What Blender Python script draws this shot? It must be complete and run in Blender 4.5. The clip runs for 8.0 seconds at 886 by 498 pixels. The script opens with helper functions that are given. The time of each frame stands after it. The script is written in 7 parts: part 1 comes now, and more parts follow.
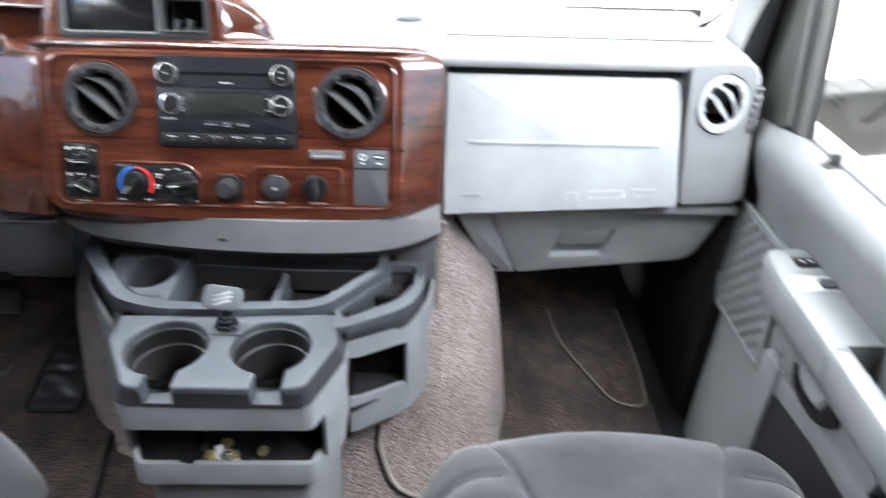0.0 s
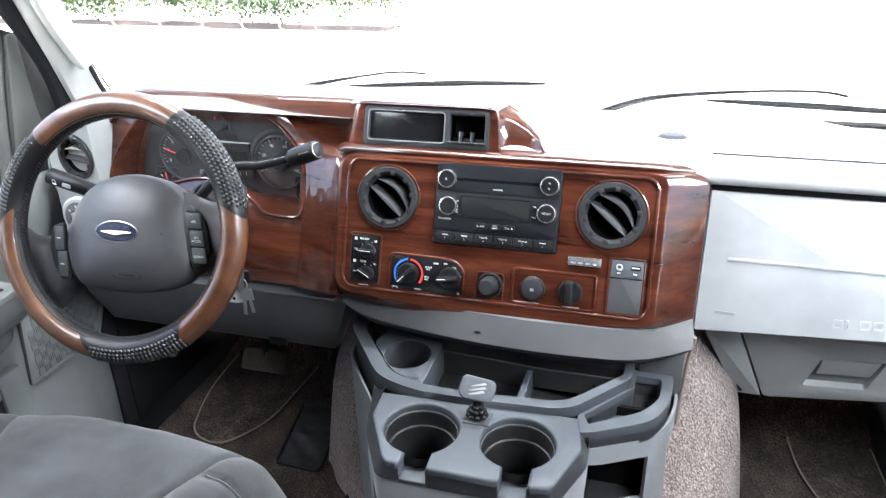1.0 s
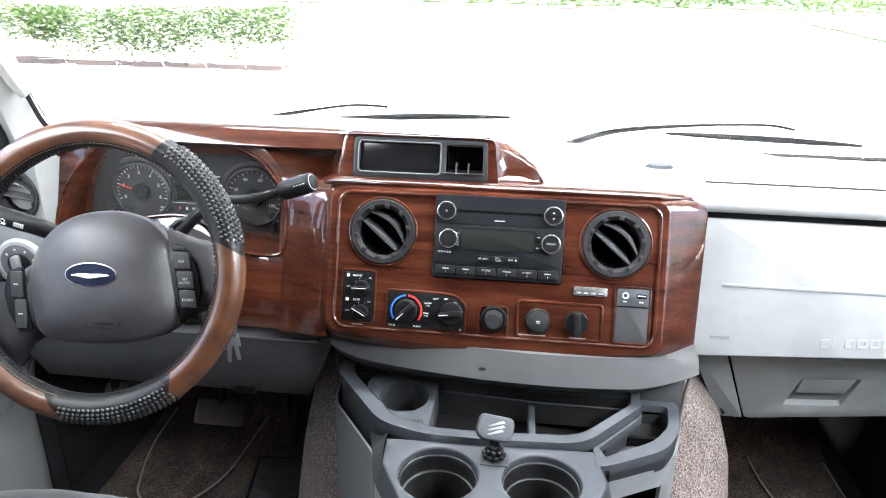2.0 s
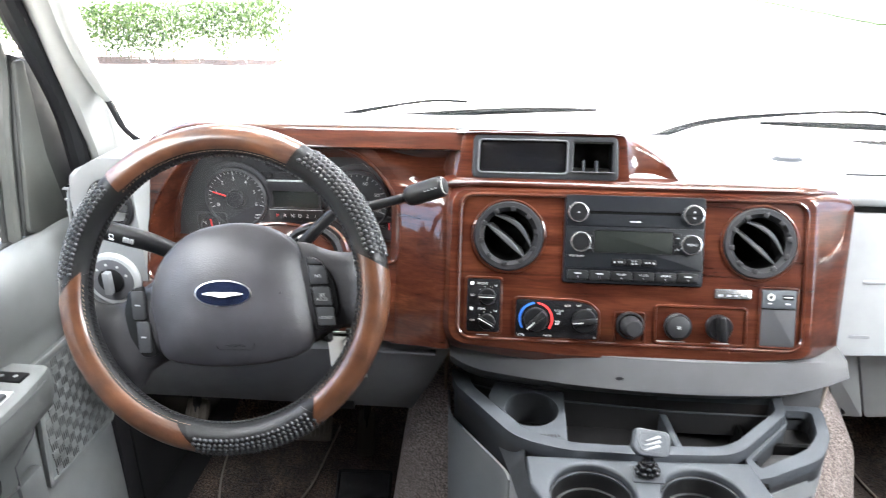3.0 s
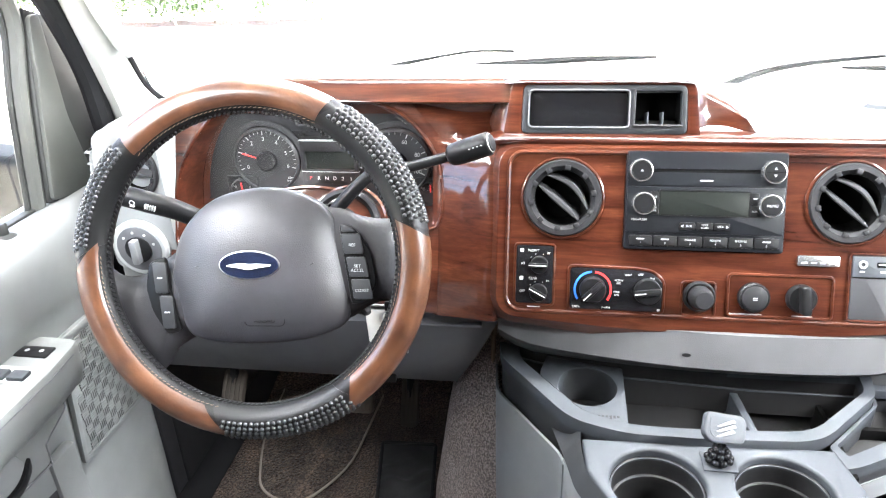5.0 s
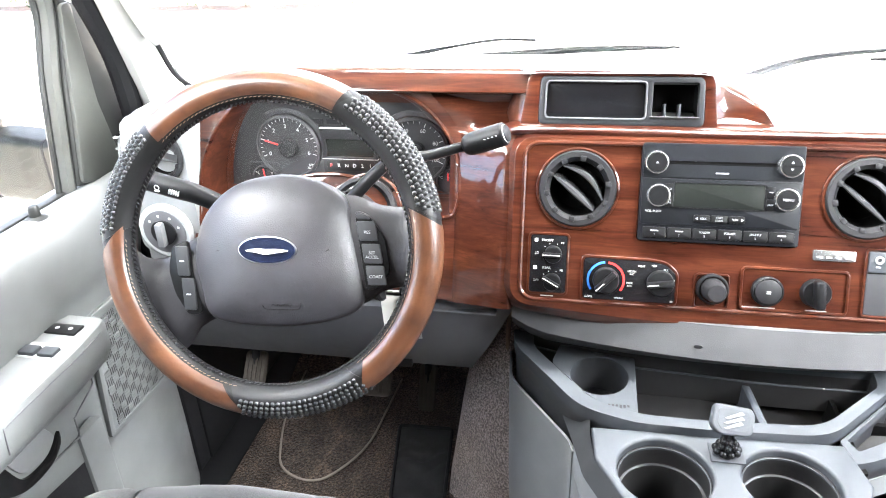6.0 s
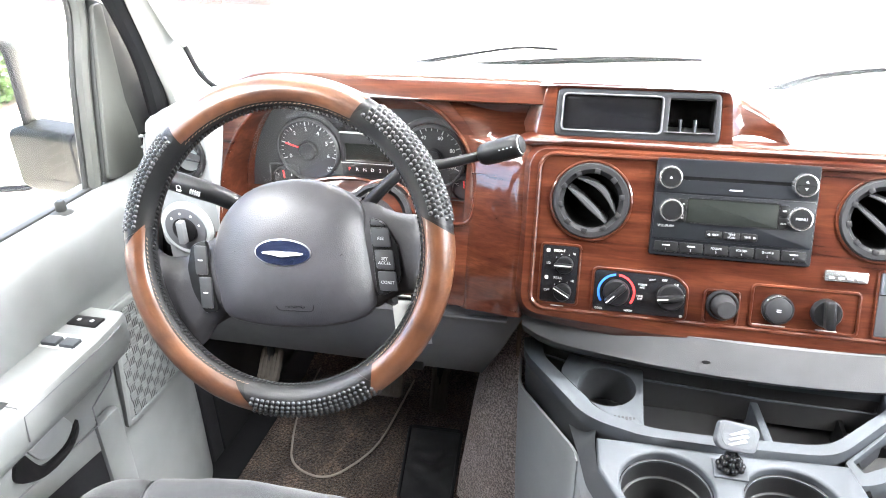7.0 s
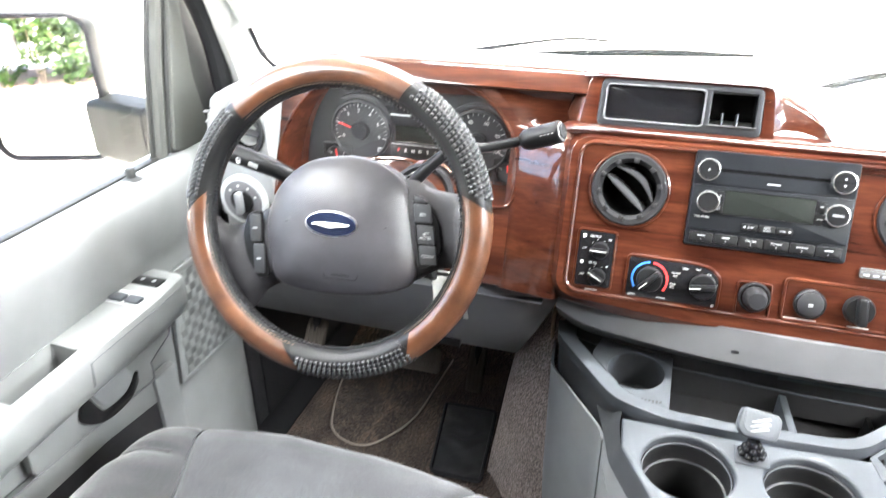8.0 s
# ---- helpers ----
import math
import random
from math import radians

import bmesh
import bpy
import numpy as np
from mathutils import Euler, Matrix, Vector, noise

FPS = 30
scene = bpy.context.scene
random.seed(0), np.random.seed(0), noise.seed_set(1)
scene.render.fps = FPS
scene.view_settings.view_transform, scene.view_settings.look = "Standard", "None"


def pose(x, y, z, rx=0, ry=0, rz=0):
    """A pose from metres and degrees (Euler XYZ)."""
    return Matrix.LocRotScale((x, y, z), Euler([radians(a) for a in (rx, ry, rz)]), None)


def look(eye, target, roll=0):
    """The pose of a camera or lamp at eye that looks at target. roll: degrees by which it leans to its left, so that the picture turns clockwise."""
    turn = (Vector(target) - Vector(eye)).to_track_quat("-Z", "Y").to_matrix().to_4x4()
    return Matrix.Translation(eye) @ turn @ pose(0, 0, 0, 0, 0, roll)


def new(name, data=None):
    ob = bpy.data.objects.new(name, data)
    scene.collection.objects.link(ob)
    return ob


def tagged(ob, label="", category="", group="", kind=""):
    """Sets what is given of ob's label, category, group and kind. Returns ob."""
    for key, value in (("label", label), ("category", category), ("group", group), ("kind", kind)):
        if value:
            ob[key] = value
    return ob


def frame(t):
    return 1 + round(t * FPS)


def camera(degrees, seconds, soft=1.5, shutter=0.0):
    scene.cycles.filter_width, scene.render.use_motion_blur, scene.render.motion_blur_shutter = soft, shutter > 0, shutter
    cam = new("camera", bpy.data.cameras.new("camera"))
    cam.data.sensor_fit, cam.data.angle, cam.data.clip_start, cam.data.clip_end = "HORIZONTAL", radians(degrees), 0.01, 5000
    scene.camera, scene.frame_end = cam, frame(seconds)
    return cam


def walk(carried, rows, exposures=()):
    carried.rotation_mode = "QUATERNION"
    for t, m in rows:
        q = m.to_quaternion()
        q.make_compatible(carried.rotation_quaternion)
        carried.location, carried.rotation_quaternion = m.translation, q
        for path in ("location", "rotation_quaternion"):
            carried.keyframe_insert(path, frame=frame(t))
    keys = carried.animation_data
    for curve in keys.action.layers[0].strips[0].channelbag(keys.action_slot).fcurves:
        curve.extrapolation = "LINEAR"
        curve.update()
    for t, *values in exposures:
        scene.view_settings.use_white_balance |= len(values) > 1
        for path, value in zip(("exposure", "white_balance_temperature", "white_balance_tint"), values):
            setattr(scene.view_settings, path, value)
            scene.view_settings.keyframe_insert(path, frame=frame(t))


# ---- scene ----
cam = camera(64.5, 8.0, soft=0.9, shutter=0.5)
# seconds, stops, kelvin, tint
EXPOSURES = [(0, 3.08, 6080, 10), (0.5, 3.1, 6080, 10), (1.0, 3.12, 6100, 9), (2.5, 3.22, 6330, 9), (3.5, 3.50, 6420, 10), (4.0, 3.49, 6450, 10), (5, 4.07, 6450, 10), (7, 4.22, 6500, 10), (8, 4.14, 6550, 9)]
PATH = [
    (0, (0.342, -0.994, 1.1), (0.4, 0.694, 0.028), 2.1),
    (0.5, (0.298, -1.009, 1.119), (0.001, 0.727, 0.172), 0.0),
    (0.8, (0.268, -1.024, 1.133), (-0.171, 0.710, 0.251), -1.0),
    (1, (0.254, -1.031, 1.143), (-0.248, 0.705, 0.287), -1.3),
    (1.2, (0.233, -1.04, 1.142), (-0.263, 0.719, 0.329), -1.1),
    (2.3, (0.003, -1.021, 1.108), (-0.134, 0.826, 0.356), 1.2),
    (2.5, (-0.039, -1.012, 1.105), (-0.175, 0.826, 0.33), 1.0),
    (2.8, (-0.122, -0.997, 1.105), (-0.261, 0.836, 0.321), 0.6),
    (3, (-0.16, -0.983, 1.111), (-0.322, 0.853, 0.333), 0.0),
    (3.5, (-0.233, -0.972, 1.107), (-0.374, 0.871, 0.344), -0.6),
    (4, (-0.229, -0.944, 1.1), (-0.405, 0.899, 0.344), 1.1),
    (4.2, (-0.206, -0.926, 1.087), (-0.410, 0.928, 0.362), 1.0),
    (4.5, (-0.186, -0.904, 1.085), (-0.433, 0.926, 0.317), -0.1),
    (4.8, (-0.176, -0.892, 1.085), (-0.437, 0.907, 0.251), -1.4),
    (5, (-0.172, -0.894, 1.08), (-0.454, 0.88, 0.2), -2.1),
    (6.5, (-0.146, -0.907, 1.097), (-0.529, 0.829, 0.181), -1.6),
    (7, (-0.14, -0.909, 1.106), (-0.554, 0.821, 0.191), -1.2),
    (7.5, (-0.125, -0.908, 1.117), (-0.593, 0.827, 0.24), -0.8),
    (8, (-0.114, -0.952, 1.112), (-0.661, 0.728, 0.175), -0.5),
]
walk(cam, [(t, look(eye, target, roll)) for t, eye, target, roll in PATH], EXPOSURES)

# ---- daylight: open sky, high sun ahead of the vehicle ----
SUN_EL, SUN_AZ = 66.0, 25.0
world = bpy.data.worlds.new("sky")
scene.world = world
world.use_nodes = True
wt = world.node_tree
sky = wt.nodes.new("ShaderNodeTexSky")
sky.sky_type = "NISHITA"
sky.sun_disc = False
sky.sun_elevation = radians(SUN_EL)
sky.sun_rotation = radians(SUN_AZ)
sky.dust_density = 6.0
wt.nodes["Background"].inputs["Strength"].default_value = 0.15
wt.links.new(sky.outputs["Color"], wt.nodes["Background"].inputs["Color"])
sun_data = bpy.data.lights.new("sun", "SUN")
sun_data.energy, sun_data.angle, sun_data.color = 5.0, radians(0.6), (1.0, 0.95, 0.88)
sun = new("sun", sun_data)
sun_way = Vector((math.sin(radians(SUN_AZ)) * math.cos(radians(SUN_EL)), math.cos(radians(SUN_AZ)) * math.cos(radians(SUN_EL)), math.sin(radians(SUN_EL))))
sun.matrix_world = look(sun_way * 30, (0, 0, 0))



def window_fill(eye, target, wide, high, watts, colour=(0.96, 0.98, 1.0), spread=180):
    """Added area lamp in a window opening, which lifts the sky's light indoors."""
    d = bpy.data.lights.new("window_fill", "AREA")
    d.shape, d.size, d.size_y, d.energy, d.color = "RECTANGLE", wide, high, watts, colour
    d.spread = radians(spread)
    o = new("window_fill", d)
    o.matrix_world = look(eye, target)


# fill lamps added on top of the sky, set above the camera's view
window_fill((0, 0.05, 1.47), (0, -0.40, 0.55), 1.40, 0.16, 4.0)
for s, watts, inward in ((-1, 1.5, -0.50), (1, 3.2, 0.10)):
    window_fill((s * 0.915, -0.52, 1.30), (inward, -0.36, 0.2), 0.75, 0.30, watts)

# ---- materials ----
def nodes_of(name):
    m = bpy.data.materials.new(name)
    m.use_nodes = True
    t = m.node_tree
    return m, t, t.nodes["Principled BSDF"]


def node(t, kind, **values):
    n = t.nodes.new(kind)
    for key, value in values.items():
        n.inputs[key.replace("_", " ")].default_value = value
    return n


def ramp(t, source, stops):
    r = t.nodes.new("ShaderNodeValToRGB")
    e = r.color_ramp.elements
    while len(e) < len(stops):
        e.new(0.5)
    for item, (at, colour) in zip(e, stops):
        item.position, item.color = at, (*colour, 1) if len(colour) == 3 else colour
    t.links.new(source, r.inputs["Fac"])
    return r.outputs["Color"]


def spot(t, scale, detail=3.0, stretch=(1, 1, 1), rough=0.55):
    """Noise in metres of the place, stretched along its axes."""
    g = t.nodes.new("ShaderNodeNewGeometry")
    mp = t.nodes.new("ShaderNodeMapping")
    mp.inputs["Scale"].default_value = stretch
    t.links.new(g.outputs["Position"], mp.inputs["Vector"])
    n = node(t, "ShaderNodeTexNoise", Scale=scale, Detail=detail, Roughness=rough)
    t.links.new(mp.outputs["Vector"], n.inputs["Vector"])
    return n.outputs["Fac"]


def bumped(t, b, source, strength, distance):
    k = node(t, "ShaderNodeBump", Strength=strength, Distance=distance)
    t.links.new(source, k.inputs["Height"])
    if b.inputs["Normal"].is_linked:
        t.links.new(b.inputs["Normal"].links[0].from_socket, k.inputs["Normal"])
    t.links.new(k.outputs["Normal"], b.inputs["Normal"])


def mixed(t, fac, a, b, kind="MIX"):
    m = t.nodes.new("ShaderNodeMix")
    m.data_type, m.blend_type = "RGBA", kind
    for socket, value in ((m.inputs["Factor"], fac), (m.inputs["A"], a), (m.inputs["B"], b)):
        if isinstance(value, (int, float)):
            socket.default_value = value
        elif isinstance(value, tuple):
            socket.default_value = (*value, 1)
        else:
            t.links.new(value, socket)
    return m.outputs["Result"]


def plastic(name, colour, rough=0.5, grain=0.25, grain_size=900.0, wear=0.12, spec=0.5, metal=0.0):
    """Moulded plastic with a fine grain and faint uneven soiling."""
    m, t, b = nodes_of(name)
    dark = tuple(c * (1 - wear) for c in colour)
    light = tuple(min(1, c * (1 + wear)) for c in colour)
    big = spot(t, 9.0, 4.0)
    t.links.new(ramp(t, big, [(0.3, dark), (0.7, light)]), b.inputs["Base Color"])
    r = t.nodes.new("ShaderNodeMapRange")
    r.inputs["To Min"].default_value, r.inputs["To Max"].default_value = rough - 0.08, rough + 0.08
    t.links.new(spot(t, 35.0, 3.0), r.inputs["Value"])
    t.links.new(r.outputs["Result"], b.inputs["Roughness"])
    b.inputs["Specular IOR Level"].default_value = spec
    b.inputs["Metallic"].default_value = metal
    if grain:
        bumped(t, b, spot(t, grain_size, 1.0), grain, 0.0006)
    return m


def lacquered_wood(name):
    """Glossy red-brown wood-look trim: long wavy grain along x under a clear coat."""
    m, t, b = nodes_of(name)
    g = t.nodes.new("ShaderNodeNewGeometry")
    mp = t.nodes.new("ShaderNodeMapping")
    mp.inputs["Scale"].default_value = (0.55, 3.0, 6.0)
    mp.inputs["Rotation"].default_value = (0, radians(5), 0)
    t.links.new(g.outputs["Position"], mp.inputs["Vector"])
    big = node(t, "ShaderNodeTexNoise", Scale=6.0, Detail=3.0, Roughness=0.5, Distortion=1.2)
    mid = node(t, "ShaderNodeTexNoise", Scale=24.0, Detail=4.0, Roughness=0.6, Distortion=1.4)
    fine = node(t, "ShaderNodeTexNoise", Scale=110.0, Detail=4.0, Roughness=0.65, Distortion=0.3)
    for n in (big, mid, fine):
        t.links.new(mp.outputs["Vector"], n.inputs["Vector"])
    a = ramp(t, big.outputs["Fac"], [(0.28, (0.023, 0.0056, 0.0032)), (0.5, (0.049, 0.0128, 0.0066)), (0.74, (0.086, 0.0255, 0.0126))])
    c = ramp(t, mid.outputs["Fac"], [(0.36, (0.62, 0.58, 0.55)), (0.6, (1.10, 1.08, 1.05))])
    d = ramp(t, fine.outputs["Fac"], [(0.36, (0.80, 0.78, 0.76)), (0.58, (1.0, 1.0, 1.0))])
    t.links.new(mixed(t, 0.6, mixed(t, 0.8, a, c, "MULTIPLY"), d, "MULTIPLY"), b.inputs["Base Color"])
    b.inputs["Roughness"].default_value = 0.3
    b.inputs["Specular IOR Level"].default_value = 0.12
    b.inputs["Coat Weight"].default_value = 1.0
    b.inputs["Coat Roughness"].default_value = 0.05
    b.inputs["Coat IOR"].default_value = 1.62
    bumped(t, b, spot(t, 22.0, 2.0), 0.05, 0.002)
    return m


def leather(name, dark, light, rough=0.38, scale=260.0, strength=0.5, coat=0.0, spec=0.5, coat_rough=0.12):
    m, t, b = nodes_of(name)
    b.inputs["Specular IOR Level"].default_value = spec
    g = t.nodes.new("ShaderNodeNewGeometry")
    v = node(t, "ShaderNodeTexVoronoi", Scale=scale)
    v.feature = "DISTANCE_TO_EDGE"
    t.links.new(g.outputs["Position"], v.inputs["Vector"])
    t.links.new(ramp(t, spot(t, 24.0, 5.0), [(0.3, dark), (0.72, light)]), b.inputs["Base Color"])
    b.inputs["Roughness"].default_value = rough
    b.inputs["Coat Weight"].default_value = coat
    b.inputs["Coat Roughness"].default_value = coat_rough
    bumped(t, b, v.outputs["Distance"], strength, 0.0008)
    bumped(t, b, spot(t, 60.0, 3.0), 0.15, 0.002)
    return m


def pile(name, dark, mid, light, scale=420.0, strength=1.0, distance=0.004, sheen=0.2, dust=None):
    """Short pile: carpet or velour, flecked, with trodden patches."""
    m, t, b = nodes_of(name)
    fleck = ramp(t, spot(t, scale, 3.0, rough=0.7), [(0.40, dark), (0.5, mid), (0.61, light)])
    patch = ramp(t, spot(t, 8.0, 5.0, rough=0.65), [(0.32, (0.72, 0.70, 0.68)), (0.68, (1.14, 1.13, 1.11))])
    colour = mixed(t, 1.0, fleck, patch, "MULTIPLY")
    if dust:
        # trodden-in dirt: pale smears and dark stains over the flecks
        stain = ramp(t, spot(t, 13.0, 6.0, (1.0, 0.55, 1.0), 0.7), [(0.38, (0.42, 0.39, 0.36)), (0.54, (1.0, 1.0, 1.0)), (0.66, dust)])
        colour = mixed(t, 1.0, colour, stain, "MULTIPLY")
    t.links.new(colour, b.inputs["Base Color"])
    b.inputs["Roughness"].default_value = 0.95
    b.inputs["Specular IOR Level"].default_value = 0.1
    b.inputs["Sheen Weight"].default_value = sheen
    bumped(t, b, spot(t, scale * 0.8, 3.0, rough=0.7), strength, distance)
    return m


def plain(name, colour, rough=0.5, metal=0.0, coat=0.0, alpha_glow=None, spec=0.5):
    m, t, b = nodes_of(name)
    b.inputs["Base Color"].default_value = (*colour, 1)
    b.inputs["Roughness"].default_value = rough
    b.inputs["Metallic"].default_value = metal
    b.inputs["Coat Weight"].default_value = coat
    b.inputs["Specular IOR Level"].default_value = spec
    return m


def clear_glass(name, tint=(1, 1, 1), rough=0.0):
    m, t, b = nodes_of(name)
    b.inputs["Base Color"].default_value = (*tint, 1)
    b.inputs["Roughness"].default_value = rough
    b.inputs["Transmission Weight"].default_value = 1.0
    b.inputs["IOR"].default_value = 1.35
    return m


WOOD = lacquered_wood("lacquered_wood")
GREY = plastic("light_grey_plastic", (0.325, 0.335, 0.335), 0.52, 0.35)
WEAVE_BACK = plastic("grille_back_plastic", (0.155, 0.165, 0.162), 0.5, 0.35)
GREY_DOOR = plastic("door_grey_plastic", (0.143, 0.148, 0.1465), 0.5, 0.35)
GREY_MID = plastic("mid_grey_plastic", (0.185, 0.190, 0.195), 0.5, 0.3)
POD_GREY = plastic("pod_grey_plastic", (0.20, 0.205, 0.205), 0.52, 0.3)
PALE = plastic("pale_grey_plastic", (0.38, 0.39, 0.385), 0.35, 0.1)
# SLATE darkened for the console's less lit faces; also the wheel's keys
SLATE_DARK = plastic("slate_shade_and_keys", (0.024, 0.025, 0.027), 0.48, 0.3)
PORT_GREY = plastic("port_grey_plastic", (0.038, 0.038, 0.040), 0.5, 0.2, spec=0.2)
VANE = plastic("vane_plastic", (0.050, 0.050, 0.052), 0.22, 0.05)
VALANCE = plastic("valance_plastic", (0.073, 0.073, 0.0745), 0.62, 0.3, spec=0.2)
SLATE = plastic("slate_plastic", (0.043, 0.0475, 0.053), 0.58, 0.3, spec=0.32)
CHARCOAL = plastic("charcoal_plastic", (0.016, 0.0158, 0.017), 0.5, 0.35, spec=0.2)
KNEE = plastic("knee_panel_plastic", (0.10, 0.10, 0.106), 0.55, 0.35)
BLACK = plastic("black_plastic", (0.009, 0.009, 0.0095), 0.34, 0.12, spec=0.18)
PIANO = plain("gloss_black_plastic", (0.008, 0.008, 0.009), 0.18)
# near-black that stands in for the shade inside gaps and hollows
VOID = plain("cavity_shade_black", (0.005, 0.005, 0.005), 0.9, spec=0.05)
RADIO = plastic("radio_graphite", (0.0095, 0.0104, 0.0122), 0.36, 0.15, spec=0.18)
CUBBY = plastic("cubby_plastic", (0.022, 0.023, 0.025), 0.4, 0.3, spec=0.3)
SATIN = plain("satin_silver_paint", (0.66, 0.67, 0.68), 0.2, 0.92)
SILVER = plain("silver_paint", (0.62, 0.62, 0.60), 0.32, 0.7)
TRIM_WHITE = plastic("pale_trim", (0.33, 0.335, 0.315), 0.55, 0.2)
SAIL = plastic("sail_panel_plastic", (0.017, 0.018, 0.0165), 0.55, 0.3)
SAIL_PALE = plastic("sail_inner_plastic", (0.058, 0.060, 0.054), 0.5, 0.3)
HEEL = leather("wrinkled_rubber", (0.010, 0.010, 0.011), (0.026, 0.026, 0.027), 0.34, 60.0, 0.6, 0.3)
RUBBER = plain("black_rubber", (0.011, 0.011, 0.012), 0.7, spec=0.2)
THREAD = plain("tan_thread", (0.17, 0.115, 0.075), 0.8)
LEATHER_BLACK = leather("black_leather", (0.007, 0.0068, 0.007), (0.014, 0.0135, 0.0145), 0.40, 420.0, 0.35, spec=0.15)
LEATHER_HUB = leather("hub_vinyl", (0.029, 0.0280, 0.0312), (0.046, 0.0440, 0.0490), 0.44, 380.0, 0.4, 0.15, coat_rough=0.35)
LEATHER_TAN = leather("tan_leather", (0.036, 0.0128, 0.0056), (0.100, 0.0390, 0.0165), 0.34, 160.0, 0.22, 0.6, coat_rough=0.14)
LEATHER_GRIP = leather("grip_leather", (0.0065, 0.0065, 0.0068), (0.0105, 0.0103, 0.0108), 0.42, 500.0, 0.25, 0.1, spec=0.22, coat_rough=0.3)
LEATHER_SPOKE = leather("spoke_vinyl", (0.021, 0.0203, 0.0224), (0.032, 0.0306, 0.0338), 0.5, 420.0, 0.3, 0.08, spec=0.35, coat_rough=0.3)
MIRROR_ARM = plastic("mirror_arm_plastic", (0.0080, 0.0090, 0.0066), 0.5, 0.3, spec=0.15)
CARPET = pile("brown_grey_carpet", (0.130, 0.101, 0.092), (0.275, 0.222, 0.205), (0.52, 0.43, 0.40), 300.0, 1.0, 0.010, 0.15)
# same carpet as CARPET, darkened for the shade in the footwells
CARPET_FLOOR_SHADED = pile("shaded_floor_carpet", (0.0175, 0.0112, 0.0088), (0.050, 0.0345, 0.0275), (0.125, 0.090, 0.073), 220.0, 1.0, 0.010, 0.1, (1.55, 1.5, 1.38))
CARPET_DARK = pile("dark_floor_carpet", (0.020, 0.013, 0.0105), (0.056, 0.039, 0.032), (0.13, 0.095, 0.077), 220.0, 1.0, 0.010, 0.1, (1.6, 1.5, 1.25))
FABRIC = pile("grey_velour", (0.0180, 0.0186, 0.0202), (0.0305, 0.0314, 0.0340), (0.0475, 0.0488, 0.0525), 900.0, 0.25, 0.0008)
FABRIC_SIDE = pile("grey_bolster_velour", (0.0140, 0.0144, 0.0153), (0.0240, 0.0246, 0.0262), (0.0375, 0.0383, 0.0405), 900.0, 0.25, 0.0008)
# darker than SLATE: shade inside the cup wells and trays put into the colour
WELL = plastic("cup_well_shade", (0.014, 0.0137, 0.0137), 0.5, 0.35, spec=0.3)
TRAY = plastic("tray_hollow_shade", (0.019, 0.0182, 0.0182), 0.5, 0.35, spec=0.3)
DUSTY = plastic("dusty_pedal_rubber", (0.060, 0.052, 0.044), 0.8, 0.3, spec=0.2)
SEAM = plain("seat_seam_thread", (0.022, 0.023, 0.025), 0.9)
CORD = plain("pale_binding_cord", (0.21, 0.178, 0.15), 0.8)
WHITE_INK = plain("white_print", (0.50, 0.50, 0.48), 0.5)
GREY_INK = plain("grey_print", (0.35, 0.36, 0.36), 0.5)
DIAL_INK = plain("dial_print", (0.42, 0.42, 0.41), 0.6)
RED_INK = plain("red_print", (0.62, 0.03, 0.03), 0.4)
BLUE_INK = plain("blue_print", (0.03, 0.14, 0.50), 0.4)
BADGE_BLUE = plain("badge_blue", (0.010, 0.016, 0.043), 0.25, 0.3, 0.3)
DIAL = plastic("dial_face", (0.021, 0.021, 0.0225), 0.5, 0.0)
LENS_GREEN = plain("unlit_display", (0.013, 0.0145, 0.013), 0.22, spec=0.12)
GLASS = clear_glass("clear_glass")
MIRROR = plain("mirror_silver", (0.92, 0.93, 0.93), 0.02, 1.0)
STUD = plain("glossy_black_vinyl", (0.0165, 0.017, 0.018), 0.32, spec=0.45)
BRASS = plain("worn_brass", (0.62, 0.47, 0.22), 0.3, 0.75)
WIPER = plain("wiper_black", (0.0035, 0.0045, 0.0050), 0.5, spec=0.15)
STEEL = plain("brushed_steel", (0.55, 0.55, 0.54), 0.3, 1.0)
PAINT_WHITE = plain("white_car_paint", (0.80, 0.80, 0.78), 0.3, 0.0, 0.6)
PAPER = plain("white_tag_card", (0.78, 0.77, 0.73), 0.6)
# unseen rear shell; dark brown chosen to cut reflections in the wood face
UNSEEN_SHELL = plastic("unseen_shell_brown", (0.13, 0.095, 0.068), 0.6, 0.1)

# ---- building helpers ----
PLACE = {}


def thing(name, at, label, category, group="", kind=""):
    e = new(name)
    e.location = at
    e.empty_display_size = 0.05
    PLACE[e] = Matrix.Translation(at)
    return tagged(e, label, category, group, kind)


def meshed(name, bm, material, sharp=35, flip=True):
    if flip:
        bmesh.ops.recalc_face_normals(bm, faces=bm.faces)
    me = bpy.data.meshes.new(name)
    bm.to_mesh(me)
    bm.free()
    me.materials.append(material)
    me.polygons.foreach_set("use_smooth", [len(p.vertices) < 9 for p in me.polygons])
    me.set_sharp_from_angle(angle=radians(sharp))
    return me


def part(name, bm, material, parent, label="", sharp=35):
    """One mesh under a thing or a part, built in the place's own metres."""
    ob = new(name, meshed(name, bm, material, sharp))
    ob.parent = parent
    ob.matrix_parent_inverse = PLACE[parent].inverted()
    PLACE[ob] = Matrix.Identity(4)
    return tagged(ob, label)


def structure(name, bm, material, label="", category="", sharp=35, kind="structure"):
    ob = new(name, meshed(name, bm, material, sharp))
    PLACE[ob] = Matrix.Identity(4)
    return tagged(ob, label, category, "", kind)


def axes(o, u, v, n):
    return Matrix(((u[0], v[0], n[0], o[0]), (u[1], v[1], n[1], o[1]), (u[2], v[2], n[2], o[2]), (0, 0, 0, 1)))


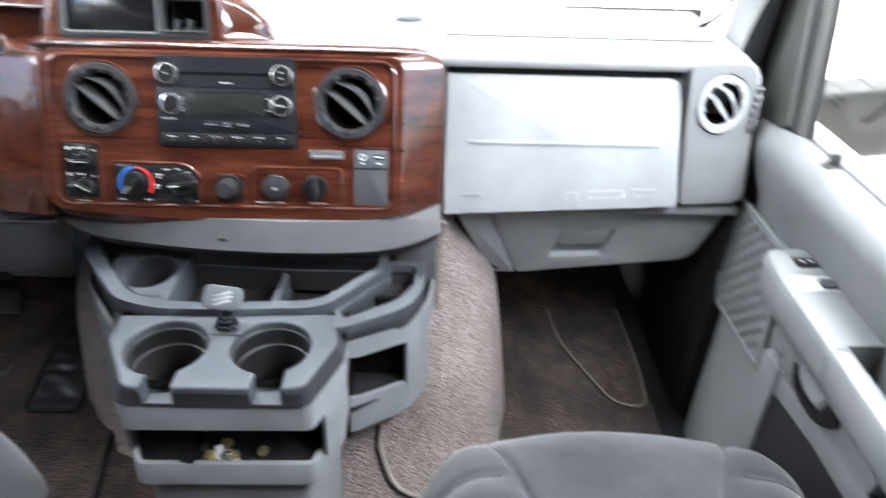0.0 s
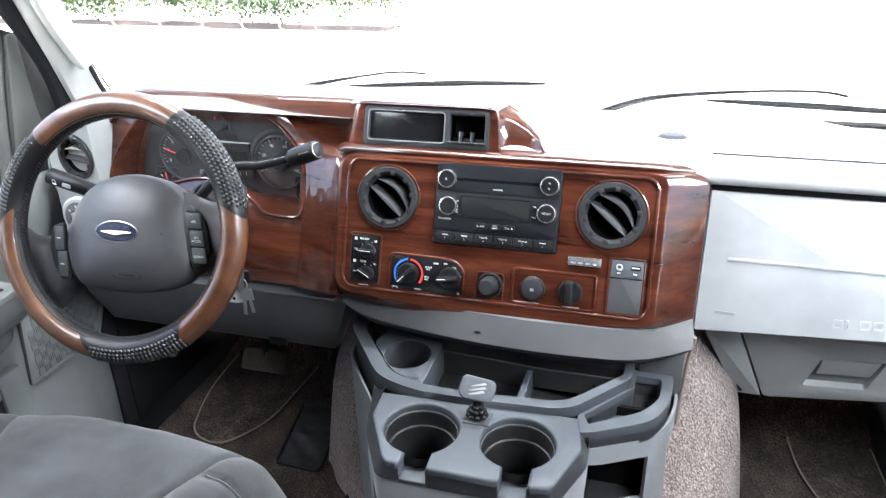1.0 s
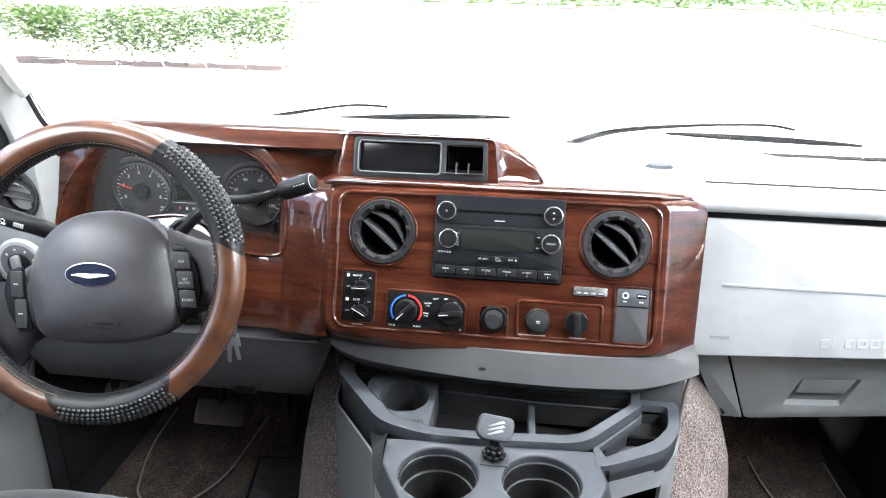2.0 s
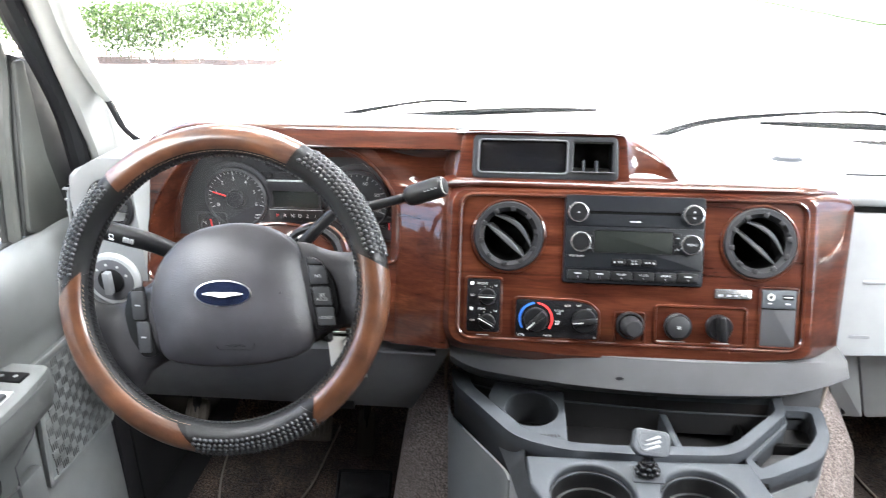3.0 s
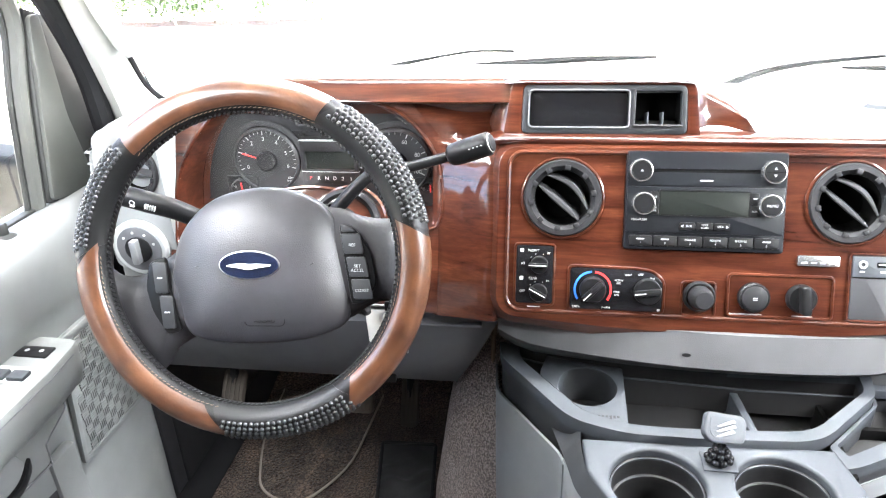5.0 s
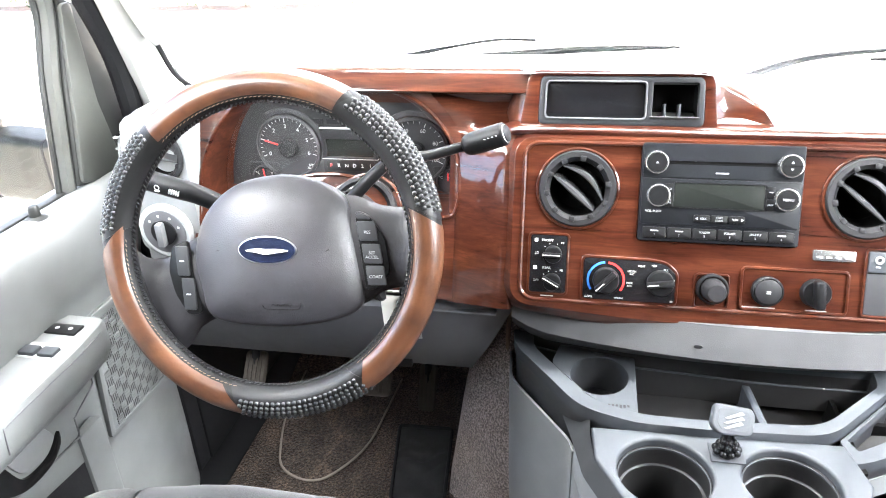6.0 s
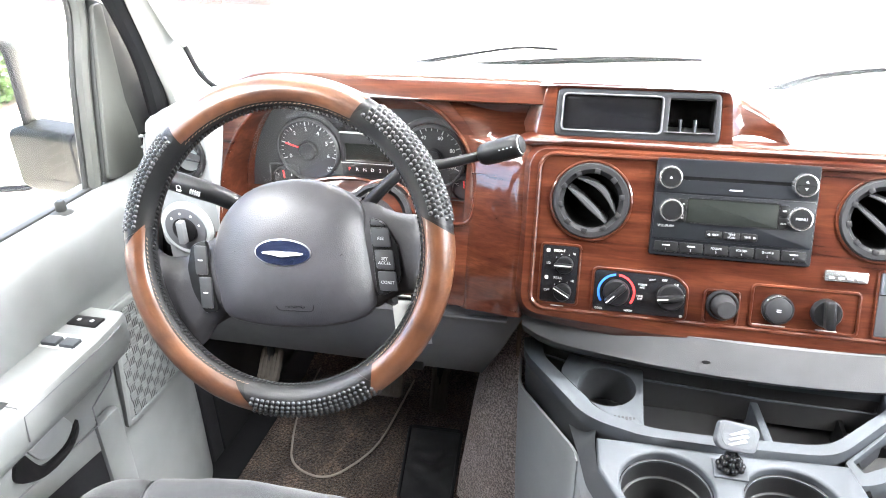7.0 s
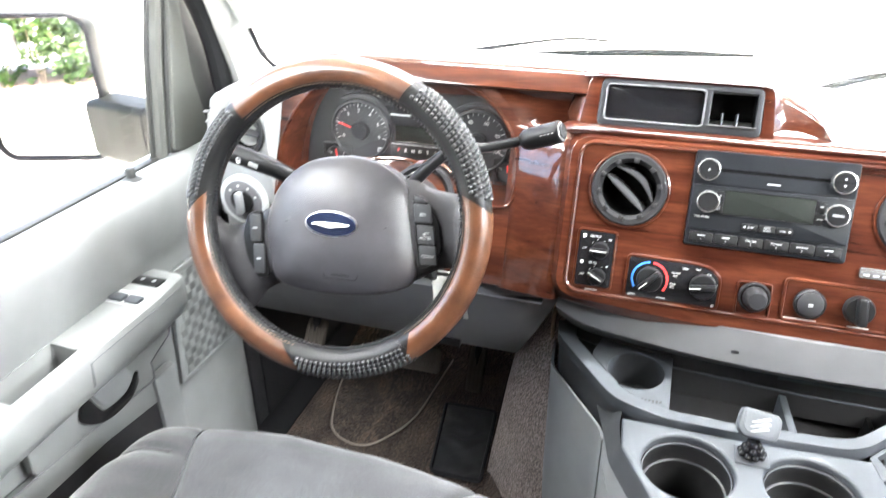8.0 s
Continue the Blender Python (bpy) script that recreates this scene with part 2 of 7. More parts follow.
def joined(*bms):
    """Several bmeshes poured into the first."""
    first = bms[0]
    for other in bms[1:]:
        me = bpy.data.meshes.new("pour")
        other.to_mesh(me)
        other.free()
        first.from_mesh(me)
        bpy.data.meshes.remove(me)
    return first


def box(x0, x1, y0, y1, z0, z1, bev=0.0, seg=2, m=None):
    bm = bmesh.new()
    bmesh.ops.create_cube(bm, size=1.0)
    for v in bm.verts:
        v.co = Vector((x0 + (v.co.x + 0.5) * (x1 - x0), y0 + (v.co.y + 0.5) * (y1 - y0), z0 + (v.co.z + 0.5) * (z1 - z0)))
    if bev:
        bmesh.ops.bevel(bm, geom=bm.edges[:], offset=bev, segments=seg, profile=0.5, affect="EDGES")
    if m is not None:
        bm.transform(m)
    return bm


def rrect(x0, x1, y0, y1, r, n=6):
    out = []
    for cx, cy, a in ((x1 - r, y1 - r, 0), (x0 + r, y1 - r, 90), (x0 + r, y0 + r, 180), (x1 - r, y0 + r, 270)):
        for i in range(n + 1):
            t = radians(a + 90 * i / n)
            out.append((cx + r * math.cos(t), cy + r * math.sin(t)))
    return out


def oval(cx, cy, rx, ry, n=40, turn=0.0):
    return [(cx + rx * math.cos(2 * math.pi * i / n + turn), cy + ry * math.sin(2 * math.pi * i / n + turn)) for i in range(n)]


def rounded(points, r, n=5):
    """A polygon with its corners rounded; r may be one number or one for each corner."""
    out, k = [], len(points)
    rs = r if isinstance(r, (list, tuple)) else [r] * k
    for i, p in enumerate(points):
        p = Vector(p)
        a, b = Vector(points[i - 1]) - p, Vector(points[(i + 1) % k]) - p
        d = min(rs[i], a.length * 0.48, b.length * 0.48)
        s, e = p + a.normalized() * d, p + b.normalized() * d
        for j in range(n + 1):
            t = j / n
            out.append(tuple(s * (1 - t) ** 2 + p * 2 * t * (1 - t) + e * t * t))
    return out


def plate(loops, depth, m=None, bev=0.0, seg=2):
    """A flat plate in the local xy plane, top at z = 0, with holes (loops after the first)."""
    bm = bmesh.new()
    edges = []
    for loop in loops:
        vs = [bm.verts.new((p[0], p[1], 0)) for p in loop]
        edges += [bm.edges.new((vs[i], vs[(i + 1) % len(vs)])) for i in range(len(vs))]
    if len(loops) == 1:
        bm.faces.new(bm.verts[:])
    else:
        bmesh.ops.triangle_fill(bm, use_beauty=True, use_dissolve=False, edges=edges)
    for f in bm.faces:
        if f.normal.z < 0:
            f.normal_flip()
    top = bm.faces[:]
    rim = [e for e in bm.edges if len(e.link_faces) == 1]
    back = bmesh.ops.extrude_edge_only(bm, edges=rim)
    low = [v for v in back["geom"] if isinstance(v, bmesh.types.BMVert)]
    for v in low:
        v.co.z -= depth
    if len(loops) == 1:
        low_edges = [e for e in back["geom"] if isinstance(e, bmesh.types.BMEdge) and len(e.link_faces) == 1 and abs(e.verts[0].co.z + depth) < 1e-7 and abs(e.verts[1].co.z + depth) < 1e-7]
        bmesh.ops.holes_fill(bm, edges=low_edges, sides=0)
    if bev:
        ring = [e for e in rim if e.is_valid]
        bmesh.ops.bevel(bm, geom=ring, offset=bev, segments=seg, profile=0.5, affect="EDGES", clamp_overlap=True)
    if m is not None:
        bm.transform(m)
    return bm


def loft(rings, closed=True, cap=(False, False), m=None):
    """Skin over rings of equal point counts."""
    bm = bmesh.new()
    rows = [[bm.verts.new(p) for p in ring] for ring in rings]
    n = len(rows[0])
    for a, b in zip(rows, rows[1:]):
        for i in range(n if closed else n - 1):
            j = (i + 1) % n
            bm.faces.new((a[i], a[j], b[j], b[i]))
    if cap[0]:
        bm.faces.new(rows[0][::-1])
    if cap[1]:
        bm.faces.new(rows[-1])
    if m is not None:
        bm.transform(m)
    return bm


def lathe(profile, seg=40, m=None, sweep=360.0, start=0.0):
    """Turns (radius, height) pairs round the local z axis."""
    full = abs(sweep - 360.0) < 1e-6
    k = seg if full else seg + 1
    rings = []
    for r, h in profile:
        rings.append([(r * math.cos(radians(start + sweep * i / seg)), r * math.sin(radians(start + sweep * i / seg)), h) for i in range(k)])
    bm = loft(rings, closed=full, m=m)
    bmesh.ops.remove_doubles(bm, verts=bm.verts, dist=1e-6)
    return bm


def tube(points, r, seg=8, closed=False, m=None, squash=1.0):
    """A round rod along points; r may be a list."""
    pts = [Vector(p) for p in points]
    k = len(pts)
    rs = r if isinstance(r, (list, tuple)) else [r] * k
    rings, up = [], None
    for i, p in enumerate(pts):
        if closed:
            d = pts[(i + 1) % k] - pts[i - 1]
        else:
            d = pts[min(i + 1, k - 1)] - pts[max(i - 1, 0)]
        d.normalize()
        if up is None:
            up = d.orthogonal().normalized()
        up = (up - d * up.dot(d)).normalized()
        side = d.cross(up)
        rings.append([p + (up * math.cos(2 * math.pi * j / seg) * squash + side * math.sin(2 * math.pi * j / seg)) * rs[i] for j in range(seg)])
    if closed:
        bm = bmesh.new()
        rows = [[bm.verts.new(p) for p in ring] for ring in rings]
        for i in range(k):
            a, b = rows[i], rows[(i + 1) % k]
            shift = 0
            if i == k - 1:
                shift = min(range(seg), key=lambda s: (a[0].co - b[s].co).length)
            for j in range(seg):
                bm.faces.new((a[j], a[(j + 1) % seg], b[(j + 1 + shift) % seg], b[(j + shift) % seg]))
        if m is not None:
            bm.transform(m)
        return bm
    return loft(rings, True, (True, True), m)


def smooth_path(points, n=8, closed=False):
    """Catmull-Rom through points."""
    pts = [Vector(p) for p in points]
    k, out = len(pts), []
    for i in range(k if closed else k - 1):
        a = pts[i - 1] if closed or i else pts[0]
        b, c = pts[i], pts[(i + 1) % k]
        d = pts[(i + 2) % k] if closed or i + 2 < k else pts[-1]
        for j in range(n):
            t = j / n
            out.append(0.5 * (2 * b + (c - a) * t + (2 * a - 5 * b + 4 * c - d) * t * t + (3 * b - a - 3 * c + d) * t ** 3))
    if not closed:
        out.append(pts[-1])
    return out


def letters(text, size, m, material, parent, name="lettering", depth=0.0004):
    """Flat lettering in the local xy plane, centred on the origin."""
    cu = bpy.data.curves.new(name, "FONT")
    cu.body, cu.size, cu.extrude = text, size, depth
    cu.align_x, cu.align_y = "CENTER", "CENTER"
    tmp = bpy.data.objects.new("tmp_text", cu)
    me = bpy.data.meshes.new_from_object(tmp)
    bpy.data.objects.remove(tmp)
    bpy.data.curves.remove(cu)
    me.name = name
    me.transform(m)
    me.materials.clear()
    me.materials.append(material)
    ob = new(name, me)
    ob.parent = parent
    ob.matrix_parent_inverse = PLACE[parent].inverted()
    PLACE[ob] = Matrix.Identity(4)
    return ob


def at(m, x, y, z=0.0, turn=0.0):
    return m @ Matrix.Translation((x, y, z)) @ Matrix.Rotation(radians(turn), 4, "Z")


# frames of reference: the raked face of the dash, and an upright plane that faces the driver
PANEL = axes((0, 0.003, 0.646), (1, 0, 0), (0, 0.350, 0.9367), (0, -0.9367, 0.350))


def upright(y):
    return axes((0, y, 0), (1, 0, 0), (0, 0, 1), (0, -1, 0))


def inward(side, x):
    """Plane of a door panel; side -1 is the driver's. Local x runs towards the front, y up."""
    return axes((x, 0, 0), (0, 1, 0), (0, 0, 1), (1, 0, 0)) if side < 0 else axes((x, 0, 0), (0, 1, 0), (0, 0, 1), (-1, 0, 0))


def rake(z, off=0.0):
    """Depth of the raked dash face at height z."""
    return 0.003 + off + 0.374 * (z - 0.646)

# ---- the setting: ground outside, cab shell ----
def ground_material():
    m, t, b = nodes_of("pale_concrete")
    a = ramp(t, spot(t, 0.35, 5.0), [(0.3, (0.50, 0.48, 0.44)), (0.7, (0.62, 0.60, 0.56))])
    c = ramp(t, spot(t, 14.0, 6.0, rough=0.7), [(0.35, (0.85, 0.84, 0.82)), (0.6, (1, 1, 1))])
    t.links.new(mixed(t, 0.8, a, c, "MULTIPLY"), b.inputs["Base Color"])
    b.inputs["Roughness"].default_value = 0.9
    bumped(t, b, spot(t, 60.0, 4.0), 0.4, 0.01)
    return m


GROUND_Z = -0.85
bm = bmesh.new()
bmesh.ops.create_grid(bm, x_segments=24, y_segments=24, size=900)
bm.transform(Matrix.Translation((0, 0, GROUND_Z)))
structure("ground", bm, ground_material(), "pale sunlit concrete parking ground", "ground")

# cab floor with the rising toe board
prof = [(-1.35, 0.0), (0.42, 0.0), (0.50, 0.02), (0.64, 0.20), (0.70, 0.42)]
bm = loft([[(x, y, z) for y, z in prof] + [(x, y, z - 0.03) for y, z in reversed(prof)] for x in np.linspace(-0.83, 0.85, 18)], True, (True, True))
structure("floor", bm, CARPET_FLOOR_SHADED, "brown-grey worn carpet on the cab floor, footwell shade in its colour", "floor", 60)
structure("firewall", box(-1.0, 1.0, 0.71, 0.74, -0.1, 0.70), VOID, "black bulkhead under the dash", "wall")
for s in (-1, 1):
    structure("door_sill", joined(box(min(s * 0.832, s * 0.95), max(s * 0.832, s * 0.95), -1.35, 0.70, -0.12, -0.005, 0.004), box(min(s * 0.90, s * 0.95), max(s * 0.90, s * 0.95), 0.14, 0.66, -0.005, 0.60, 0.004)), RUBBER, "black sill and kick panel beside the floor", "sill")

# engine cover between the footwells, carpeted
def cover_ring(y, k):
    left = [(-0.375 * k, 0.0), (-0.365 * k, 0.06), (-0.325, 0.30), (-0.275, 0.43), (-0.235, 0.475)]
    right = [(0.365, 0.475), (0.40, 0.44), (0.478, 0.33), (0.505, 0.20), (0.522 * k, 0.06), (0.528 * k, 0.0)]
    return [(x, y, z) for x, z in left + [(0.05, 0.49)] + right]


rings = []
for y, zk in ((-0.17, -0.01), (-0.14, 0.03), (-0.11, 0.11), (-0.08, 0.24), (-0.05, 0.40), (-0.02, 0.55), (0.02, 0.68), (0.05, 0.76), (0.085, 0.93), (0.16, 1.0), (0.40, 1.02), (0.72, 1.05)):
    ring = smooth_path(cover_ring(y, 1.0), 4)
    taper = min(1.0, max(0.0, (0.10 - y) / 0.27))
    rings.append([(p.x * (1 - (0.34 if p.x < 0 else 0.10) * taper), y + 0.05 * (0.475 - p.z) + 0.11 * (1 - zk) * min(1.0, max(0.0, (-0.12 - p.x) / 0.12)), p.z * zk) for p in ring])
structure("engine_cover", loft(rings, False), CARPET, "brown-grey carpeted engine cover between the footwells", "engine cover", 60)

# unseen ceiling of the cab and the living space behind, which close the place
structure("ceiling", box(-1.15, 1.15, -0.95, 1.05, 1.62, 1.68), TRIM_WHITE, "pale headliner over the cab", "ceiling")
structure("ceiling", box(-1.15, 1.15, -4.6, -0.95, 1.62, 1.68), UNSEEN_SHELL, "unseen plain brown ceiling behind the seats, dark to cut reflections", "ceiling")


for s, nm in ((-1, "wall_west"), (1, "wall_east")):
    structure(nm, box(min(s * 1.12, s * 1.17), max(s * 1.12, s * 1.17), -4.6, -0.95, -0.3, 1.64), UNSEEN_SHELL, "unseen plain brown wall that closes the place", "wall")
structure("wall_south", box(-1.15, 1.15, -4.65, -4.6, -0.3, 1.64), UNSEEN_SHELL, "unseen plain brown back wall that closes the place", "wall")
structure("floor_rear", box(-1.15, 1.15, -4.6, -1.35, -0.05, -0.01), CARPET, "brown carpet behind the seats", "floor")

# roof side rails, pillars
for s in (-1, 1):
    structure("body_side", joined(box(min(s * 0.93, s * 1.13), max(s * 0.93, s * 1.13), -1.0, -0.90, -0.1, 1.62), box(min(s * 0.90, s * 1.13), max(s * 0.90, s * 1.13), -1.0, 0.3, 1.45, 1.62)), TRIM_WHITE, "pale door pillar trim", "pillar")


def pillar(s):
    """A-pillar: pale inner trim, dark door seal, black windshield gasket."""
    e = thing("windshield_pillar", (s * 0.86, 0.18, 0.74), "pale plastic windshield pillar with a dark seal", "pillar", "", "structure")
    rings = []
    for z, y, x in ((0.70, 0.215, 0.872), (0.80, 0.185, 0.868), (0.87, 0.157, 0.864), (0.90, 0.145, 0.862), (1.05, 0.075, 0.850), (1.25, -0.02, 0.83), (1.50, -0.15, 0.80), (1.64, -0.23, 0.785)):
        w = 0.034
        wi = w * (0.15 if z < 0.9 else 0.75)
        sec = [(-wi, -0.015), (-wi * 0.1, -0.030), (w * 0.8, -0.020), (w * 1.5, 0.015), (w * 1.0, 0.055), (-wi * 0.2, 0.060), (-wi, 0.030)]
        rings.append([(s * (x + a), y + b, z) for a, b in sec])
    part("trim", loft(rings, True, (True, True)), TRIM_WHITE, e, "", 50)
    grip = smooth_path([(s * 0.820, 0.142, 0.886), (s * 0.827, 0.125, 0.92), (s * 0.830, 0.09, 0.985), (s * 0.818, 0.03, 1.11), (s * 0.79, -0.06, 1.28)], 6)
    part("grab_handle", tube(grip, [0.010 + 0.005 * min(1, i / 4) for i in range(len(grip))], 12, squash=0.75), TRIM_WHITE, e)
    gasket = smooth_path([(s * 0.765, 0.225, 0.772), (s * 0.802, 0.215, 0.787), (s * 0.837, 0.205, 0.819), (s * 0.857, 0.20, 0.872), (s * 0.866, 0.185, 0.92), (s * 0.86, 0.13, 1.05)], 8)
    part("gasket", tube(gasket, 0.005, 8), RUBBER, e, "black rubber gasket")
    return e


for s in (-1, 1):
    pillar(s)


# windshield: one bowed sheet
def shield(inset):
    rows = []
    for k in range(9):
        f = k / 8
        row = []
        for i in range(25):
            a = -1 + 2 * i / 24
            y = 0.56 - 0.27 * abs(a) ** 2.4 - 0.52 * f
            row.append((a * (0.865 - 0.06 * f), y + inset, 0.745 + 0.80 * f))
        rows.append(row)
    return rows


bm = loft([a + b[::-1] for a, b in zip(shield(0.0), shield(0.005))], True, (True, True))
glass = structure("window_1", bm, GLASS, "clear bowed windshield glass", "window", 0)
glass.visible_shadow = False

# hood of the vehicle and cowl outside the glass
rings = []
for y, z in ((0.36, 0.60), (0.44, 0.70), (0.50, 0.735), (0.62, 0.735), (0.70, 0.745), (0.95, 0.70), (1.25, 0.62), (1.38, 0.52), (1.42, 0.30), (1.42, -0.4)):
    rings.append([(a * 0.92, y - 0.22 * abs(a) ** 3, z - 0.05 * a * a) for a in np.linspace(-1, 1, 21)])
structure("hood", loft(rings, False), PAINT_WHITE, "white painted vehicle hood beyond the windshield", "hood", 60)
# unseen overhang; it keeps the high sun off the dash
structure("overhang", box(-1.15, 1.15, -0.2, 1.05, 1.69, 1.75), PAINT_WHITE, "unseen white bunk underside that shades the windshield", "roof")


def wiper(name, arm, blade):
    e = thing(name, arm[0], "black windshield wiper resting low on the glass", "wiper", "windshield wipers")
    sweep = smooth_path(arm, 8)
    part("arm", tube(sweep, [0.0120 - 0.0080 * min(1.0, i / (0.55 * len(sweep))) for i in range(len(sweep))], 8, squash=0.6), WIPER, e)
    bl = smooth_path(blade, 6)
    part("blade", tube(bl, [0.003 + 0.005 * math.sin(math.pi * i / (len(bl) - 1)) for i in range(len(bl))], 6), WIPER, e)
    part("pivot", lathe([(0.0, 0.012), (0.012, 0.010), (0.014, -0.03)], 16, Matrix.Translation(arm[0])), WIPER, e)


wiper("wiper", [(-0.60, 0.58, 0.756), (-0.555, 0.58, 0.767), (-0.435, 0.58, 0.791), (-0.324, 0.58, 0.808), (-0.244, 0.58, 0.807)], [(-0.479, 0.58, 0.767), (-0.274, 0.58, 0.781), (-0.116, 0.58, 0.790), (0.041, 0.58, 0.794)])
wiper("wiper", [(0.162, 0.58, 0.732), (0.277, 0.58, 0.772), (0.459, 0.58, 0.793), (0.603, 0.58, 0.799), (0.665, 0.58, 0.791)], [(0.391, 0.58, 0.772), (0.609, 0.58, 0.768), (0.813, 0.58, 0.762)])


# ---- doors ----
def door(s):
    """Front door with panel, armrest, switches, handle, map-pocket grille, window and sail panel."""
    nm = "door_1" if s < 0 else "door_2"
    e = thing(nm, (s * 0.9, -0.4, 0.0), "grey moulded plastic vehicle door, closed, with armrest", "door", "", "structure")
    OUT = 0.02 if s > 0 else 0.0
    X = lambda v: s * v

    # panel: section of the inner skin swept along y
    sec = [(0.960, 0.672), (0.925, 0.682), (0.900, 0.672), (0.888, 0.640), (0.893, 0.57), (0.902, 0.525), (0.900, 0.46), (0.893, 0.30), (0.880, 0.10), (0.876, -0.02)]
    smooth = smooth_path([(a, b, 0) for a, b in sec], 4)
    rings = []
    for y in list(np.linspace(-0.95, 0.02, 14)) + [0.06, 0.09, 0.105]:
        out = 0.0 if y < 0.02 else ((y - 0.02) / 0.085) ** 2 * 0.03
        rings.append([(X(p.x + out + OUT * min(1.0, max(0.0, (0.64 - p.y) / 0.09))), y + 0.055 * max(0, p.y - 0.05) * (1 if y > -0.3 else 0) - 0.03 * (0.45 - p.y) * (1 if y > 0 else 0), p.y) for p in smooth] + [(X(0.985), y, -0.02), (X(0.985), y, 0.672)])
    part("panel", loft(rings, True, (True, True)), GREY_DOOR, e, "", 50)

    # armrest
    before = set(e.children_recursive)
    arm_sec = lambda w, z: [(0.905, z - 0.084), (0.905, z + 0.001), (0.892, z + 0.001), (w + 0.010, z), (w + 0.003, z - 0.003), (w, z - 0.010), (w + 0.002, z - 0.050), (w + 0.010, z - 0.068), (w + 0.030, z - 0.084)]
    cup_sec = lambda w, z: arm_sec(w, z)[:2] + [(0.8995, z + 0.001), (0.8965, z - 0.045), (0.858, z - 0.045), (0.8505, z)] + arm_sec(w, z)[3:]
    run = lambda rows, sec: loft([[(X(a), y, b) for a, b in sec(w, z)] for y, w, z in rows], True, (True, True))
    lofts = [run(((-0.95, 0.825, 0.520), (-0.50, 0.825, 0.524), (-0.462, 0.825, 0.5255)), arm_sec), run(((-0.462, 0.825, 0.5255), (-0.345, 0.825, 0.530)), cup_sec), run(((-0.345, 0.825, 0.530), (-0.20, 0.825, 0.533), (-0.14, 0.832, 0.533), (-0.118, 0.842, 0.528), (-0.108, 0.862, 0.518)), arm_sec)]
    arm = part("armrest", joined(*lofts), GREY_DOOR, e, "", 30)
    # parting line of the armrest's front cap
    cap = [(-0.356, 0.4800), (-0.352, 0.5165), (-0.335, 0.5180), (-0.20, 0.5205), (-0.145, 0.5205)]
    part("cap_seam", tube([(X(0.8255 + (0.006 if y > -0.16 else 0.0)), y, z) for y, z in cap], 0.0012, 6), KNEE, arm)
    part("cap_seam", tube([(X(0.8245), -0.352, 0.517), (X(0.833), -0.352, 0.5305), (X(0.850), -0.352, 0.5308)], 0.0009, 6), KNEE, arm)
    # pull cup, its floor's shade put in as a darker sheet
    part("pull_cup_shade", box(min(X(0.895), X(0.8595)), max(X(0.895), X(0.8595)), -0.460, -0.347, 0.4815, 0.4845, 0.001, 1), KNEE, arm, "darker sheet for the shade in the pull cup")
    # switches on the armrest top
    wide = 0.850 if s < 0 else 0.864
    sw = part("switch_plate", box(min(X(0.900), X(wide)), max(X(0.900), X(wide)), -0.175, -0.150, 0.531, 0.5365, 0.002), BLACK, arm, "black lock rocker switch")
    for i in (0, 1):
        part("dot", plate([oval(X(0.886 - (0.022 if s < 0 else 0.013) * i), -0.162, 0.0035, 0.0035, 12)], 0.0005, axes((0, 0, 0.537), (1, 0, 0), (0, 1, 0), (0, 0, 1))), GREY_INK, sw)
    part("window_switch_recess", box(min(X(0.903), X(0.843)), max(X(0.903), X(0.843)), -0.232, -0.196, 0.531, 0.5345, 0.001, 1), PALE, arm)
    for i in range(2 if s < 0 else 1):
        a = 0.899 - 0.030 * i
        part("window_switch", box(min(X(a), X(a - 0.025)), max(X(a), X(a - 0.025)), -0.229, -0.210, 0.533, 0.540, 0.002), SLATE, arm, "grey window switch")
    # handle pocket with its seams, black scoop and grey paddle
    skin = inward(s, X(0.8735))
    pocket = rounded([(-0.145, 0.438), (-0.146, 0.420), (-0.198, 0.400), (-0.200, 0.366), (-0.45, 0.380), (-0.45, 0.442), (-0.25, 0.442)], 0.010)
    part("handle_pocket", plate([pocket], 0.012, at(skin, 0, 0, 0.0), 0.002), GREY_DOOR, e)
    for line in ([(-0.250, 0.4405), (-0.150, 0.4395), (-0.144, 0.430), (-0.150, 0.419), (-0.194, 0.401), (-0.200, 0.390), (-0.2015, 0.30), (-0.2015, 0.22)], [(-0.90, 0.398), (-0.43, 0.379), (-0.319, 0.372), (-0.200, 0.364)]):
        part("seam", tube([(p.x, p.y, 0.0) for p in smooth_path([(q[0], q[1], 0) for q in line], 5)], 0.0016, 6, False, skin), KNEE, e)
    scoop = smooth_path([(-0.352, 0.430, 0), (-0.360, 0.402, 0), (-0.320, 0.374, 0), (-0.270, 0.372, 0), (-0.242, 0.388, 0), (-0.237, 0.408, 0)], 5) + smooth_path([(-0.243, 0.404, 0), (-0.262, 0.388, 0), (-0.292, 0.385, 0), (-0.318, 0.394, 0), (-0.335, 0.428, 0)], 5)
    part("handle_scoop", plate([[(p.x, p.y) for p in scoop]], 0.012, at(skin, 0, 0, 0.006), 0.003), BLACK, e, "black scoop of the lever handle")
    paddle = smooth_path([(-0.330, 0.430, 0), (-0.314, 0.399, 0), (-0.291, 0.390, 0), (-0.264, 0.392, 0), (-0.246, 0.407, 0), (-0.258, 0.432, 0)], 5)
    part("handle", plate([[(p.x, p.y) for p in paddle]], 0.012, at(skin, 0, 0, 0.004), 0.004), GREY_MID, e, "grey lever handle")
    # strip over the map pocket, whose inner shade is a flat dark plate
    strip = rounded([(-0.203, 0.362), (-0.93, 0.396), (-0.93, 0.345), (-0.32, 0.330), (-0.203, 0.315)], 0.004)
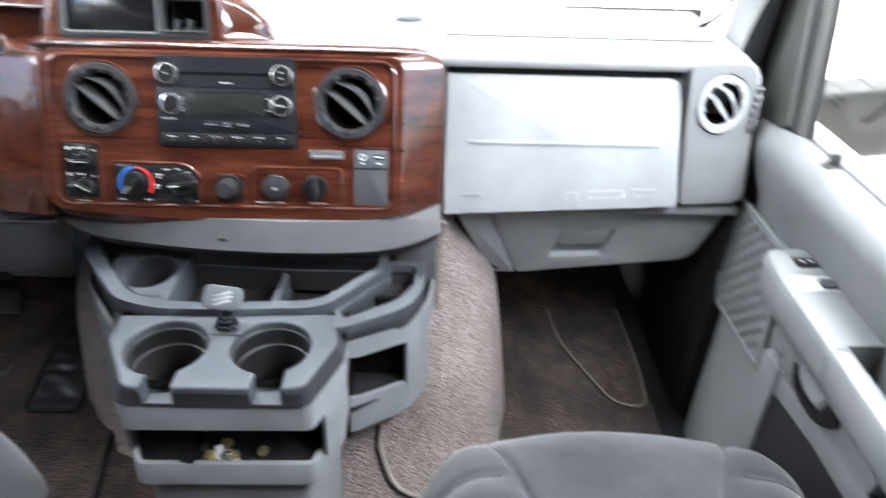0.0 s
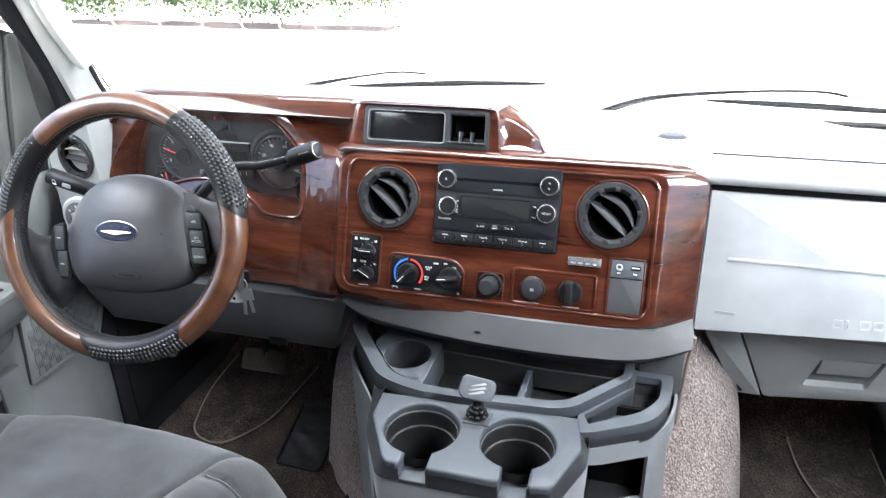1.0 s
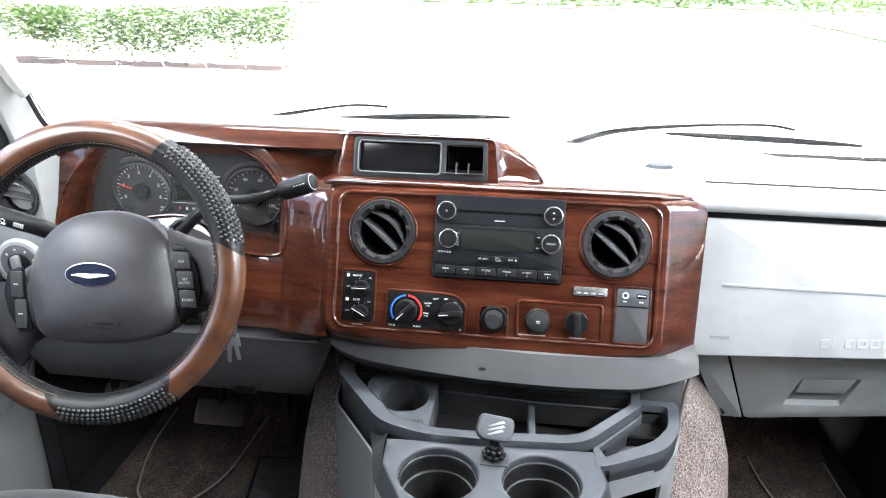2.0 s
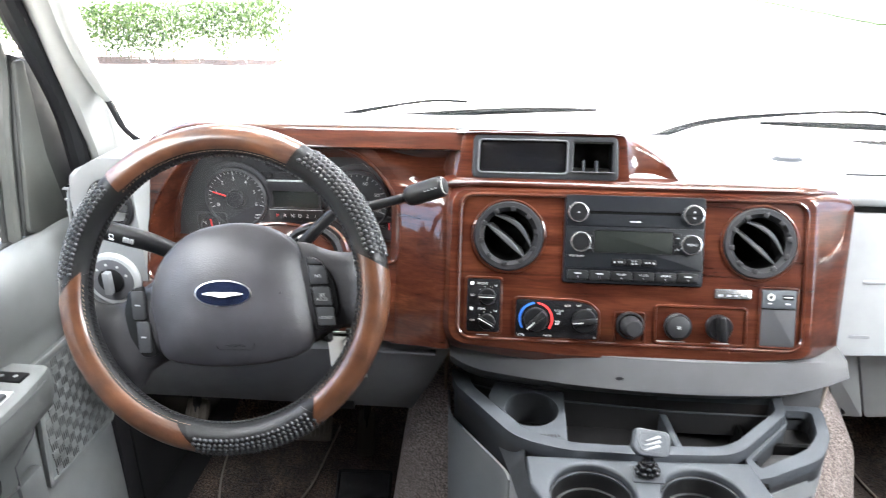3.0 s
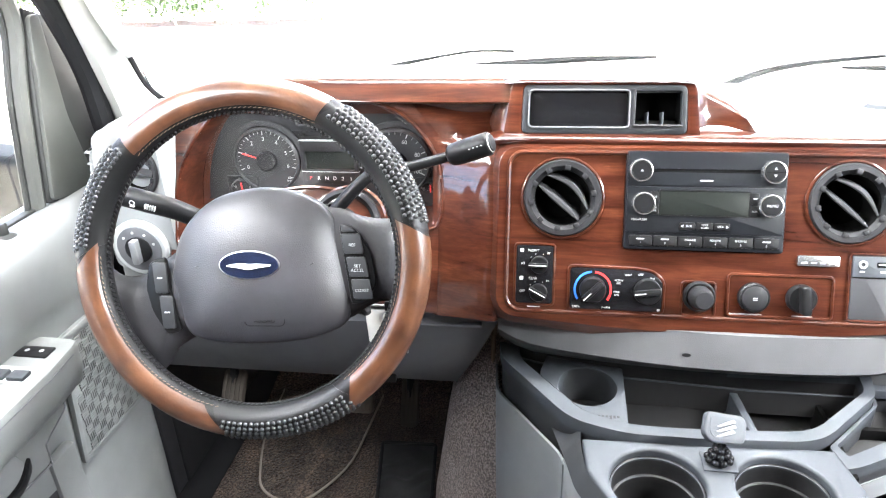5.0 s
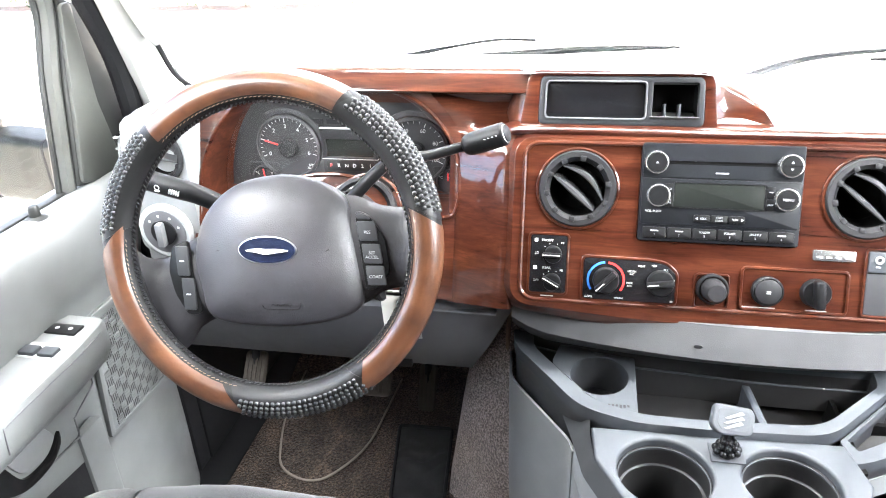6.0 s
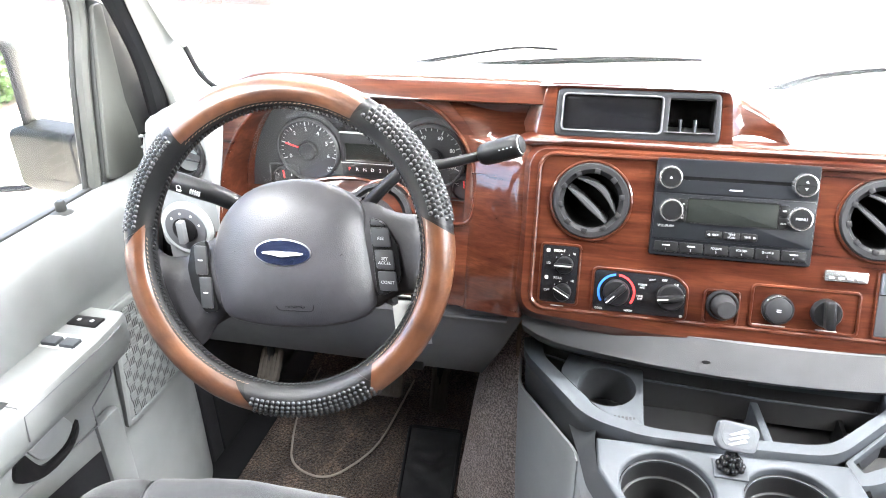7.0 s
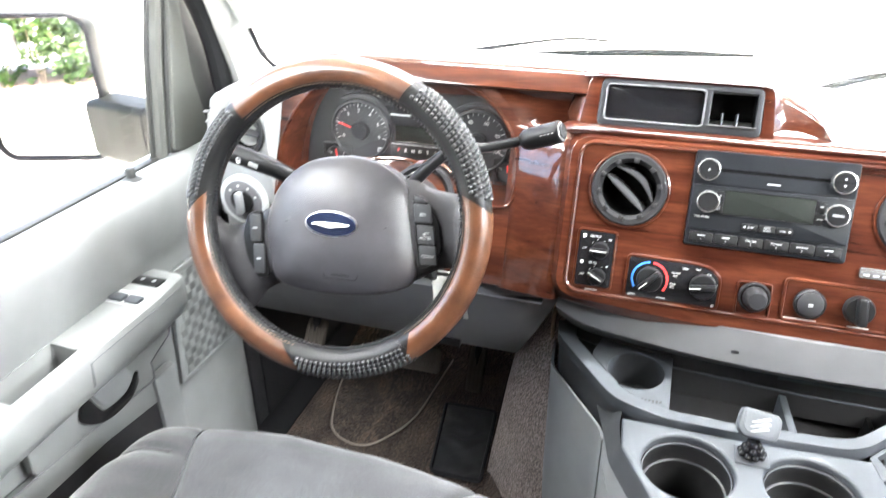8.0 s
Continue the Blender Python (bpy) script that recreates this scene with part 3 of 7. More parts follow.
    part("lower_pad", plate([strip], 0.014, inward(s, X(0.8765)), 0.003), GREY_DOOR, e)
    part("map_pocket_shade", plate([[(-0.203, 0.33), (-0.93, 0.36), (-0.93, 0.08), (-0.195, 0.16)]], 0.006, inward(s, X(0.8770))), CHARCOAL, e, "flat dark plate for the shade in the map pocket")
    part("pocket_end", box(min(X(0.870), X(0.89)), max(X(0.870), X(0.89)), -0.205, -0.150, 0.02, 0.365, 0.006), GREY_DOOR, e)
    # basket-weave grille
    corner = [(-0.100, 0.512), (0.098, 0.512), (0.105, 0.36), (0.070, 0.288), (-0.128, 0.292)]
    part("grille_frame", plate([rounded(corner, 0.008), rounded([(-0.090, 0.503), (0.090, 0.503), (0.096, 0.363), (0.064, 0.297), (-0.117, 0.301)], 0.006)], 0.006, inward(s, X(0.8855)), 0.001), GREY_DOOR, e)
    grille = part("grille", plate([rounded(corner, 0.008)], 0.004, inward(s, X(0.8895))), WEAVE_BACK, e)
    rows = bmesh.new()
    for i in range(14):
        for j in range(14):
            y, z = -0.116 + 0.0152 * i, 0.300 + 0.0152 * j
            if z > 0.497 or y > 0.082 or (z < 0.36 and y > 0.055 + (z - 0.297) * 0.5) or y < -0.113 + (z - 0.30) * 0.13:
                continue
            for k in range(3):
                if (i + j) % 2:
                    b = box(0.0, 0.0024, y - 0.001, y + 0.0138, z + 0.0049 * k, z + 0.0049 * k + 0.0033)
                else:
                    b = box(0.0, 0.0020, y + 0.0012 + 0.0047 * k, y + 0.0012 + 0.0047 * k + 0.0018, z, z + 0.0132)
                b.transform(Matrix.Translation((-0.8895 if s < 0 else 0.8879, 0, 0)))
                rows = joined(rows, b)
    tagged(part("weave", rows, GREY_DOOR, grille), "", "", "", "stuff")
    if s > 0:
        # the passenger's armrest is shifted out and up to fit the camera's view
        for ob in set(e.children_recursive) - before:
            ob.data.transform(Matrix.Translation((OUT, 0.012, 0.018)))
    # lock knob
    part("lock_knob", lathe([(0.0, 0.020), (0.006, 0.020), (0.008, 0.017), (0.008, 0.004), (0.011, 0.003), (0.017, 0.0)], 20, Matrix.Translation((X(0.925), -0.095, 0.680))), SAIL, e, "dark grey lock knob")
    # window frame, seal and glass
    before = set(e.children_recursive)
    part("belt_seal", box(min(X(0.945), X(0.962)), max(X(0.945), X(0.962)), -0.95, 0.01, 0.674, 0.681, 0.002), SAIL, e)
    frame_path = [(X(0.950), 0.010, 0.67), (X(0.948), 0.040, 0.84), (X(0.944), 0.066, 0.96), (X(0.936), 0.020, 1.05), (X(0.92), -0.10, 1.22), (X(0.90), -0.25, 1.42), (X(0.895), -0.92, 1.45)]
    part("window_channel", tube(smooth_path(frame_path, 6), 0.013, 8), SAIL_PALE, e)
    part("window_rubber", tube([Vector(p) + Vector((X(0.006), -0.015, 0)) for p in smooth_path(frame_path, 6)], 0.005, 8), SAIL, e)
    sheet = [[(-0.95, 0.67), (0.015, 0.67)], [(-0.95, 1.0), (0.055, 0.98)], [(-0.93, 1.46), (-0.27, 1.46)]]
    lean = [0.958, 0.952, 0.90]
    g = part("glass", loft([[(X(k), a[0][0], a[0][1]), (X(k), a[1][0], a[1][1]), (X(k + 0.004), a[1][0], a[1][1]), (X(k + 0.004), a[0][0], a[0][1])] for k, a in zip(lean, sheet)], True, (True, True)), GLASS, e)
    g.visible_shadow = False
    # sail panel behind the mirror
    sail = smooth_path([(0.018, 0.684, 0), (0.047, 0.83, 0), (0.082, 0.965, 0)], 4) + smooth_path([(0.135, 0.945, 0), (0.185, 0.84, 0), (0.212, 0.74, 0), (0.20, 0.64, 0)], 4)
    part("sail_panel", plate([[(p.x, p.y) for p in sail]], 0.02, inward(s, X(0.932)), 0.004), SAIL, e, "dark triangular sail panel", 50)
    inner = [(0.022, 0.688), (0.080, 0.955), (0.102, 0.955), (0.106, 0.80), (0.138, 0.655)]
    part("sail_step", plate([rounded(inner, 0.008)], 0.010, inward(s, X(0.926)), 0.003), SAIL_PALE, e)
    seal = [(X(0.905), 0.150, 0.64), (X(0.905), 0.168, 0.70), (X(0.905), 0.160, 0.77), (X(0.903), 0.145, 0.86), (X(0.900), 0.108, 0.945), (X(0.893), 0.050, 1.04), (X(0.87), -0.06, 1.24), (X(0.85), -0.16, 1.45)]
    part("door_seal", tube(smooth_path(seal, 6), 0.019, 10), RUBBER, e)
    if s > 0:
        for ob in set(e.children_recursive) - before:
            ob.data.transform(Matrix.Translation((-0.018, 0.006, 0)))
    part("front_edge", box(min(X(0.905), X(0.985)), max(X(0.905), X(0.985)), 0.10, 0.24, -0.02, 0.655, 0.004), CHARCOAL, e)
    part("outer_skin", box(min(X(0.990), X(1.01)), max(X(0.990), X(1.01)), -0.95, 0.30, -0.25, 0.665, 0.003), PAINT_WHITE, e)
    return e


for s in (-1, 1):
    door(s)


MIRROR_TURN = 19


def mirror(s):
    e = thing("side_mirror", (s * 1.0, 0.17, 0.60), "black plastic side mirror with a two-part glass", "mirror", "side mirrors")
    turn = Matrix.Translation((s * 1.425, 0.235, 0.705)) @ Matrix.Rotation(radians(MIRROR_TURN if s < 0 else -MIRROR_TURN), 4, "Z") @ Matrix.Rotation(radians(-2.05), 4, "X") @ axes((0, 0, 0), (1, 0, 0), (0, 0, 1), (0, -1, 0))
    loop = rrect(-0.125, 0.125, -0.155, 0.155, 0.04, 8)
    rings = []
    for k, z in ((1.0, 0.008), (1.03, 0.0), (1.03, -0.04), (0.85, -0.085), (0.5, -0.10)):
        rings.append([(x * k, y * k, z) for x, y in loop])
    part("housing", loft(rings, True, (False, True), turn), MIRROR_ARM, e, "", 50)
    inner = [[(x * 0.965, y * 0.975, 0.004) for x, y in loop], [(x * 0.965, y * 0.975, -0.02) for x, y in loop]]
    part("mirror_glass", joined(loft(inner, True, (True, False), turn)), MIRROR, e)
    spot_glass = plate([rrect(-0.098, -0.030, 0.055, 0.14, 0.02)], 0.003, at(turn, 0, 0, 0.008), 0.001)
    part("spotter_glass", spot_glass, MIRROR, e, "small convex spotter glass")
    part("rim", tube([(x * 1.01, y * 1.01, 0.008) for x, y in loop], 0.006, 8, True, turn), RUBBER, e, "black rim round the glass")
    sec = rrect(-0.045, 0.045, -0.070, 0.070, 0.018, 4)
    arm = [[(s * x, y + a * k, z + b * k) for a, b in sec] for x, y, z, k in ((1.33, 0.285, 0.618, 0.90), (1.30, 0.283, 0.618, 1.0), (1.15, 0.26, 0.615, 1.0), (0.96, 0.20, 0.613, 1.08))]
    part("arm", loft(arm, True, (True, True)), MIRROR_ARM, e)
    part("arm_seam", loft([[(s * x, 0.262 + a * 1.015, 0.615 + b * 1.015) for a, b in sec] for x in (1.160, 1.165)], True, (True, True)), RUBBER, e)
    part("arm_crease", loft([[(s * x, y - 0.0455 + a, 0.585 + b) for a, b in ((0, -0.0012), (0, 0.0012), (0.004, 0))] for x, y in ((1.29, 0.2815), (1.165, 0.2623))], True, (True, True)), RUBBER, e)


for s in (-1, 1):
    mirror(s)

# ---- dash ----
def dash_top():
    """Pad across the cab: lip over the glove box, gentle fall to the glass."""
    xs = np.linspace(-0.86, 0.872, 53)
    rings = []
    for x in xs:
        a = abs(x) / 0.87
        back = 0.52 - 0.25 * a ** 2.4
        drop = 0.03 * max(0, (a - 0.93) / 0.07) ** 2
        lip = 0.082 if x > -0.2 else (0.20 if x > -0.76 else 0.10)
        sec = [(lip + 0.02, 0.745), (lip - 0.002, 0.757), (lip - 0.006, 0.769), (lip, 0.782), (lip + 0.02, 0.792), (max(0.20, lip + 0.03), 0.793), (max(0.30, lip + 0.06), 0.782), (back, 0.755), (back + 0.01, 0.70)]
        rings.append([(x, y, z - drop) for y, z in sec])
    return loft(rings, False)


dash = thing("dashboard", (0.0, 0.1, 0.5), "light grey moulded dashboard with a red-brown wood-look face", "dashboard")
part("top_pad", dash_top(), GREY, dash, "light grey top pad", 50)
part("top_seam", box(0.372, 0.80, 0.117, 0.1195, 0.790, 0.7945), CHARCOAL, dash)
part("sensor", lathe([(0.0, 0.006), (0.012, 0.005), (0.016, 0.0)], 16, Matrix.Translation((0.312, 0.20, 0.793)) @ Matrix.Diagonal((1.6, 1, 1, 1))), SLATE, dash, "small dark light sensor")

# passenger side: inner box that closes the dash, glove box door, end pod
part("passenger_body", box(0.372, 0.862, 0.105, 0.40, 0.505, 0.775, 0.01), GREY_MID, dash)
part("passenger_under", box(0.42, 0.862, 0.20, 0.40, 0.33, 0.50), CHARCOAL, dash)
glove = thing("glove_box", (0.56, 0.09, 0.5), "light grey closed glove box with an embossed line", "glove box")
GL = axes((0, 0.075, 0.63), (1, 0, 0), (0, 0.16, 0.987), (0, -0.987, 0.16))
door_loop = rounded([(0.376, -0.128), (0.778, -0.106), (0.752, 0.113), (0.376, 0.118)], [0.004, 0.01, 0.028, 0.004], 6)
lid = part("lid", plate([door_loop], 0.03, GL, 0.006, 3), GREY, glove)
# groove drawn as raised bars, its shade put into the darker one
part("drawn_groove", box(0.414, 0.730, -0.0025, 0.0015, -0.001, 0.0016, 0.0006, 1, GL), GREY_MID, lid)
part("drawn_groove", box(0.414, 0.730, 0.0015, 0.0040, -0.001, 0.0010, 0.0004, 1, GL), GREY, lid)
# embossed model mark, drawn as plain strokes
for i, wd in enumerate((0.019, 0.006, 0.019, 0.019, 0.019, 0.006, 0.019, 0.019)):
    u = 0.583 + 0.0195 * i
    ring = [rrect(u, u + wd * 0.85, -0.098 + 0.0012 * i, -0.082 + 0.0012 * i, 0.003, 3)]
    if wd > 0.01:
        ring.append(rrect(u + 0.0035, u + wd * 0.85 - 0.0035, -0.0945 + 0.0012 * i, -0.0855 + 0.0012 * i, 0.0015, 2))
    part("emboss", plate(ring, 0.002, at(GL, 0, 0, 0.0012)), GREY, lid)
part("small_mark", box(0.405, 0.437, -0.094, -0.089, -0.001, 0.0008, 0, 1, GL), GREY_MID, lid)
# black and grey strips put shade into the gaps round the lid
part("gap_shade_strip", box(0.376, 0.752, 0.090, 0.12, 0.742, 0.757), VOID, dash)
part("gap_shade_strip", box(0.745, 0.790, 0.098, 0.12, 0.515, 0.757), GREY_MID, dash)

# end pod with the passenger's vent
pod = rounded([(0.7605, 0.745), (0.7865, 0.522), (0.895, 0.532), (0.862, 0.772), (0.80, 0.772), (0.757, 0.768)], [0.01, 0.01, 0.02, 0.03, 0.01, 0.005], 6)
part("end_pod", plate([pod, oval(0.818, 0.706, 0.041, 0.051, 36)], 0.12, upright(0.072), 0.007, 3), POD_GREY, dash, "", 40)


def vent(parent, m, r, dark_ring, vane_turn, name="air_vent", squash=1.0):
    """Round air vent: notched ring, dark bowl, slanted vanes."""
    sq = Matrix.Diagonal((squash, 1, 1, 1))
    v = part(name, lathe([(r * 0.72, -0.012), (r * 0.72, -0.004), (r * 0.80, 0.001), (r * 0.83, 0.004), (r * 0.96, 0.004), (r * 1.0, 0.001), (r * 1.0, -0.006)], 48, m @ sq), dark_ring, parent, "round air vent with slanted vanes")
    part("bowl", lathe([(r * 0.71, -0.003), (r * 0.70, -0.022), (r * 0.55, -0.038), (0.0, -0.042)], 36, m @ sq), VOID, v)
    for i in range(10):
        a = 360 / 10 * i + 10
        part("notch", box(r * 0.73, r * 0.86, -r * 0.075, r * 0.075, 0.0010, 0.0050, 0.0010, 2, m @ sq @ Matrix.Rotation(radians(a), 4, "Z")), dark_ring, v)
    k = m @ sq @ Matrix.Rotation(radians(vane_turn), 4, "Z")
    for off, bulge in ((-0.16, 0.02), (0.20, 0.20)):
        half = math.sqrt(0.49 - off * off) * r
        pts = [(-half + 2 * half * i / 12, off * r + bulge * r * math.sin(math.pi * i / 12), -0.001) for i in range(13)]
        wide = [0.0016 + 0.0022 * math.sin(math.pi * i / 12) for i in range(13)]
        edge = [[(x, y + a * w, z + b) for (x, y, z), w in zip(pts, wide)] for a, b in ((-1.0, -0.002), (-0.6, 0.0), (0.6, 0.0), (1.0, -0.002))]
        edge += [[(x, y + 0.010, z - 0.026) for x, y, z in pts], [(x, y + 0.008, z - 0.026) for x, y, z in pts]]
        part("vane", loft(edge + edge[:1], False, (False, False), k), VANE if dark_ring is not PALE else GREY, v)
    return v


vent(dash, at(upright(0.0705), 0.818, 0.706), 0.048, PALE, -42, squash=0.82)
# side demister slots at both ends
for s in (-1, 1):
    x, dy, k, z0 = (-0.861, 0.0, 1.0, 0.655) if s < 0 else (0.872, 0.026, 0.72, 0.660)
    for i in range(6):
        z = z0 + (0.013 + 0.018 * i) * k
        part("demister_rib", box(x - 0.006, x + 0.003, 0.040 + dy, 0.075 + dy, z, z + 0.003), POD_GREY, dash)
    part("demister_slot", box(x - 0.0045, x + 0.0005, 0.046 + dy, 0.074 + dy, z0 + 0.008 * k, z0 + 0.108 * k), VOID, dash)
    part("demister_bar", tube(smooth_path([(x, 0.068 + dy, z0 + 0.113 * k), (x, 0.048 + dy, z0 + 0.10 * k), (x, 0.038 + dy, z0 + 0.065 * k), (x, 0.036 + dy, z0 + 0.02 * k), (x, 0.045 + dy, z0)], 6), 0.003 if s < 0 else 0.002, 8), POD_GREY, dash)

# lower passenger panel with the bin latch
low = thing("lower_dash_panel", (0.65, 0.13, 0.35), "mid grey lower dash panel with a recessed bin latch", "panel")
LP = axes((0, 0.135, 0.43), (1, 0, 0), (0, -0.28, 0.96), (0, -0.96, -0.28))
main = rounded([(0.452, 0.078), (0.905, 0.085), (0.865, -0.075), (0.530, -0.125)], [0.003, 0.02, 0.03, 0.01])
latch_hole = rounded([(0.604, -0.002), (0.705, 0.006), (0.690, -0.070), (0.588, -0.078)], 0.006)
part("panel", plate([main, latch_hole], 0.02, LP, 0.004), GREY, low)
part("latch_recess", plate([rounded([(0.58, 0.01), (0.72, 0.01), (0.70, -0.085), (0.575, -0.09)], 0.004)], 0.004, at(LP, 0, 0, -0.014)), GREY_MID, low)
part("latch", plate([rounded([(0.606, -0.004), (0.700, 0.003), (0.690, -0.040), (0.604, -0.047)], 0.005)], 0.008, at(LP, 0, 0, -0.003), 0.003), GREY, low, "grey latch paddle")
part("side_piece", plate([rounded([(0.385, 0.072), (0.449, 0.075), (0.526, -0.125), (0.482, -0.125)], 0.004)], 0.02, LP, 0.003), GREY, low)
part("top_shelf", box(0.40, 0.90, 0.085, 0.16, 0.495, 0.512, 0.004), GREY_MID, low)
part("ledge", box(0.44, 0.72, 0.060, 0.075, -0.002, 0.004, 0.002, 2, LP), GREY, low)
part("edge_cord", tube(smooth_path([(0.382, 0.10, 0.500), (0.405, 0.13, 0.46), (0.445, 0.155, 0.39), (0.490, 0.17, 0.318)], 6), 0.004, 8), RUBBER, low)

# centre stack: lacquered frame with wrapped edges
def stack_frame():
    flat = rounded([(-0.236, -0.100), (-0.08, -0.112), (0.06, -0.116), (0.20, -0.112), (0.306, -0.102), (0.306, 0.137), (-0.236, 0.137)], [0.03, 0.1, 0.1, 0.1, 0.02, 0.02, 0.03], 7)
    hole = rrect(-0.223, 0.296, -0.094, 0.131, 0.022, 7)
    face = plate([flat, hole], 0.006)
    cx, cy = 0.035, 0.015

    def out(p, k, sink, d):
        u, v = p
        fu = max(0.0, (u - 0.24) / 0.066)
        fl = max(0.0, (-0.18 - u) / 0.056)
        fb = max(0.0, (-0.07 - v) / 0.035)
        ft = max(0.0, (v - 0.10) / 0.037)
        deep = fu * (0.014 + 0.040 * (0.137 - v) / 0.25) + fl * 0.018 + fb * 0.012 + ft * 0.010
        return (u + k * (0.066 * fu - 0.018 * fl), v + k * (0.008 * ft - 0.014 * fb), -min(deep, 0.06) * sink - d)

    turn = ((0.0, 0.0), (0.035, 0.008), (0.08, 0.045), (0.14, 0.11), (0.55, 0.53), (0.94, 0.93), (0.985, 1.02))
    rings = [[out(p, k, sink, 0.0) for p in flat] for k, sink in turn] + [[out(p, 1.0, 1.0, 0.007) for p in flat], [out(p, 1.0, 1.0, 0.05) for p in flat]]
    return joined(face, loft(rings, True))


bm = stack_frame()
bmesh.ops.remove_doubles(bm, verts=bm.verts, dist=1e-5)
bm.transform(PANEL)
stack = part("stack_frame", bm, WOOD, dash, "glossy red-brown wood-look centre stack", 32)
VL, VR = (-0.1475, 0.067), (0.2275, 0.068)
radio_hole = rrect(-0.0635, 0.1465, -0.0015, 0.1345, 0.004, 3)
inner_loop = rrect(-0.2225, 0.2955, -0.0935, 0.1305, 0.0215, 7)
face_plate = plate([inner_loop, oval(*VL, 0.052, 0.052, 48), oval(*VR, 0.052, 0.052, 48), radio_hole], 0.01, at(PANEL, 0, 0, -0.0025))
part("stack_face", face_plate, WOOD, dash)
part("stack_lip", tube([(x, y, -0.0005) for x, y in inner_loop], 0.0030, 8, True, PANEL), WOOD, dash)
part("stack_backing", box(-0.24, 0.32, -0.11, 0.14, -0.075, -0.065, 0, 1, PANEL), VOID, dash)
for c in (VL, VR):
    vent(dash, at(PANEL, *c), 0.0535, CHARCOAL, -40)
    part("vent_lip", tube([(x, y, -0.001) for x, y in oval(*c, 0.0556, 0.0556, 48)], 0.0022, 8, True, PANEL), WOOD, dash)

# storage box on top of the stack, in its lacquered cowl
BX = axes((0, 0.0735, 0.785), (1, 0, 0), (0, 0.30, 0.954), (0, -0.954, 0.30))
cowl_f = rounded([(-0.234, -0.006), (0.036, -0.006), (0.027, 0.074), (-0.222, 0.076)], [0.004, 0.004, 0.016, 0.016], 6)
cowl_hole = rounded([(-0.2085, 0.001), (0.0185, 0.001), (0.0155, 0.069), (-0.2065, 0.069)], 0.010, 5)
part("cowl_face", plate([cowl_f, cowl_hole], 0.02, BX, 0.003), WOOD, dash)
FIN = lambda x: 0.60 * max(0.0, x - 0.022) + 1.1 * max(0.0, x - 0.098)
fin = []
for x, y in ((0.0235, 0.082), (0.034, 0.094), (0.05, 0.100), (0.075, 0.098), (0.098, 0.089), (0.112, 0.081)):
    h = 0.8545 - FIN(x) - 0.784
    fin.append([(x, y, 0.783), (x, y + 0.004, 0.784 + 0.3 * h), (x, y + 0.30 * h, 0.784 + 0.78 * h), (x, y + 0.42 * h + 0.004, 0.784 + 0.93 * h), (x, y + 0.6 * h + 0.012, 0.784 + h), (x, 0.150, 0.7866 + h), (x, 0.155, 0.77)])
part("cowl_fin", loft(fin, True, (True, True)), WOOD, dash, "", 40)
fin_l = []
for u, h, y in ((-0.2215, 0.074, -0.001), (-0.232, 0.066, -0.004), (-0.247, 0.050, -0.02), (-0.258, 0.030, -0.035)):
    fin_l.append([BX @ Vector(p) for p in ((u, -0.008, y), (u, h * 0.55, y - 0.006), (u, h, y - 0.016), (u + 0.01, h, y - 0.10), (u + 0.01, -0.01, y - 0.10))])
part("cowl_fin", loft(fin_l, True, (True, True)), WOOD, dash, "", 40)
part("cowl_roof", loft([[(x, 0.092, 0.8545 - k), (x, 0.104, 0.8572 - k), (x, 0.108, 0.8560 - k)] for x, k in ((-0.232, 0.002), (-0.20, 0.0), (0.0, 0.0), (0.024, 0.002))], False), WOOD, dash, "", 50)
part("stack_ledge", loft([[(x, 0.072 + k, 0.768 - d), (x, 0.0615 + k, 0.776 - d), (x, 0.0600 + k, 0.7805 - d), (x, 0.0635 + k, 0.7842 - d), (x, 0.072 + k, 0.7865 - d), (x, 0.092, 0.7870 - d)] for x, k, d in ((-0.262, 0.02, 0.010), (-0.25, 0.008, 0.004), (-0.235, 0.001, 0.0), (0.0, 0.0, 0.0), (0.29, 0.0, 0.0), (0.31, 0.004, 0.002), (0.345, 0.016, 0.007), (0.371, 0.028, 0.014))], False), WOOD, dash, "", 60)
store = thing("storage_cubby", (-0.10, 0.1, 0.79), "dark grey two-part open cubby on the dash", "storage box")
bez = plate([rounded([(-0.2080, 0.0015), (0.0180, 0.0015), (0.0150, 0.0685), (-0.2060, 0.0685)], 0.010, 5), rounded([(-0.197, 0.012), (-0.062, 0.012), (-0.062, 0.060), (-0.196, 0.060)], 0.006), rounded([(-0.052, 0.014), (0.009, 0.014), (0.008, 0.060), (-0.052, 0.060)], 0.003)], 0.012, at(BX, 0, 0, 0.001), 0.0015)
part("bezel", bez, CUBBY, store)
part("blank_panel", plate([rounded([(-0.199, 0.010), (-0.060, 0.010), (-0.060, 0.062), (-0.198, 0.062)], 0.006)], 0.004, at(BX, 0, 0, -0.006), 0.001), PIANO, store, "glossy dark blank panel")
part("cubby", joined(box(-0.0525, 0.010, 0.011, 0.063, -0.050, -0.045, 0, 1, BX), box(-0.0525, 0.010, 0.0105, 0.0138, -0.045, -0.004, 0, 1, BX), box(0.0085, 0.010, 0.0105, 0.063, -0.045, -0.01, 0, 1, BX)), VOID, store)
part("shelf_edge", box(-0.056, 0.011, 0.0125, 0.0150, -0.006, 0.006, 0.001, 1, BX), PORT_GREY, store)
for u in (-0.036, -0.016):
    part("rib", box(u, u + 0.002, 0.014, 0.032, -0.03, -0.002, 0, 1, BX), SLATE, store)
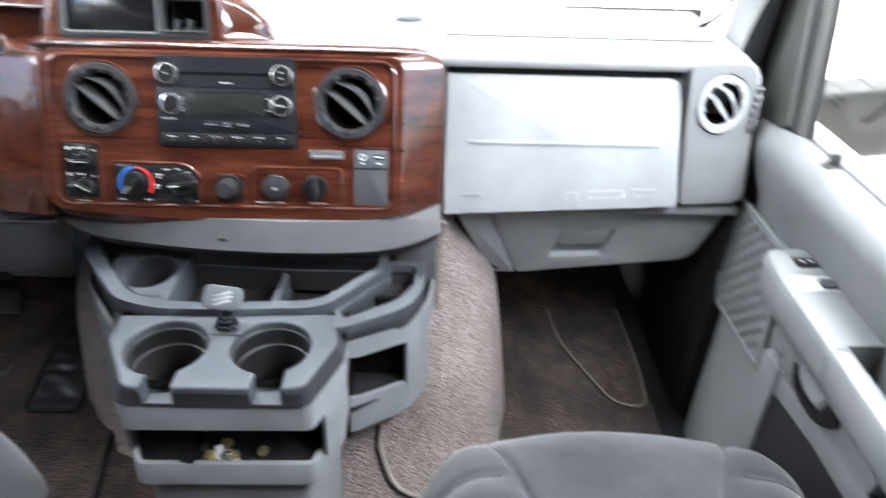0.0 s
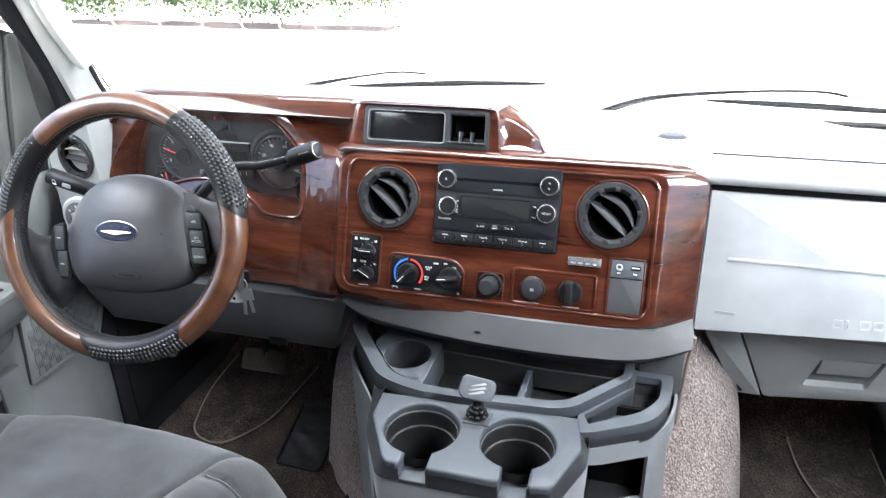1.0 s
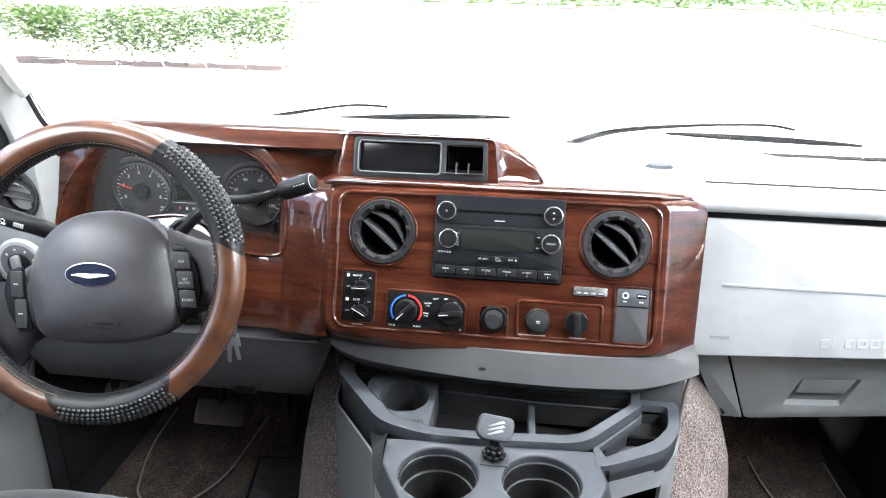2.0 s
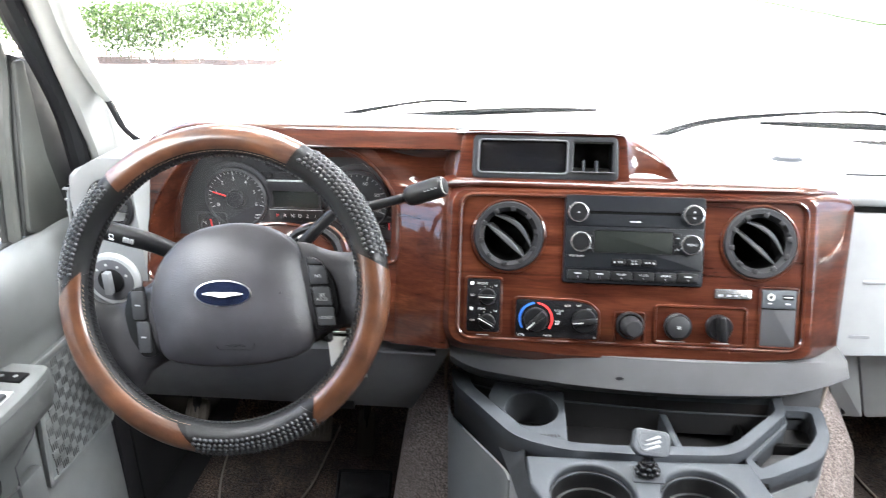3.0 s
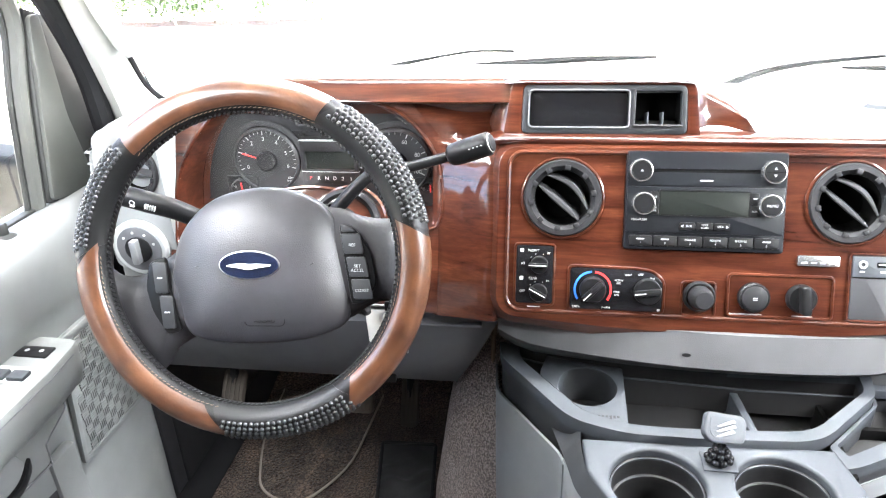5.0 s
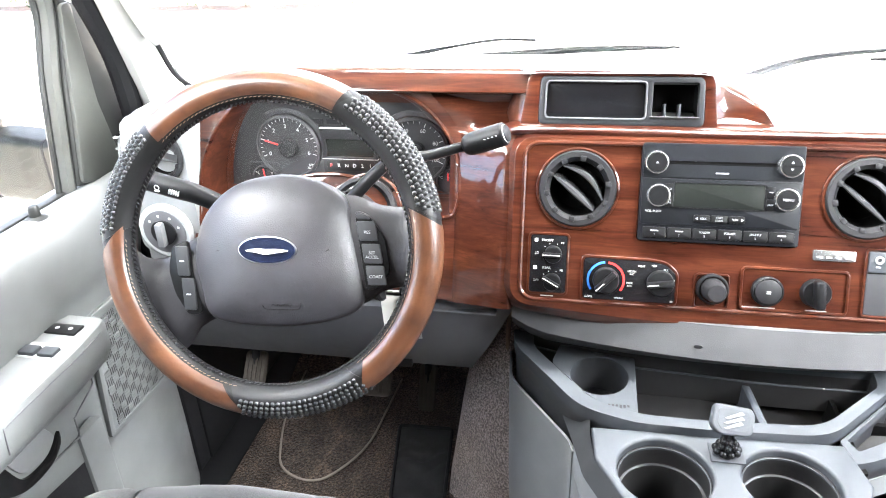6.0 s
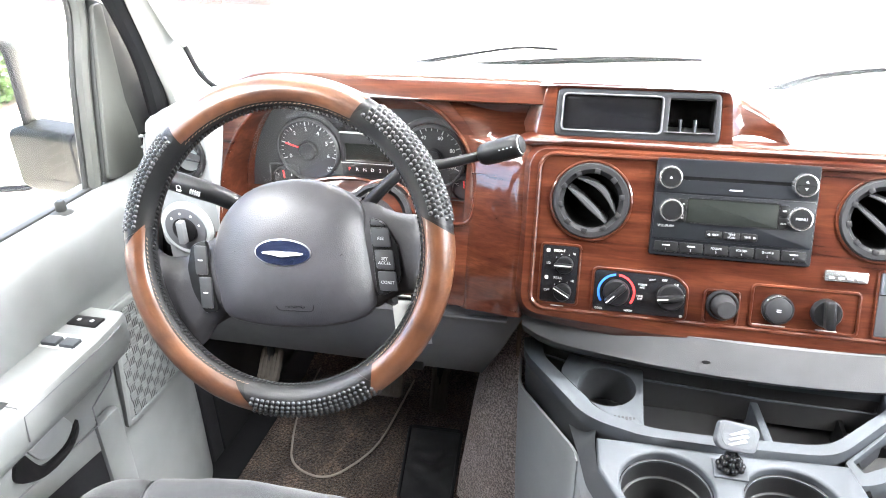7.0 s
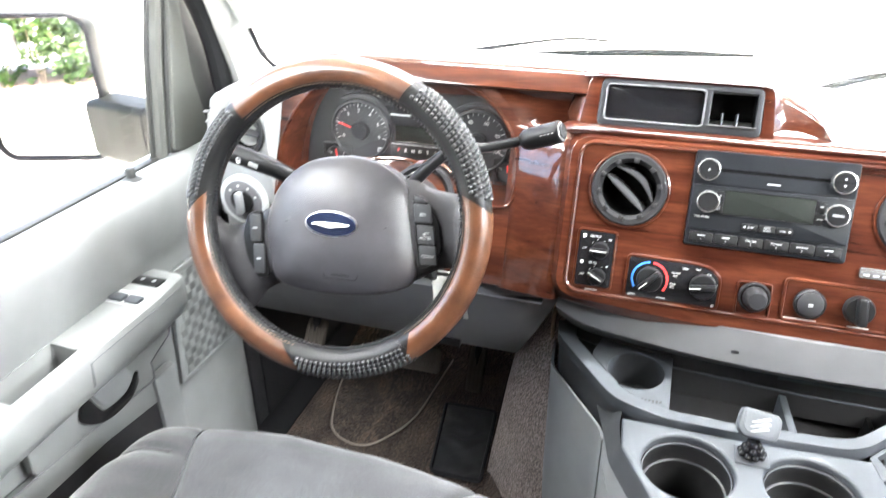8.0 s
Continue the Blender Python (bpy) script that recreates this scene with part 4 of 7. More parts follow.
# paler tube stands in for the light on the rim
part("rim_highlight", tube([(x, y, 0.0018) for x, y in rounded([(-0.1985, 0.0105), (-0.0605, 0.0105), (-0.0605, 0.0615), (-0.1975, 0.0615)], 0.007)], 0.0013, 6, True, BX), KNEE, store)

# grey valance under the stack
rings = []
for i in range(25):
    a = i / 24
    x = -0.235 + 0.605 * a
    bow = 0.055 * (1 - (2 * a - 1.2) ** 2 / 1.44)
    up = 0.034 * max(0.0, (a - 0.80) / 0.20) ** 2 + 0.02 * max(0.0, (0.10 - a) / 0.10) ** 2
    rings.append([(x, 0.035 - 0.4 * bow, 0.545), (x, 0.012 - bow, 0.541), (x, 0.004 - 1.0 * bow, 0.522 + 0.3 * up), (x, -0.006 - 1.0 * bow, 0.495 + 0.8 * up), (x, -0.001 - 0.95 * bow, 0.487 + 0.9 * up), (x, 0.035 - 0.75 * bow, 0.452 + up), (x, 0.10, 0.440 + up)])
part("valance", loft(rings, False), VALANCE, dash, "grey curved valance", 50)
part("release_mark", plate([oval(0.028, 0.0, 0.006, 0.0028, 16)], 0.001, axes((0, -0.0545, 0.513), (1, 0, 0), (0, 0.10, 0.995), (0, -0.995, 0.10))), CHARCOAL, dash)

# ---- driver's side of the dash ----
FA = axes((0, 0.043, 0.646), (1, 0, 0), (0, 0.350, 0.9367), (0, -0.9367, 0.350))
lip_pts = [(-0.742, -0.020), (-0.742, 0.030), (-0.732, 0.085), (-0.702, 0.140), (-0.655, 0.178), (-0.56, 0.193), (-0.45, 0.191), (-0.385, 0.170), (-0.338, 0.120), (-0.321, 0.06), (-0.325, 0.014), (-0.345, 0.001), (-0.400, 0.005), (-0.430, 0.030), (-0.47, 0.053), (-0.53, 0.060), (-0.60, 0.045), (-0.66, 0.010), (-0.705, -0.025), (-0.730, -0.036)]
lip = [(p.x, p.y) for p in smooth_path([(a, b, 0) for a, b in lip_pts], 6, True)]
outer = rounded([(-0.752, -0.125), (-0.235, -0.125), (-0.235, 0.122), (-0.316, 0.126), (-0.350, 0.165), (-0.385, 0.200), (-0.42, 0.205), (-0.752, 0.205)], [0.01, 0.01, 0.01, 0.01, 0.02, 0.01, 0.01, 0.04], 5)
part("cluster_fascia", plate([outer, lip], 0.012, FA, 0.002), WOOD, dash, "", 40)
# sides of the cluster recess
ring1 = [FA @ Vector((x, y, 0.001)) for x, y in lip]
ring2 = [FA @ Vector((-0.53 + (x + 0.53) * 0.985, y * 0.98 + 0.001, -0.012)) for x, y in lip]
ring3 = [Vector((-0.525 + (x + 0.525) * 0.93, 0.138, max(0.598 + y * 1.17, 0.652))) for x, y in lip]
part("cluster_recess", loft([ring1, ring2, ring3], True), WOOD, dash, "", 60)
part("cluster_lip", tube([(x, y, 0.002) for x, y in lip], 0.003, 8, True, FA), WOOD, dash)
# brow above the cluster
rings = []
for x in np.linspace(-0.755, -0.222, 24):
    k = 0.045 * max(0.0, (-0.66 - x) / 0.095) ** 2
    rings.append([(x, 0.122, 0.815 - k), (x, 0.108, 0.8185 - k), (x, 0.0915, 0.8245 - k), (x, 0.0885, 0.827 - k), (x, 0.0900, 0.8305 - k), (x, 0.1010, 0.848 - k), (x, 0.1045, 0.8525 - k), (x, 0.1095, 0.8552 - k), (x, 0.1130, 0.8556 - k), (x, 0.124, 0.80)])
part("brow", loft(rings, False, (False, False)), WOOD, dash, "wood-look brow over the dials", 40)
rings = []
for x in sorted(list(np.linspace(-0.77, 0.14, 42)) + [-0.2365, -0.2355, 0.0238, 0.036]):
    k = 0.045 * max(0.0, (-0.66 - x) / 0.095) ** 2 + FIN(x)
    yf = 0.1125 if x < -0.236 else (0.1070 if x < 0.024 else 0.1070 + 0.041 * min(1.0, (x - 0.024) / 0.012))
    rings.append([(x, yf + 0.004, 0.835 - k), (x, yf, 0.8562 - k), (x, yf + 0.010, 0.8585 - k), (x, 0.19, 0.859 - k), (x, 0.28, 0.83 - k), (x, 0.40, 0.775)])
part("hood_pad", loft(rings, False), POD_GREY, dash, "", 50)
# column between cluster and stack
rings = []
prof = smooth_path([(-0.338, -0.012, 0), (-0.326, 0.0005, 0), (-0.306, 0.006, 0), (-0.282, 0.013, 0), (-0.262, 0.021, 0), (-0.246, 0.0255, 0), (-0.236, 0.020, 0), (-0.230, -0.02, 0)], 4)
for v in np.linspace(-0.128, 0.134, 20):
    tuck = 0.012 * max(0, (v - 0.10) / 0.034) ** 2
    rings.append([FA @ Vector((p.x, v, p.y + 0.004 * math.sin((v + 0.128) / 0.262 * math.pi) * max(0, min(1, (p.x + 0.326) / 0.04)) - tuck)) for p in prof])
part("stack_column", loft(rings, False), WOOD, dash, "", 70)
# lower driver panels
rings = []
for x in np.linspace(-0.86, -0.236, 20):
    sag = 0.02 * math.sin((x + 0.86) / 0.624 * math.pi)
    low = lambda z: -0.86 + (x + 0.86) * (1 - 0.125 * min(1.0, max(0.0, (0.50 - z) / 0.17)))
    rings.append([(low(z), y, z) for y, z in ((0.055, 0.535), (0.030 - 0.5 * sag, 0.522), (0.022 - sag, 0.505), (0.050 - sag, 0.42), (0.10, 0.328), (0.16, 0.318), (0.35, 0.34))])
part("knee_panel", loft(rings, False, (False, False)), KNEE, dash, "dark grey knee panel", 40)
part("knee_strip", box(-0.60, -0.26, 0.006, 0.03, 0.500, 0.505, 0.002), KNEE, dash)
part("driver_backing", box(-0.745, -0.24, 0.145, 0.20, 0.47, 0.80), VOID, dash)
# hollow between the dials and the storage box
rings = []
for z, w in ((0.838, 1.1), (0.830, 1.1), (0.822, 1.1), (0.810, 1.05), (0.798, 0.95), (0.788, 0.75), (0.780, 0.40), (0.775, 0.0), (0.771, -0.7), (0.764, -1.2)):
    start = float(np.interp((z - 0.646) / 0.9367, [0.10, 0.118, 0.145, 0.170, 0.190, 0.205], [-0.318, -0.322, -0.344, -0.374, -0.430, -0.45]))
    row = []
    for i in range(17):
        x = start + (-0.215 - start) * i / 16
        f = min(1.0, (x - start) / 0.09)
        row.append((x, rake(z, 0.040) + (0.001 + 0.021 * f * f * (3 - 2 * f)) * w, z))
    rings.append(row)
part("brow_recess", loft(rings, False), WOOD, dash, "", 70)
part("obd_port", box(-0.46, -0.42, 0.085, 0.10, 0.328, 0.345, 0.002), BLACK, dash)

# pale end pod with vent and lamp switch
podl = rounded([(-0.852, 0.57), (-0.742, 0.57), (-0.742, 0.815), (-0.80, 0.818), (-0.848, 0.775)], [0.02, 0.004, 0.01, 0.04, 0.03], 6)
part("end_pod", plate([podl, oval(-0.784, 0.738, 0.038, 0.045, 36)], 0.12, upright(0.028), 0.006, 3), POD_GREY, dash, "", 40)
part("end_cap", box(-0.862, -0.75, 0.04, 0.20, 0.45, 0.79, 0.02, 3), POD_GREY, dash)
vent(dash, at(upright(0.027), -0.784, 0.738), 0.045, CHARCOAL, -8, squash=0.86)
sw = part("lamp_switch", lathe([(0.046, -0.004), (0.047, 0.004), (0.043, 0.007), (0.0, 0.007)], 40, at(upright(0.026), -0.800, 0.610)), PALE, dash, "pale plate of the lamp switch")
part("surround", lathe([(0.0375, 0.005), (0.0370, 0.0085), (0.0345, 0.0092), (0.0, 0.0092)], 40, at(upright(0.026), -0.800, 0.610)), KNEE, sw)
part("dial", lathe([(0.0215, 0.008), (0.0215, 0.0125), (0.019, 0.0140), (0.0, 0.0140)], 36, at(upright(0.026), -0.800, 0.610)), BLACK, sw)
part("grip", box(-0.006, 0.006, -0.020, 0.020, 0.010, 0.026, 0.003, 2, at(upright(0.026), -0.800, 0.610)), GREY_MID, sw)
for i in range(4):
    a = radians(20 + 40 * i)
    part("mark", plate([oval(-0.800 + 0.0285 * math.cos(a), 0.610 + 0.0285 * math.sin(a), 0.0024, 0.0024, 10)], 0.0004, at(upright(0.026), 0, 0, 0.0097)), WHITE_INK, sw)

# ---- controls on the centre stack ----
def ink(text, size, u, v, parent, d=0.0042, material=None, turn=0.0):
    return letters(text, size, at(PANEL, u, v, d, turn), material or WHITE_INK, parent)


def slab(u0, u1, v0, v1, d0, d1, r=0.002, bev=0.0008, m=PANEL):
    return plate([rrect(u0, u1, v0, v1, r, 4)], d1 - d0, at(m, 0, 0, d1), bev)


def lip_of(loop, parent, r=0.0022, d=-0.0012):
    return part("recess_lip", tube([(x, y, d) for x, y in loop], r, 6, True, PANEL), WOOD, parent)


radio = thing("radio", PANEL @ Vector((0.04, 0.066, 0.0)), "graphite two-knob car radio with a dark display", "radio")
part("body", slab(-0.0625, 0.1455, -0.0005, 0.1335, -0.03, 0.003, 0.003, 0.0012), RADIO, radio)
part("upper_band", plate([rrect(-0.0605, 0.1435, 0.0875, 0.1315, 0.002, 4), rrect(-0.031, 0.114, 0.1050, 0.1098, 0.001, 3)], 0.0022, at(PANEL, 0, 0, 0.0042)), RADIO, radio)
part("disc_slot", slab(-0.031, 0.114, 0.1050, 0.1098, 0.0028, 0.0032, 0.001, 0.0), VOID, radio)
part("lower_band", slab(-0.0605, 0.1435, 0.0225, 0.0855, 0.002, 0.0042, 0.002), RADIO, radio)
part("display", slab(-0.0170, 0.0985, 0.0470, 0.0800, 0.004, 0.0048, 0.0015, 0.0004), LENS_GREEN, radio, "unlit dark display")
part("display_frame", plate([rrect(-0.0183, 0.0998, 0.0457, 0.0813, 0.002, 4), rrect(-0.0170, 0.0985, 0.0470, 0.0800, 0.0015, 4)], 0.001, at(PANEL, 0, 0, 0.0052)), BLACK, radio)
for u, v in ((-0.0435, 0.107), (0.1268, 0.107), (-0.0385, 0.0625), (0.1252, 0.0625)):
    k = part("knob", lathe([(0.0131, 0.004), (0.0131, 0.0118), (0.0122, 0.0138), (0.0, 0.0142)], 32, at(PANEL, u, v)), BLACK, radio)
    part("ring", lathe([(0.0162, 0.004), (0.0158, 0.0105), (0.0150, 0.0128), (0.0136, 0.0132), (0.0128, 0.0120)], 36, at(PANEL, u, v)), SATIN, k, "silver knob ring")
    if v > 0.1:
        # eject arrow, or the pair of tuning arrows
        for dv, turn in (((0.0, 1),) if u < 0 else ((0.0048, 1), (-0.0048, -1))):
            part("mark", plate([[(u - 0.0022, v + dv - 0.0016 * turn), (u + 0.0022, v + dv - 0.0016 * turn), (u, v + dv + 0.0018 * turn)]], 0.0004, at(PANEL, 0, 0, 0.0146)), GREY_INK, k)
        if u > 0:
            part("split", slab(u - 0.0115, u + 0.0115, v - 0.0003, v + 0.0003, 0.0138, 0.0145, 0.0001, 0.0), VOID, k)
    elif u > 0:
        ink("MENU", 0.0052, u, v, k, 0.0146, GREY_INK)
for i in range(3):
    u = 0.0095 + 0.0225 * i
    b = part("button", slab(u, u + 0.0212, 0.0278, 0.0378, 0.004, 0.0064, 0.003 if i != 1 else 0.001), BLACK, radio)
    ink(("SEEK", "TEXT\nSCAN", "SEEK")[i], 0.0040 if i != 1 else 0.0038, u + (0.0125, 0.0106, 0.0085)[i], 0.0328, b, 0.0066, GREY_INK)
    if i != 1:
        s = i - 1
        c = u + 0.0106 + 0.0066 * s
        part("arrow", plate([[(c + 0.0022 * s, 0.0328), (c - 0.0014 * s, 0.0328 + 0.002), (c - 0.0014 * s, 0.0328 - 0.002)]], 0.0003, at(PANEL, 0, 0, 0.0067)), GREY_INK, b)
for i in range(6):
    u = -0.0565 + 0.0328 * i
    b = part("preset_button", slab(u, u + 0.0315, 0.0045, 0.0188, 0.003, 0.0058, 0.0025), BLACK, radio)
    if i in (2, 3, 4):
        ink(("FOLDER", "FOLDER", "SHUFFLE")[i - 2], 0.0040, u + 0.0157, 0.0140, b, 0.0060, GREY_INK)
    else:
        part("mark", slab(u + 0.0105, u + 0.021, 0.0132, 0.0150, 0.0058, 0.0061, 0.0004, 0.0), GREY_INK, b)
    ink(str(i + 1), 0.0042, u + 0.0157, 0.0088, b, 0.0060, GREY_INK)
for u, words in ((-0.0240, ("AM\nFM", "CD")), (0.1055, ("AUX", ""))):
    for v, word in zip((0.0545, 0.0715), words):
        key = part("side_key", slab(u - 0.0052, u + 0.0052, v - 0.0075, v + 0.0075, 0.004, 0.0056, 0.001, 0.0003), BLACK, radio)
        if word:
            ink(word, 0.0036, u, v, key, 0.0058, GREY_INK)
        else:
            part("mark", slab(u - 0.0025, u + 0.0025, v - 0.0006, v + 0.0008, 0.0056, 0.0059, 0.0004, 0.0), GREY_INK, key)
ink("VOL-PUSH", 0.0046, -0.044, 0.0405, radio, 0.0048)
part("brand_strip", slab(0.034, 0.051, 0.0935, 0.0955, 0.0042, 0.0045, 0.0004, 0.0), GREY_INK, radio)

# fan switches
fan = thing("fan_switch", PANEL @ Vector((-0.183, -0.04, 0)), "black panel with two rotary fan switches", "switch")
part("plate", slab(-0.2085, -0.1575, -0.0825, -0.0005, -0.004, 0.001, 0.004), PIANO, fan)
lip_of(rrect(-0.2105, -0.1555, -0.0845, 0.0015, 0.005, 4), fan)
for v, title, turn in ((-0.027, "FRONT", 0), (-0.0665, "REAR", -28)):
    k = part("knob", lathe([(0.0125, 0.0), (0.0122, 0.011), (0.0112, 0.0125), (0.0, 0.0125)], 28, at(PANEL, -0.1765, v)), BLACK, fan)
    part("grip", box(-0.0145, 0.0115, -0.0032, 0.0032, 0.010, 0.0185, 0.0015, 2, at(PANEL, -0.1765, v, 0, turn)), BLACK, k)
    part("pointer", box(-0.0142, 0.010, -0.0006, 0.0006, 0.0180, 0.0189, 0, 1, at(PANEL, -0.1765, v, 0, turn)), WHITE_INK, k)
    ink(title, 0.0050, -0.185, v + 0.0195, fan, 0.0015)
    part("fan_mark", slab(-0.2035, -0.1985, v + 0.017, v + 0.022, 0.001, 0.0014, 0.0006, 0.0), WHITE_INK, fan)
    ink("HI", 0.0046, -0.1640, v + 0.0165, fan, 0.0015)
    ink("LO" if title == "FRONT" else "OFF", 0.0046, -0.1995, v + 0.001, fan, 0.0015)
    for a in (70, 110, 140):
        part("tick", slab(-0.1765 + 0.0155 * math.cos(radians(a)) - 0.0006, -0.1765 + 0.0155 * math.cos(radians(a)) + 0.0006, v + 0.0155 * math.sin(radians(a)) - 0.0006, v + 0.0155 * math.sin(radians(a)) + 0.0006, 0.001, 0.0014, 0.0003, 0.0), WHITE_INK, fan)
# white strip painted in for a glint under the fan switches
part("lower_glint", slab(-0.192, -0.174, -0.0885, -0.0865, -0.003, -0.0018, 0.0005, 0.0), WHITE_INK, fan)

# heater and air controls
clim = thing("climate_control", PANEL @ Vector((-0.07, -0.058, 0)), "black climate control with a blue and red dial", "climate control")
cl = rounded([(-0.1325, -0.0875), (-0.0075, -0.0875), (-0.0075, -0.046), (-0.0215, -0.0335), (-0.045, -0.0305), (-0.1325, -0.0295)], [0.006, 0.006, 0.006, 0.008, 0.006, 0.006])
part("plate", plate([cl], 0.006, at(PANEL, 0, 0, 0.001), 0.0008), PIANO, clim)
lip_of([(x * 1.0, y) for x, y in rounded([(-0.1348, -0.0898), (-0.0052, -0.0898), (-0.0052, -0.045), (-0.0205, -0.0312), (-0.045, -0.0282), (-0.1348, -0.0272)], 0.007)], clim)


def arc(cx, cy, r0, r1, a0, a1, n=18):
    out = [(cx + r1 * math.cos(radians(a0 + (a1 - a0) * i / n)), cy + r1 * math.sin(radians(a0 + (a1 - a0) * i / n))) for i in range(n + 1)]
    return out + [(cx + r0 * math.cos(radians(a1 + (a0 - a1) * i / n)), cy + r0 * math.sin(radians(a1 + (a0 - a1) * i / n))) for i in range(n + 1)]


part("cool_arc", plate([arc(-0.1015, -0.0595, 0.0232, 0.0264, 95, 215)], 0.0004, at(PANEL, 0, 0, 0.0015)), BLUE_INK, clim, "blue arc")
part("warm_arc", plate([arc(-0.1015, -0.0595, 0.0232, 0.0264, -35, 85)], 0.0004, at(PANEL, 0, 0, 0.0015)), RED_INK, clim, "red arc")
for u, v, turn in ((-0.1015, -0.0595, 45), (-0.0275, -0.0595, 8)):
    k = part("knob", lathe([(0.0185, 0.0), (0.0180, 0.009), (0.0165, 0.011), (0.0, 0.011)], 36, at(PANEL, u, v)), BLACK, clim)
    part("grip", box(-0.019, 0.0165, -0.0042, 0.0042, 0.009, 0.020, 0.002, 2, at(PANEL, u, v, 0, turn)), BLACK, k)
    part("pointer", box(-0.0192, -0.004, -0.0007, 0.0007, 0.0195, 0.0205, 0, 1, at(PANEL, u, v, 0, turn)), WHITE_INK, k)
for txt, u, v in (("VENT", -0.054, -0.0375), ("OFF", -0.037, -0.0365), ("FLR", -0.021, -0.0415), ("MIX", -0.0115, -0.0555), ("WARM", -0.083, -0.0845), ("COOL", -0.124, -0.0845)):
    ink(txt, 0.0040, u, v, clim, 0.0015)
ink("NORM\nA/C", 0.0040, -0.0665, -0.0475, clim, 0.0015)
ink("MAX\nA/C", 0.0040, -0.0690, -0.0640, clim, 0.0015)
# silver strip painted in for a glint under the climate panel
part("under_glint", slab(-0.086, -0.064, -0.0945, -0.0925, -0.003, -0.0018, 0.0005, 0.0), SILVER, clim)
part("screw_dot", slab(-0.0135, -0.0095, -0.0865, -0.0835, 0.001, 0.0016, 0.001, 0.0), SILVER, clim)

# lighter socket
lighter = thing("lighter_socket", PANEL @ Vector((0.041, -0.066, 0)), "black lighter plug in a square lacquered recess", "lighter")
lp = rrect(0.0185, 0.0630, -0.0905, -0.0440, 0.005, 4)
lip_of(lp, lighter, 0.002)
part("recess", plate([rrect(0.0195, 0.062, -0.0895, -0.045, 0.004, 4)], 0.002, at(PANEL, 0, 0, -0.002)), WOOD, lighter)
part("collar", lathe([(0.0215, -0.003), (0.0215, 0.004), (0.019, 0.008), (0.0175, 0.008)], 36, at(PANEL, 0.0415, -0.0635)), BLACK, lighter)
part("knob", lathe([(0.0160, 0.004), (0.0152, 0.020), (0.0135, 0.024), (0.0128, 0.034), (0.0112, 0.037), (0.0, 0.0375)], 36, at(PANEL, 0.0415, -0.0635)), CHARCOAL, lighter)

# button and rotary switch in a long recess
aux = thing("rotary_switch", PANEL @ Vector((0.146, -0.06, 0)), "black button and rotary knob in a long recess", "switch")
long_loop = rrect(0.0790, 0.2135, -0.0885, -0.0310, 0.006, 4)
lip_of(long_loop, aux, 0.0022)
part("button_collar", lathe([(0.0205, -0.003), (0.0205, 0.005), (0.018, 0.0075), (0.0172, 0.006)], 36, at(PANEL, 0.1125, -0.0620)), BLACK, aux)
part("button", lathe([(0.0172, 0.002), (0.0170, 0.0085), (0.015, 0.0095), (0.0, 0.0090)], 36, at(PANEL, 0.1125, -0.0620)), CHARCOAL, aux)
for v in (-0.0640, -0.0615):
    part("mark", slab(0.1095, 0.1155, v - 0.0007, v + 0.0007, 0.0092, 0.0099, 0.0005, 0.0), GREY_INK, aux)
part("knob_base", lathe([(0.0195, -0.003), (0.0195, 0.004), (0.0172, 0.009), (0.0, 0.009)], 36, at(PANEL, 0.1735, -0.0610)), BLACK, aux)
part("knob_grip", box(-0.0062, 0.0062, -0.0195, 0.0195, 0.006, 0.026, 0.004, 3, at(PANEL, 0.1735, -0.0610, 0, 4)), BLACK, aux)
# silver strips painted in for glints along the recess's lower edge
part("painted_glint", slab(0.083, 0.125, -0.0862, -0.0848, -0.0025, -0.0016, 0.0005, 0.0), SILVER, aux)
part("painted_glint", slab(0.163, 0.190, -0.0862, -0.0848, -0.0025, -0.0016, 0.0005, 0.0), SILVER, aux)

# name plate, drawn plain
plate_thing = thing("name_plate", PANEL @ Vector((0.192, -0.009, 0)), "small silver plate above the switches", "name plate")
part("base", slab(0.1655, 0.2185, -0.0165, -0.0025, -0.003, 0.0018, 0.002, 0.0006), SATIN, plate_thing)
for i in range(4):
    part("stroke", slab(0.170 + 0.0115 * i, 0.178 + 0.0115 * i, -0.0135, -0.0105, 0.001, 0.0022, 0.001, 0.0), GREY_MID, plate_thing)

# charging panel
port = thing("charging_panel", PANEL @ Vector((0.259, -0.044, 0)), "grey charging panel with socket and slot", "charging panel")
pl = rrect(0.2335, 0.2845, -0.0865, -0.0005, 0.003, 4)
part("plate", plate([pl], 0.005, at(PANEL, 0, 0, 0.0005), 0.0008), PORT_GREY, port)
part("frame", tube([(x, y, 0.0) for x, y in rrect(0.2318, 0.2862, -0.0882, 0.0012, 0.004, 4)], 0.0018, 6, True, PANEL), WOOD, port)
part("upper_plate", slab(0.2345, 0.2835, -0.0290, -0.0015, 0.0, 0.0014, 0.002), SLATE, port)
part("jack", lathe([(0.0055, 0.001), (0.0055, 0.003), (0.0030, 0.003), (0.0028, 0.001)], 20, at(PANEL, 0.2470, -0.0120)), SILVER, port)
part("slot", slab(0.2645, 0.2795, -0.0155, -0.0085, 0.001, 0.0019, 0.0008, 0.0), VOID, port)
part("slot_tongue", slab(0.2660, 0.2780, -0.0125, -0.0105, 0.0015, 0.0022, 0.0004, 0.0), WHITE_INK, port)
for u in (0.2465, 0.272):
    part("mark", slab(u - 0.003, u + 0.003, -0.0225, -0.0205, 0.0012, 0.0017, 0.0005, 0.0), WHITE_INK, port)
part("split_line", slab(0.2345, 0.2835, -0.0305, -0.0292, 0.0, 0.0009, 0.0004, 0.0), VOID, port)

# ---- instrument cluster ----
CF = upright(0.130)
